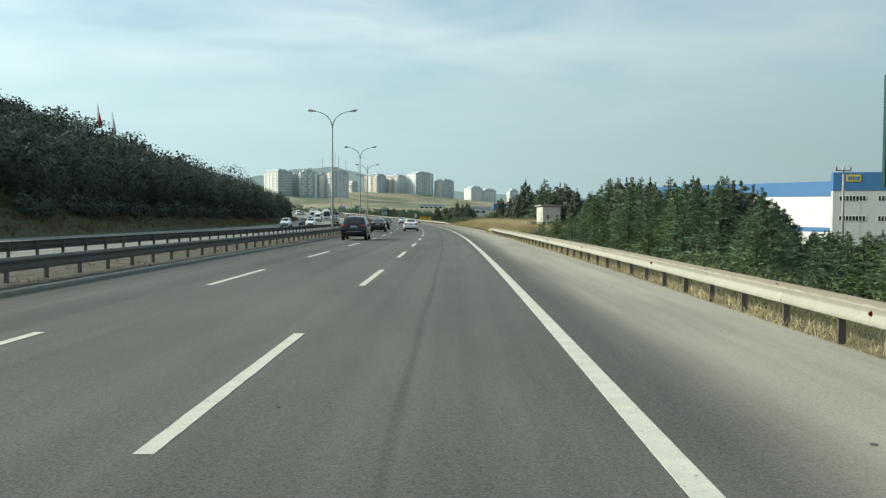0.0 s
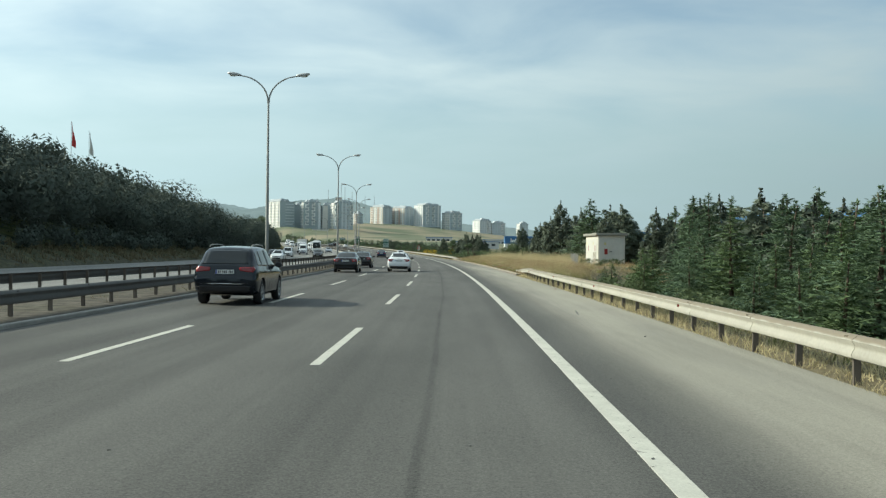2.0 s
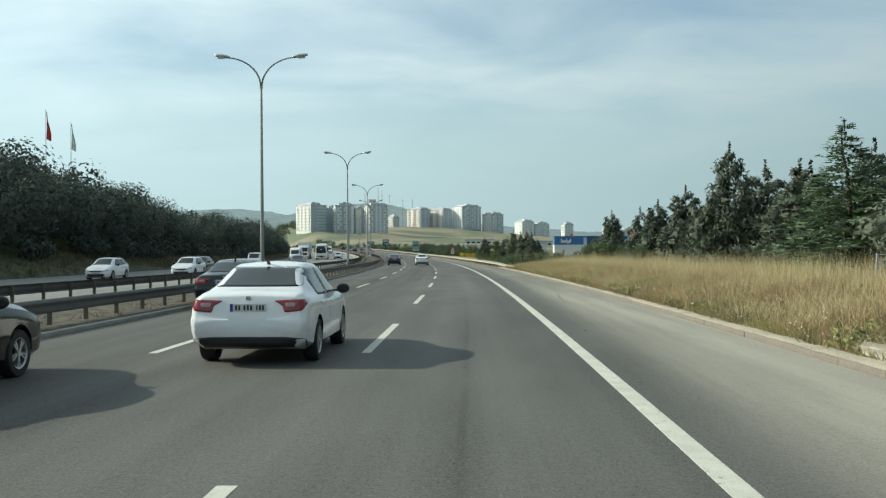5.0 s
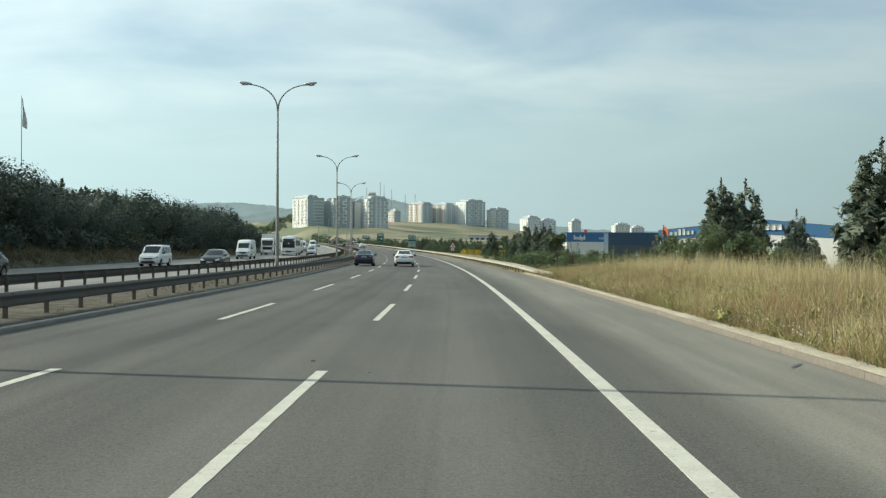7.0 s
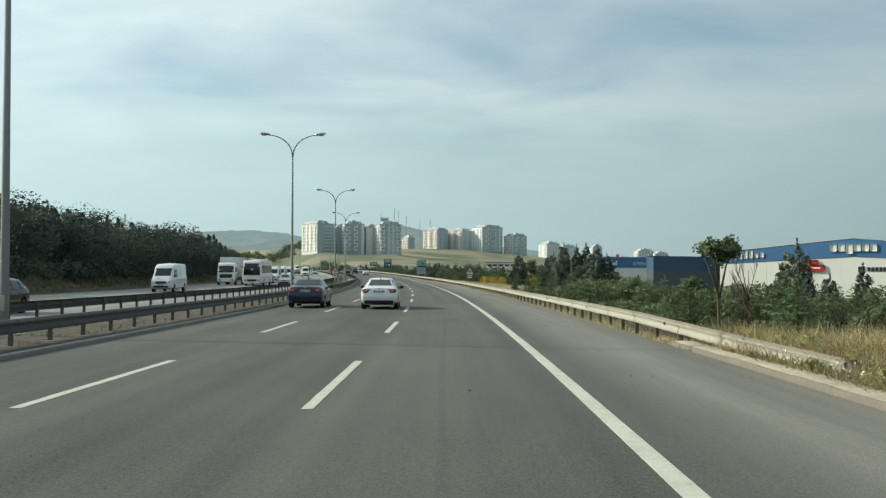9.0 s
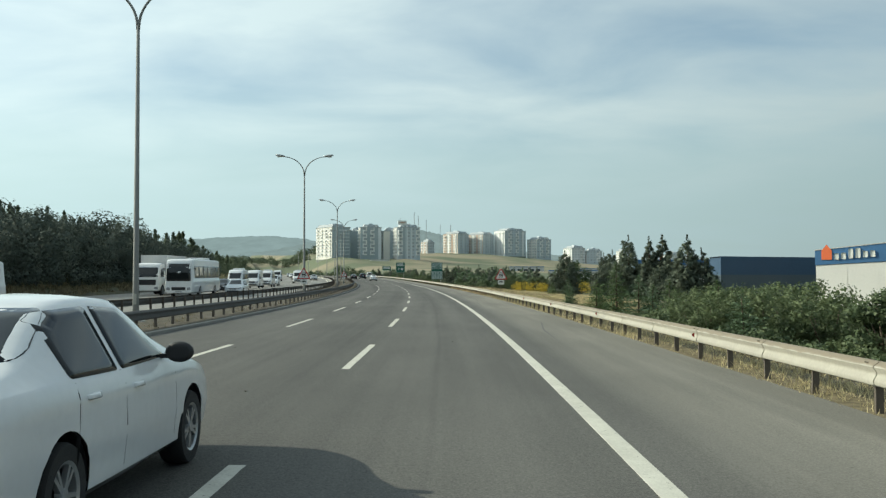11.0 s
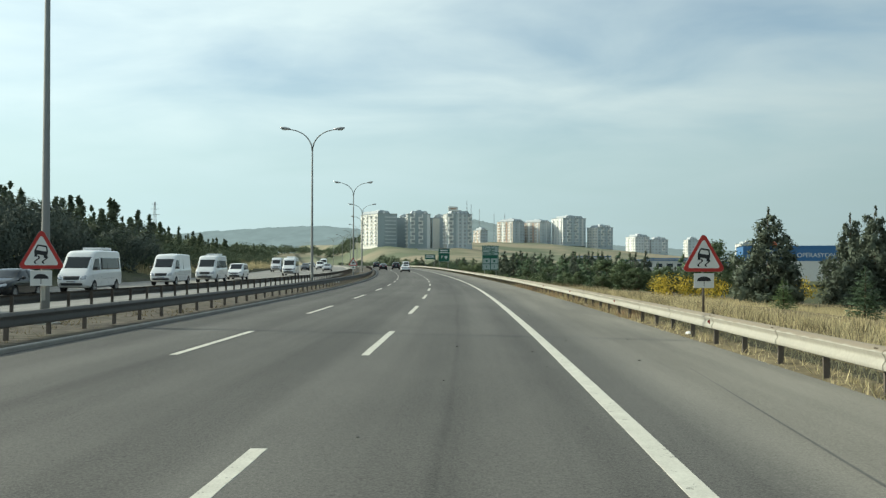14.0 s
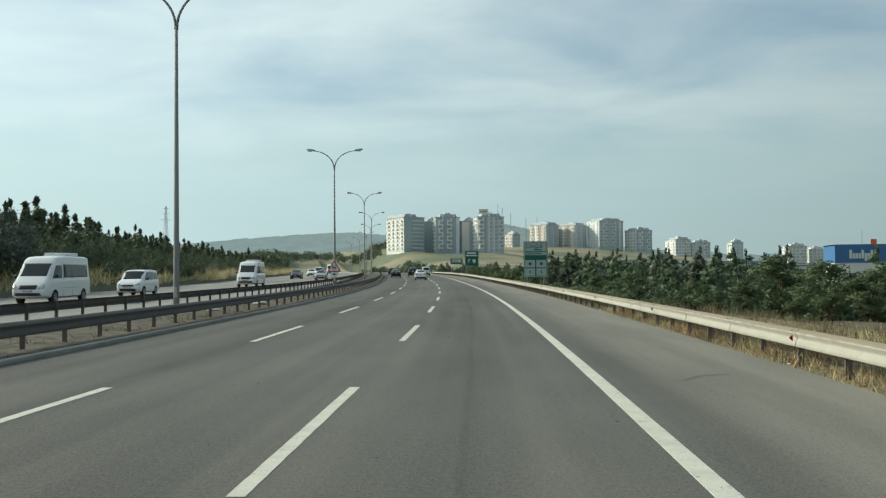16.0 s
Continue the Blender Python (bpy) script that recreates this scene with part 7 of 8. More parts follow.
def onto(tree, poly, side, off=0.006, r=0.04, rows=5):
    """A panel of the given outline laid on the shell: seen from rear or front (x, z) or from a flank (y, z)."""
    pts = rounded(poly, r)
    cx = sum(p[0] for p in pts) / len(pts)
    cz = sum(p[1] for p in pts) / len(pts)
    bm = bmesh.new()

    def drop(u, z, o):
        if side == "rear":
            org, d = Vector((u, -3, z)), Vector((0, 1, 0))
        elif side == "front":
            org, d = Vector((u, 20, z)), Vector((0, -1, 0))
        else:
            sg = 1 if side == "right" else -1
            org, d = Vector((sg * 4, u, z)), Vector((-sg, 0, 0))
        hit_, nrm, _, _ = tree.ray_cast(org, d)
        if hit_ is None:
            hit_, nrm, _, _ = tree.find_nearest(Vector((u, 0.1, z)) if side in ("rear", "front") else Vector((4 if side == "right" else -4, u, z)))
        if nrm.dot(d) > 0:
            nrm = -nrm
        nrm = (nrm - d * 1.2).normalized()
        return bm.verts.new(hit_ + nrm * o)
    rings = [[drop(*p, -0.02) for p in pts]]
    for j in range(rows):
        f = 1 - j / rows
        rings.append([drop(cx + (p[0] - cx) * f, cz + (p[1] - cz) * f, off * (0.5 if j == 0 else 1.0)) for p in pts])
    n = len(pts)
    for a, c in zip(rings, rings[1:]):
        for k in range(n):
            bm.faces.new((a[k], a[(k + 1) % n], c[(k + 1) % n], c[k]))
    bm.faces.new(rings[-1])
    return bm


def wheel(parent, x, y, r, w, sgn):
    t = bmesh.new()
    n = 32
    prof = [(0.66, -w / 2), (0.95, -w / 2), (1.0, -w * 0.36), (1.0, w * 0.36), (0.95, w / 2), (0.66, w / 2)]
    rings = [[t.verts.new((o, r * q_ * math.cos(2 * math.pi * k / n), r * q_ * math.sin(2 * math.pi * k / n))) for k in range(n)] for q_, o in prof]
    for a, c in zip(rings, rings[1:]):
        for k in range(n):
            t.faces.new((a[k], a[(k + 1) % n], c[(k + 1) % n], c[k]))
    wh = part("wheel", t, TYRE, parent, "black tyre on an alloy rim", smooth=True)
    wh.data.set_sharp_from_angle(angle=radians(50))
    wh.matrix_basis = pose(x, y, r)
    m = bmesh.new()
    bmesh.ops.create_cone(m, cap_ends=True, segments=24, radius1=r * 0.64, radius2=r * 0.64, depth=w * 0.3, matrix=pose(0, 0, 0, 0, 90, 0))
    part("brake_disc", m, TRIM, wh)
    m = bmesh.new()
    for k in range(10):
        a = 36 * k + (9 if k % 2 else -9)
        bmesh.ops.create_cube(m, size=1, matrix=pose(sgn * w * 0.36, 0, 0, a, 0, 0) @ Matrix.Translation((0, r * 0.36, 0)) @ Matrix.Diagonal((0.035, r * 0.6, r * 0.085, 1)))
    bmesh.ops.create_cone(m, cap_ends=True, segments=14, radius1=r * 0.16, radius2=r * 0.14, depth=0.05, matrix=pose(sgn * w * 0.37, 0, 0, 0, 90, 0))
    rr = [[m.verts.new((sgn * w * o, r * q_ * math.cos(2 * math.pi * k / n), r * q_ * math.sin(2 * math.pi * k / n))) for k in range(n)] for q_, o in ((0.58, 0.1), (0.59, 0.44), (0.66, 0.50), (0.68, 0.46))]
    for a, c in zip(rr, rr[1:]):
        for k in range(n):
            m.faces.new((a[k], a[(k + 1) % n], c[(k + 1) % n], c[k]))
    part("rim", m, RIM, wh, "silver twin-spoke alloy rim")
    return wh


def mirrored(poly):
    return [(-x, z) for x, z in reversed(poly)]


def vehicle(name, label, category, paint, stations, axles, r, rear=None, front=None, flank=(), tail=None, clear=None, head=None, grille=(), bumper=None, plate=(0.85, 0.50), lean=0.25, crease=0.72, mirror=None, seams=(), handles=(), rails=None, strip=None, plates=True):
    st = np.array(stations)
    L, W = st[-1, 0], st[:, 3].max()
    v = empty(name, Matrix(), label, category, "traffic on the motorway")
    bm = hull(stations)
    warp_tail(bm, lean, crease)
    bmesh.ops.recalc_face_normals(bm, faces=bm.faces)
    tree = BVHTree.FromBMesh(bm)
    R = r + 0.055
    cut_arches(bm, [(y, r + 0.01) for y in axles], R, W)
    part("body", bm, paint, v, smooth=True).data.set_sharp_from_angle(angle=radians(38))
    if rear:
        part("rear_window", onto(tree, rear, "rear", r=0.07), GLASS, v, "dark tinted glass", smooth=True)
    part("windscreen", onto(tree, front, "front", r=0.06), GLASS, v, "dark reflecting glass", smooth=True)
    for poly in flank:
        for side in ("left", "right"):
            part("side_window", onto(tree, poly, side, r=0.04), GLASS, v, smooth=True)
    for ya, za, yb, zb_ in seams:
        for side in ("left", "right"):
            d = Vector((yb - ya, zb_ - za)).normalized() * 0.006
            part("door_gap", onto(tree, [(ya - d.y, za + d.x), (ya + d.y, za - d.x), (yb + d.y, zb_ - d.x), (yb - d.y, zb_ + d.x)], side, 0.002, 0.002, 1), SEAM, v)
    for y, z in handles:
        for side, sg in (("left", -1), ("right", 1)):
            part("door_handle", onto(tree, [(y, z - 0.018), (y + 0.2, z - 0.022), (y + 0.2, z + 0.018), (y, z + 0.014)], side, 0.028, 0.012, 2), paint, v, smooth=True)
    for y in axles:
        for sg in (-1, 1):
            bm = bmesh.new()
            n = 28
            rg = [[bm.verts.new((sg * x, y + R * 1.012 * math.cos(2 * math.pi * k / n), r + 0.01 + R * 1.012 * math.sin(2 * math.pi * k / n))) for k in range(n)] for x in (W * 0.955, W * 0.4)]
            for k in range(n // 2 + 1):
                bm.faces.new((rg[0][k], rg[0][(k + 1) % n], rg[1][(k + 1) % n], rg[1][k]))
            bm.faces.new(rg[1][:n // 2 + 2])
            part("wheel_well", bm, TRIM, v)
            wheel(v, sg * (W - 0.125), y, r, 0.21, sg)
    if bumper:
        part("rear_bumper", onto(tree, bumper, "rear", 0.02, 0.05), TRIM, v, smooth=True)
    for poly in grille:
        part("grille", onto(tree, poly, "front", 0.012, 0.04), TRIM, v, smooth=True)
    for f in (list, mirrored):
        if tail:
            part("tail_lamp", onto(tree, f(tail), "rear", 0.014, 0.035), TAIL, v, "red tail lamp", smooth=True)
        if clear:
            part("tail_lamp_inset", onto(tree, f(clear), "rear", 0.019, 0.02), TAIL_CLEAR, v, smooth=True)
        if head:
            part("head_lamp", onto(tree, f(head), "front", 0.012, 0.05), HEAD, v, "clear head lamp", smooth=True)
    if mirror:
        y, z = mirror
        for sg in (-1, 1):
            bm = bmesh.new()
            bmesh.ops.create_uvsphere(bm, u_segments=14, v_segments=8, radius=1, matrix=Matrix.Translation((sg * (W + 0.075), y, z)) @ Matrix.Diagonal((0.115, 0.085, 0.085, 1)))
            for q_ in bm.verts:
                q_.co.y = max(q_.co.y, y - 0.045)
            box(bm, *sorted((sg * (W - 0.08), sg * (W + 0.02))), y - 0.03, y + 0.04, z - 0.05, z - 0.015)
            part("mirror", bm, TRIM, v, "black door mirror", smooth=True).data.set_sharp_from_angle(angle=radians(45))
    for yy, z, sg in ((0, plate[0], -1), (L, plate[1], 1)):
        if not plates:
            continue
        hit_, nrm, _, _ = tree.ray_cast(Vector((0, yy + sg * 3, z)), Vector((0, -sg, 0)))
        y = hit_.y + sg * 0.012 if hit_ else yy
        pl = part("number_plate", boxes((-0.26, 0.26, y - 0.012, y + 0.012, z - 0.058, z + 0.058), bevel=0.004), PLATE, v, "white number plate with dark bars")
        part("plate_bar", boxes(*[(x, x + wd, y + sg * 0.014 - 0.002, y + sg * 0.014 + 0.002, z - 0.036, z + 0.036) for x, wd in ((-0.18, 0.026), (-0.135, 0.026), (-0.06, 0.028), (-0.012, 0.028), (0.036, 0.028), (0.12, 0.02), (0.16, 0.028), (0.205, 0.028))]), BLACK, pl)
        part("plate_band", boxes((-0.255, -0.215, y + sg * 0.014 - 0.002, y + sg * 0.014 + 0.002, z - 0.055, z + 0.055)), PLATE_BLUE, pl)
    if rails:
        y0, y1, x, z = rails
        for sg in (-1, 1):
            bm = bmesh.new()
            tube(bm, [(sg * x, y0, z - 0.03), (sg * x, y0 + 0.12, z + 0.02), (sg * x, (y0 + y1) / 2, z + 0.045), (sg * x, y1 - 0.12, z + 0.02), (sg * x, y1, z - 0.03)], [0.014] * 5, 6)
            part("roof_rail", bm, TRIM if paint.name.startswith("white") else STEEL, v, smooth=True)
    if strip:
        part("trim_strip", onto(tree, [(-W * 0.9, strip), (W * 0.9, strip), (W * 0.9, strip + 0.025), (-W * 0.9, strip + 0.025)], "rear", 0.012, 0.006, 2), CHROME, v, "bright chrome strip")
    return v


def sedan(paint, label):
    st = [(0.0, 0.34, 0.93, 0.76, 1.00, 0.66), (0.06, 0.29, 0.95, 0.835, 1.045, 0.69), (0.2, 0.25, 0.965, 0.87, 1.07, 0.70), (0.52, 0.20, 0.97, 0.885, 1.095, 0.70), (0.62, 0.19, 0.965, 0.885, 1.12, 0.69), (1.32, 0.17, 0.95, 0.895, 1.43, 0.575), (1.7, 0.17, 0.94, 0.90, 1.48, 0.575),
          (2.25, 0.17, 0.93, 0.90, 1.49, 0.58), (2.55, 0.17, 0.93, 0.90, 1.455, 0.59), (3.38, 0.17, 0.92, 0.895, 1.03, 0.70), (3.9, 0.18, 0.85, 0.88, 0.955, 0.70), (4.28, 0.2, 0.74, 0.84, 0.85, 0.64), (4.45, 0.24, 0.66, 0.75, 0.74, 0.56), (4.53, 0.30, 0.58, 0.62, 0.64, 0.45)]
    v = vehicle("sedan_car", label, "car", paint, st, (0.92, 3.56), 0.315,
                rear=[(-0.67, 1.125), (0.67, 1.125), (0.53, 1.415), (-0.53, 1.415)], front=[(-0.70, 1.05), (0.70, 1.05), (0.55, 1.44), (-0.55, 1.44)],
                flank=([(1.09, 0.985), (1.86, 0.97), (1.86, 1.415), (1.30, 1.395), (1.13, 1.33)], [(1.93, 0.97), (3.02, 0.98), (2.42, 1.38), (1.93, 1.415)]),
                tail=[(0.36, 0.945), (0.80, 0.965), (0.835, 0.90), (0.78, 0.80), (0.52, 0.775), (0.50, 0.87)], clear=[(0.52, 0.915), (0.70, 0.915), (0.68, 0.85), (0.54, 0.85)],
                head=[(0.42, 0.70), (0.74, 0.76), (0.80, 0.70), (0.76, 0.62), (0.48, 0.60)], grille=([(-0.4, 0.56), (0.4, 0.56), (0.44, 0.70), (-0.44, 0.70)], [(-0.6, 0.26), (0.6, 0.26), (0.55, 0.42), (-0.55, 0.42)]),
                bumper=[(-0.80, 0.27), (0.80, 0.27), (0.83, 0.40), (0.55, 0.43), (-0.55, 0.43), (-0.83, 0.40)], plate=(0.845, 0.48), mirror=(2.86, 1.02), lean=0.28, crease=0.68,
                seams=((1.08, 0.46, 1.12, 0.96), (1.90, 0.22, 1.90, 0.97), (3.06, 0.24, 3.06, 0.94), (1.30, 0.24, 1.86, 0.23)), handles=((1.22, 0.86), (2.05, 0.845)))
    bm = bmesh.new()
    tube(bm, [(0, 1.42, 1.46), (0, 1.36, 1.50), (0, 1.28, 1.535)], [0.03, 0.02, 0.006], 6)
    part("aerial", bm, TRIM, v)
    part("badge", boxes((-0.035, 0.035, 0.05, 0.075, 0.955, 1.01), bevel=0.01), CHROME, v)
    return v


def suv(paint, label):
    st = [(0.0, 0.42, 1.00, 0.80, 1.12, 0.70), (0.06, 0.36, 1.03, 0.875, 1.17, 0.72), (0.16, 0.32, 1.05, 0.905, 1.27, 0.715), (0.46, 0.27, 1.06, 0.92, 1.58, 0.66), (0.62, 0.25, 1.06, 0.92, 1.64, 0.655), (1.3, 0.24, 1.05, 0.925, 1.68, 0.66), (2.2, 0.24, 1.04, 0.925, 1.68, 0.665), (2.5, 0.24, 1.04, 0.925, 1.64, 0.67),
          (3.3, 0.24, 1.03, 0.92, 1.14, 0.76), (3.9, 0.25, 0.97, 0.90, 1.06, 0.76), (4.25, 0.28, 0.86, 0.86, 0.95, 0.70), (4.42, 0.33, 0.76, 0.77, 0.83, 0.60), (4.49, 0.38, 0.66, 0.64, 0.70, 0.5)]
    return vehicle("suv_car", label, "car", paint, st, (0.88, 3.56), 0.36,
                   rear=[(-0.69, 1.17), (0.69, 1.17), (0.60, 1.57), (-0.60, 1.57)], front=[(-0.74, 1.17), (0.74, 1.17), (0.62, 1.62), (-0.62, 1.62)],
                   flank=([(0.42, 1.13), (0.92, 1.11), (0.92, 1.54), (0.60, 1.50)], [(0.98, 1.11), (1.80, 1.09), (1.80, 1.60), (0.98, 1.56)], [(1.87, 1.09), (2.98, 1.10), (2.40, 1.55), (1.87, 1.60)]),
                   tail=[(0.40, 1.08), (0.82, 1.10), (0.86, 1.02), (0.80, 0.94), (0.42, 0.98)], clear=None,
                   head=[(0.44, 0.84), (0.74, 0.90), (0.80, 0.84), (0.76, 0.75), (0.48, 0.74)], grille=([(-0.44, 0.70), (0.44, 0.70), (0.46, 0.86), (-0.46, 0.86)], [(-0.6, 0.36), (0.6, 0.36), (0.55, 0.52), (-0.55, 0.52)]),
                   bumper=[(-0.82, 0.36), (0.82, 0.36), (0.87, 0.52), (0.6, 0.56), (-0.6, 0.56), (-0.87, 0.52)], plate=(0.95, 0.6), mirror=(2.86, 1.12), lean=0.12, crease=0.78,
                   seams=((0.95, 0.5, 0.97, 1.08), (1.84, 0.3, 1.84, 1.09), (3.02, 0.32, 3.02, 1.04)), handles=((1.12, 0.96), (1.98, 0.95)), rails=(0.7, 2.4, 0.60, 1.69), strip=0.60)


def hatch(paint, label):
    st = [(0.0, 0.36, 0.93, 0.76, 1.02, 0.68), (0.06, 0.31, 0.96, 0.83, 1.07, 0.69), (0.18, 0.27, 0.97, 0.865, 1.17, 0.68), (0.5, 0.2, 0.97, 0.885, 1.42, 0.60), (0.75, 0.18, 0.96, 0.89, 1.47, 0.585), (1.4, 0.17, 0.95, 0.895, 1.505, 0.59), (2.0, 0.17, 0.94, 0.895, 1.50, 0.595), (2.3, 0.17, 0.94, 0.895, 1.46, 0.6),
          (3.15, 0.17, 0.93, 0.885, 1.03, 0.7), (3.65, 0.19, 0.86, 0.87, 0.95, 0.70), (4.0, 0.22, 0.74, 0.82, 0.83, 0.62), (4.18, 0.26, 0.66, 0.72, 0.72, 0.54), (4.25, 0.32, 0.58, 0.6, 0.62, 0.45)]
    return vehicle("hatchback_car", label, "car", paint, st, (0.76, 3.34), 0.315,
                   rear=[(-0.64, 1.08), (0.64, 1.08), (0.54, 1.40), (-0.54, 1.40)], front=[(-0.70, 1.05), (0.70, 1.05), (0.56, 1.45), (-0.56, 1.45)],
                   flank=([(0.45, 1.04), (0.84, 1.02), (0.84, 1.38), (0.64, 1.33)], [(0.90, 1.01), (1.62, 0.99), (1.62, 1.43), (0.90, 1.40)], [(1.69, 0.99), (2.80, 0.99), (2.20, 1.39), (1.69, 1.43)]),
                   tail=[(0.50, 1.0), (0.76, 1.03), (0.82, 0.96), (0.78, 0.82), (0.52, 0.86)],
                   head=[(0.40, 0.68), (0.72, 0.78), (0.79, 0.72), (0.75, 0.63), (0.46, 0.59)], grille=([(-0.38, 0.58), (0.38, 0.58), (0.42, 0.68), (-0.42, 0.68)], [(-0.6, 0.28), (0.6, 0.28), (0.55, 0.46), (-0.55, 0.46)]),
                   bumper=[(-0.80, 0.30), (0.80, 0.30), (0.83, 0.43), (-0.83, 0.43)], plate=(0.86, 0.50), mirror=(2.66, 1.03), lean=0.2, crease=0.68,
                   seams=((0.87, 0.46, 0.88, 0.98), (1.66, 0.22, 1.66, 0.99), (2.84, 0.24, 2.84, 0.95)), handles=((1.02, 0.87), (1.8, 0.855)))


def small_van(paint, label):
    st = [(0.0, 0.38, 1.05, 0.84, 1.70, 0.68), (0.05, 0.32, 1.08, 0.885, 1.78, 0.72), (0.3, 0.26, 1.09, 0.90, 1.82, 0.74), (1.4, 0.22, 1.08, 0.905, 1.84, 0.75), (2.4, 0.22, 1.06, 0.905, 1.83, 0.75), (2.7, 0.22, 1.05, 0.90, 1.78, 0.74),
          (3.5, 0.22, 1.04, 0.89, 1.16, 0.75), (3.95, 0.25, 0.96, 0.87, 1.05, 0.74), (4.2, 0.28, 0.84, 0.82, 0.93, 0.68), (4.33, 0.33, 0.74, 0.73, 0.80, 0.58), (4.38, 0.38, 0.64, 0.62, 0.68, 0.48)]
    return vehicle("small_van", label, "van", paint, st, (0.82, 3.48), 0.32,
                   rear=[(-0.66, 1.16), (0.66, 1.16), (0.60, 1.64), (-0.60, 1.64)], front=[(-0.74, 1.18), (0.74, 1.18), (0.66, 1.75), (-0.66, 1.75)],
                   flank=([(0.25, 1.16), (1.10, 1.14), (1.10, 1.66), (0.25, 1.64)], [(1.18, 1.14), (2.0, 1.12), (2.0, 1.68), (1.18, 1.67)], [(2.08, 1.12), (3.15, 1.12), (2.62, 1.66), (2.08, 1.68)]),
                   tail=[(0.70, 1.28), (0.80, 1.26), (0.84, 1.05), (0.80, 0.84), (0.70, 0.88)],
                   head=[(0.46, 0.80), (0.72, 0.92), (0.80, 0.88), (0.77, 0.74), (0.5, 0.70)], grille=([(-0.4, 0.66), (0.4, 0.66), (0.44, 0.78), (-0.44, 0.78)], [(-0.6, 0.34), (0.6, 0.34), (0.55, 0.52), (-0.55, 0.52)]),
                   bumper=[(-0.82, 0.34), (0.82, 0.34), (0.86, 0.50), (-0.86, 0.50)], plate=(0.80, 0.57), mirror=(3.0, 1.18), lean=0.05, crease=0.7,
                   seams=((1.14, 0.3, 1.14, 1.12), (2.04, 0.3, 2.04, 1.12), (3.2, 0.3, 3.2, 1.06)), handles=((1.25, 1.0), (2.18, 0.98)), rails=(0.4, 2.5, 0.66, 1.84))


def big_van(paint, label, windows):
    st = [(0.0, 0.46, 1.35, 0.94, 2.50, 0.78), (0.05, 0.40, 1.38, 0.985, 2.57, 0.82), (0.4, 0.34, 1.4, 1.0, 2.60, 0.84), (3.0, 0.30, 1.38, 1.0, 2.62, 0.85), (4.1, 0.30, 1.35, 1.0, 2.56, 0.84), (4.4, 0.30, 1.33, 0.995, 2.44, 0.82), (5.2, 0.30, 1.28, 0.98, 1.52, 0.84),
          (5.55, 0.34, 1.14, 0.95, 1.26, 0.80), (5.78, 0.38, 0.98, 0.89, 1.08, 0.74), (5.88, 0.44, 0.86, 0.80, 0.92, 0.66), (5.92, 0.5, 0.76, 0.7, 0.80, 0.56)]
    front_side = [(3.85, 1.38), (4.98, 1.36), (4.45, 2.06), (3.85, 2.10)]
    flank = [front_side] + ([[(0.35, 1.42), (3.62, 1.40), (3.62, 2.14), (0.35, 2.14)]] if windows else [])
    v = vehicle("minibus" if windows else "panel_van", label, "van", paint, st, (1.0, 4.78), 0.36,
                rear=[(-0.74, 1.42), (0.74, 1.42), (0.68, 2.12), (-0.68, 2.12)], front=[(-0.84, 1.50), (0.84, 1.50), (0.76, 2.18), (-0.76, 2.18)], flank=flank,
                tail=[(0.82, 1.5), (0.90, 1.48), (0.92, 1.2), (0.90, 0.94), (0.82, 0.96)], head=[(0.52, 0.92), (0.74, 1.08), (0.86, 1.06), (0.84, 0.84), (0.56, 0.80)],
                grille=([(-0.46, 0.80), (0.46, 0.80), (0.5, 1.02), (-0.5, 1.02)], [(-0.7, 0.46), (0.7, 0.46), (0.65, 0.62), (-0.65, 0.62)]), bumper=[(-0.92, 0.42), (0.92, 0.42), (0.95, 0.6), (-0.95, 0.6)],
                plate=(0.78, 0.70), mirror=(4.85, 1.5), lean=0.02, crease=0.7, seams=((3.72, 0.4, 3.72, 2.2), (2.55, 0.42, 2.55, 2.2), (5.05, 0.4, 5.05, 1.3), (1.5, 0.86, 4.3, 0.86)), handles=((3.92, 1.2), (2.62, 1.2)))
    if windows:
        part("roof_unit", boxes((-0.6, 0.6, 0.9, 2.6, 2.60, 2.78), bevel=0.06), paint, v, "white rooftop air unit")
    return v


def coach(label):
    st = [(0.0, 0.42, 1.5, 1.18, 3.2, 1.05), (0.06, 0.36, 1.52, 1.245, 3.3, 1.10), (0.5, 0.32, 1.55, 1.27, 3.36, 1.13), (11.3, 0.32, 1.55, 1.27, 3.36, 1.13), (11.7, 0.34, 1.52, 1.25, 3.28, 1.10), (11.95, 0.36, 1.45, 1.20, 2.9, 1.06), (12.05, 0.42, 1.36, 1.14, 2.2, 1.02)]
    v = vehicle("coach", label, "bus", MATS["white_car_paint"], st, (2.6, 9.2), 0.48, rear=[(-0.95, 2.0), (0.95, 2.0), (0.9, 2.9), (-0.9, 2.9)], front=[(-1.05, 1.42), (1.05, 1.42), (1.02, 2.95), (-1.02, 2.95)],
                flank=[[(0.4 + 1.82 * k, 1.65), (2.14 + 1.82 * k, 1.65), (2.14 + 1.82 * k, 2.75), (0.4 + 1.82 * k, 2.75)] for k in range(6)],
                tail=[(0.95, 1.4), (1.1, 1.4), (1.1, 0.9), (0.95, 0.9)], head=[(0.72, 0.86), (1.02, 0.9), (1.04, 0.66), (0.74, 0.62)], grille=([(-0.6, 0.62), (0.6, 0.62), (0.6, 0.9), (-0.6, 0.9)],),
                bumper=[(-1.05, 0.42), (1.05, 0.42), (1.08, 0.64), (-1.08, 0.64)], plate=(0.8, 0.52), mirror=(11.7, 2.5), lean=0.0)
    part("roof_unit", boxes((-0.8, 0.8, 3.0, 5.6, 3.32, 3.55), bevel=0.08), MATS["white_car_paint"], v)
    return v


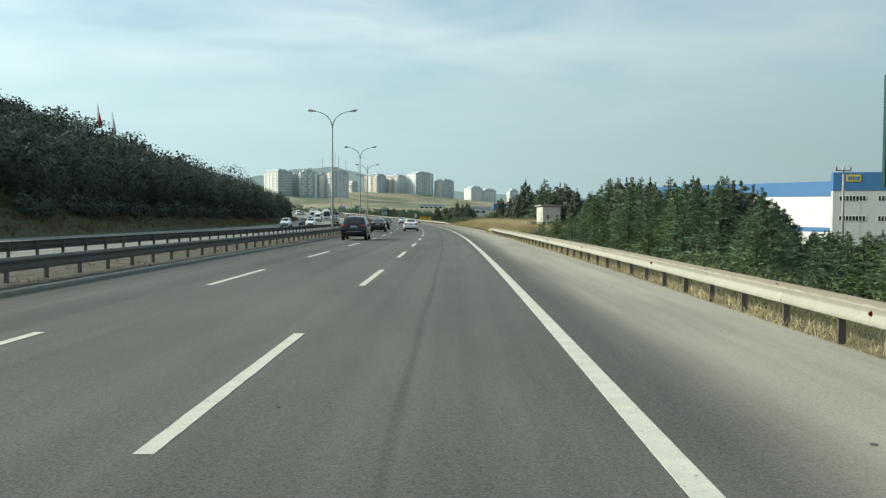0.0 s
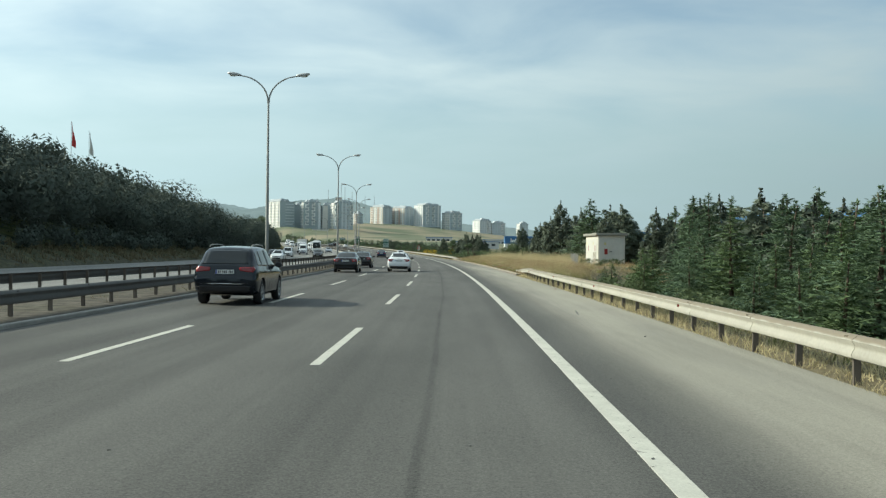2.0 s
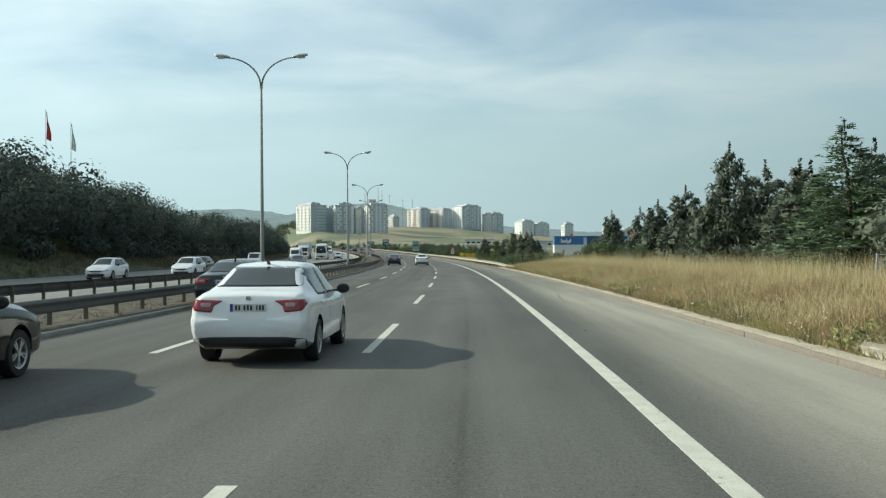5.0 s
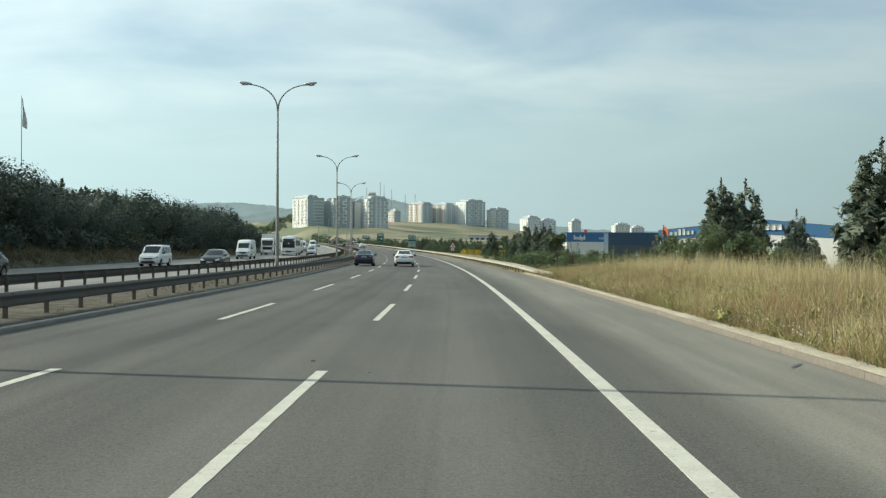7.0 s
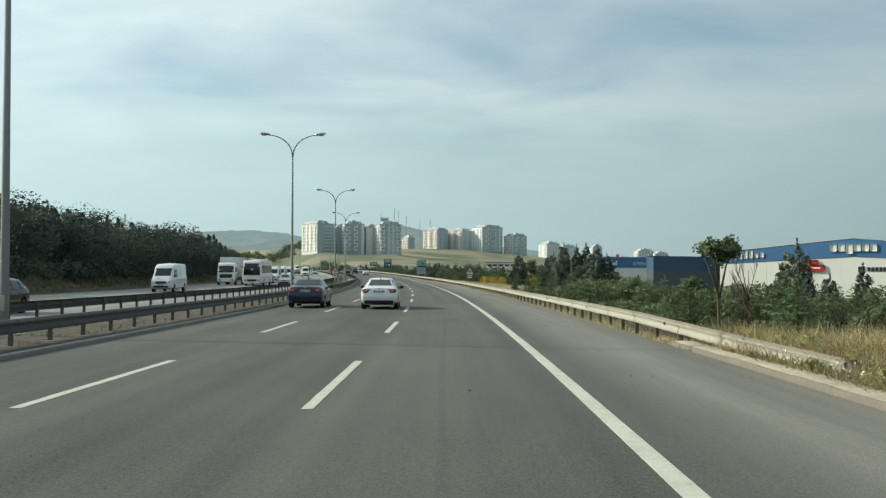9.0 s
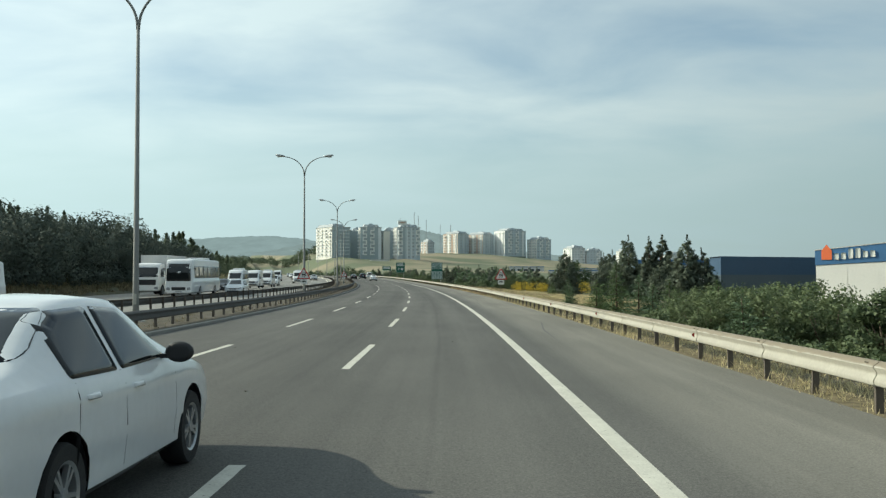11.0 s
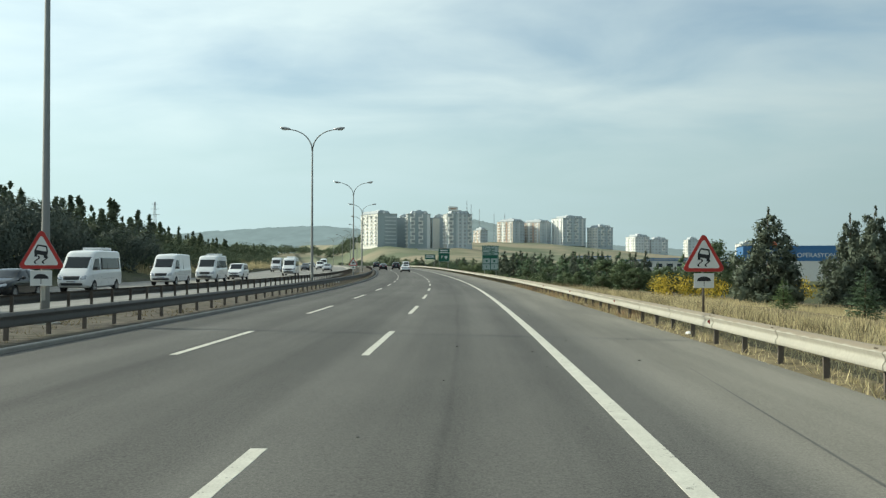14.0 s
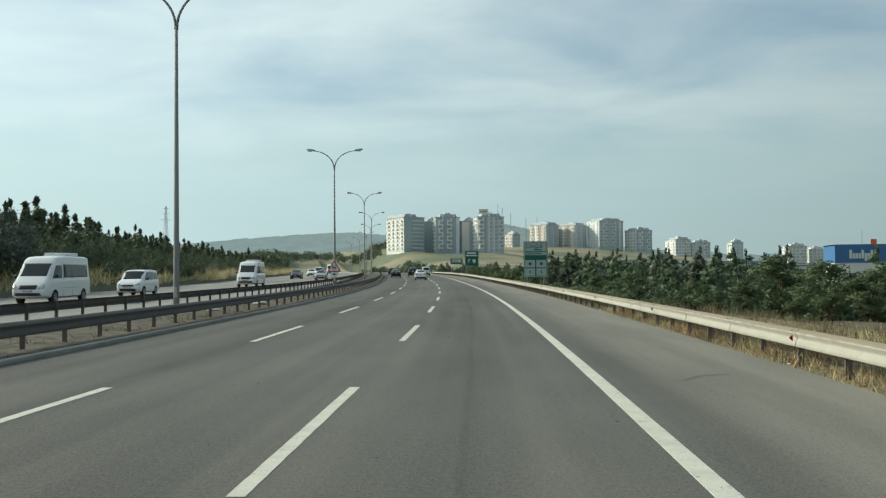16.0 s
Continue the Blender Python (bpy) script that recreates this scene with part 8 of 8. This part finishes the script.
def lorry(label):
    paint = MATS["white_car_paint"]
    st = [(0.0, 0.9, 1.7, 1.1, 2.9, 1.02), (0.06, 0.85, 1.72, 1.2, 3.0, 1.08), (0.4, 0.5, 1.72, 1.24, 3.05, 1.12), (1.4, 0.42, 1.7, 1.24, 3.05, 1.12), (1.8, 0.42, 1.66, 1.22, 2.9, 1.08), (2.1, 0.44, 1.6, 1.18, 2.1, 1.08), (2.2, 0.5, 1.5, 1.1, 1.75, 1.0)]
    v = vehicle("lorry", label, "truck", paint, st, (1.3,), 0.5, front=[(-1.0, 1.72), (1.0, 1.72), (0.96, 2.62), (-0.96, 2.62)], flank=([(0.7, 1.75), (1.7, 1.75), (1.55, 2.5), (0.7, 2.5)],),
                head=[(0.66, 0.80), (1.0, 0.84), (1.02, 0.62), (0.68, 0.60)], grille=([(-0.8, 1.0), (0.8, 1.0), (0.85, 1.5), (-0.85, 1.5)],), plate=(1.0, 0.6), mirror=(1.75, 2.1), lean=0.0, plates=False)
    part("cargo_box", boxes((-1.25, 1.25, -8.0, -0.25, 1.1, 3.8), bevel=0.04), mat("lorry_box_white", (0.6, 0.6, 0.58), 0.6, var=0.08, scale=0.5), v, "white cargo box")
    part("chassis", boxes((-0.5, 0.5, -7.8, 1.6, 0.62, 1.1)), TRIM, v)
    for y in (-6.4, -5.1):
        for sg in (-1, 1):
            wheel(v, sg * 1.1, y, 0.5, 0.28, sg)
    return v


WHITE_P = paint_mat("white_car_paint", (0.74, 0.75, 0.75))
NAVY_P = paint_mat("navy_car_paint", (0.007, 0.011, 0.017))
DARK_P = paint_mat("dark_grey_car_paint", (0.012, 0.013, 0.014))
BLUE_P = paint_mat("blue_car_paint", (0.015, 0.026, 0.055))
SILVER_P = paint_mat("silver_car_paint", (0.38, 0.39, 0.39), 0.5)


def put(v, s, lat, oncoming=False):
    """s is where the tail stands, for oncoming traffic where the nose stands."""
    L = {"sedan_car": 4.53, "suv_car": 4.49, "hatchback_car": 4.25, "small_van": 4.38, "minibus": 5.92, "panel_van": 5.92, "coach": 12.05, "lorry": 2.2}[v.name.split(".")[0]]
    m = rpose(s + (L if oncoming else 0), lat, 0.002, 180 if oncoming else 0)
    if v.name in USED:
        return copy_thing(v, m)
    USED.add(v.name)
    v.matrix_world = m
    return v


white_sedan = sedan(WHITE_P, "white sedan with red tail lamps in the middle lane")
navy_suv = suv(NAVY_P, "dark navy SUV with roof rails in the overtaking lane")
grey_sedan = sedan(DARK_P, "dark grey sedan with chrome trim in the overtaking lane")
blue_sedan = sedan(BLUE_P, "dark blue sedan in the overtaking lane")
white_hatch = hatch(WHITE_P, "white hatchback on the oncoming carriageway")
silver_hatch = hatch(SILVER_P, "silver hatchback on the oncoming carriageway")
dark_hatch = hatch(DARK_P, "dark hatchback on the oncoming carriageway")
white_small = small_van(WHITE_P, "small white van on the oncoming carriageway")
minibus = big_van(WHITE_P, "white minibus with tinted windows and a raised roof", True)
van = big_van(WHITE_P, "white panel van with blank sides", False)
put(navy_suv, 58.1, -8.0)
put(grey_sedan, 98.1, -8.65)
put(white_sedan, 102.7, -4.98)
tagged(put(grey_sedan, 115.5, -8.7), "dark sedan far ahead in the overtaking lane")
put(blue_sedan, 213.5, -8.5)
put(white_sedan, 212.0, -4.8)
put(white_sedan, 441, -4.9)
tagged(put(grey_sedan, 470, -8.5), "dark sedan far ahead in the overtaking lane")
tagged(put(navy_suv, 482, -5.2), "dark SUV far ahead in the middle lane")
tagged(put(navy_suv, 520, -8.4), "dark SUV far ahead in the overtaking lane")
tagged(put(white_small, 500, -1.8), "small white van far ahead in the slow lane")
put(white_hatch, 151.5, -26.2, True)
put(white_hatch, 159.0, -22.6, True)
put(dark_hatch, 172.0, -25.0, True)
put(white_small, 207.0, -26.2, True)
put(dark_hatch, 204.0, -20.4, True)
put(van, 252.0, -26.0, True)
put(coach("white coach with a dark windscreen on the oncoming carriageway"), 289.0, -23.6, True)
put(lorry("white lorry with a tall cargo box on the oncoming carriageway"), 294.0, -27.7, True)
put(white_hatch, 296.0, -20.2, True)
put(dark_hatch, 312.0, -24.6, True)
put(minibus, 322.0, -24.6, True)
put(van, 342.0, -25.2, True)
put(minibus, 355.2, -24.8, True)
put(white_small, 371.6, -25.2, True)
put(minibus, 399.0, -22.5, True)
put(van, 437.0, -28.6, True)
put(silver_hatch, 446.0, -19.8, True)
put(dark_hatch, 458.0, -24.8, True)
put(white_small, 478.0, -22.6, True)
put(white_hatch, 505.0, -26.0, True)
put(van, 530.0, -22.8, True)
put(silver_hatch, 548.0, -26.2, True)
put(white_hatch, 580.0, -22.6, True)

# ---- litter on the verge ----
RUST_SCRAP = mat("dull_red_scrap", (0.24, 0.085, 0.055), 0.7, var=0.2, scale=10)
LITTER = mat("white_litter_plastic", (0.7, 0.7, 0.68), 0.6, var=0.1, scale=10)
for s, lat, sz, seed in ((72.8, 3.12, 0.05, 1), (289.5, 3.7, 0.09, 2), (306.0, 3.55, 0.06, 3), (323.0, 3.5, 0.03, 4), (322.2, 3.75, 0.025, 5), (352.0, -12.0, 0.3, 6), (345.0, -12.4, 0.25, 7)):
    bm = bmesh.new()
    bmesh.ops.create_icosphere(bm, subdivisions=2, radius=sz)
    for v_ in bm.verts:
        v_.co *= 1 + 0.5 * noise.noise(v_.co * 9 + Vector((seed, 0, 0)))
        v_.co.z = max(v_.co.z * 0.5, -sz * 0.2)
    ob = part("litter", bm, LITTER if s > 80 else RUST_SCRAP)
    tagged(ob, "crumpled scrap of plastic litter on the ground", "litter", "litter on the verge")
    ob.matrix_world = rpose(s, lat, sz * 0.2 + max(0.0, float(land(s, lat))))
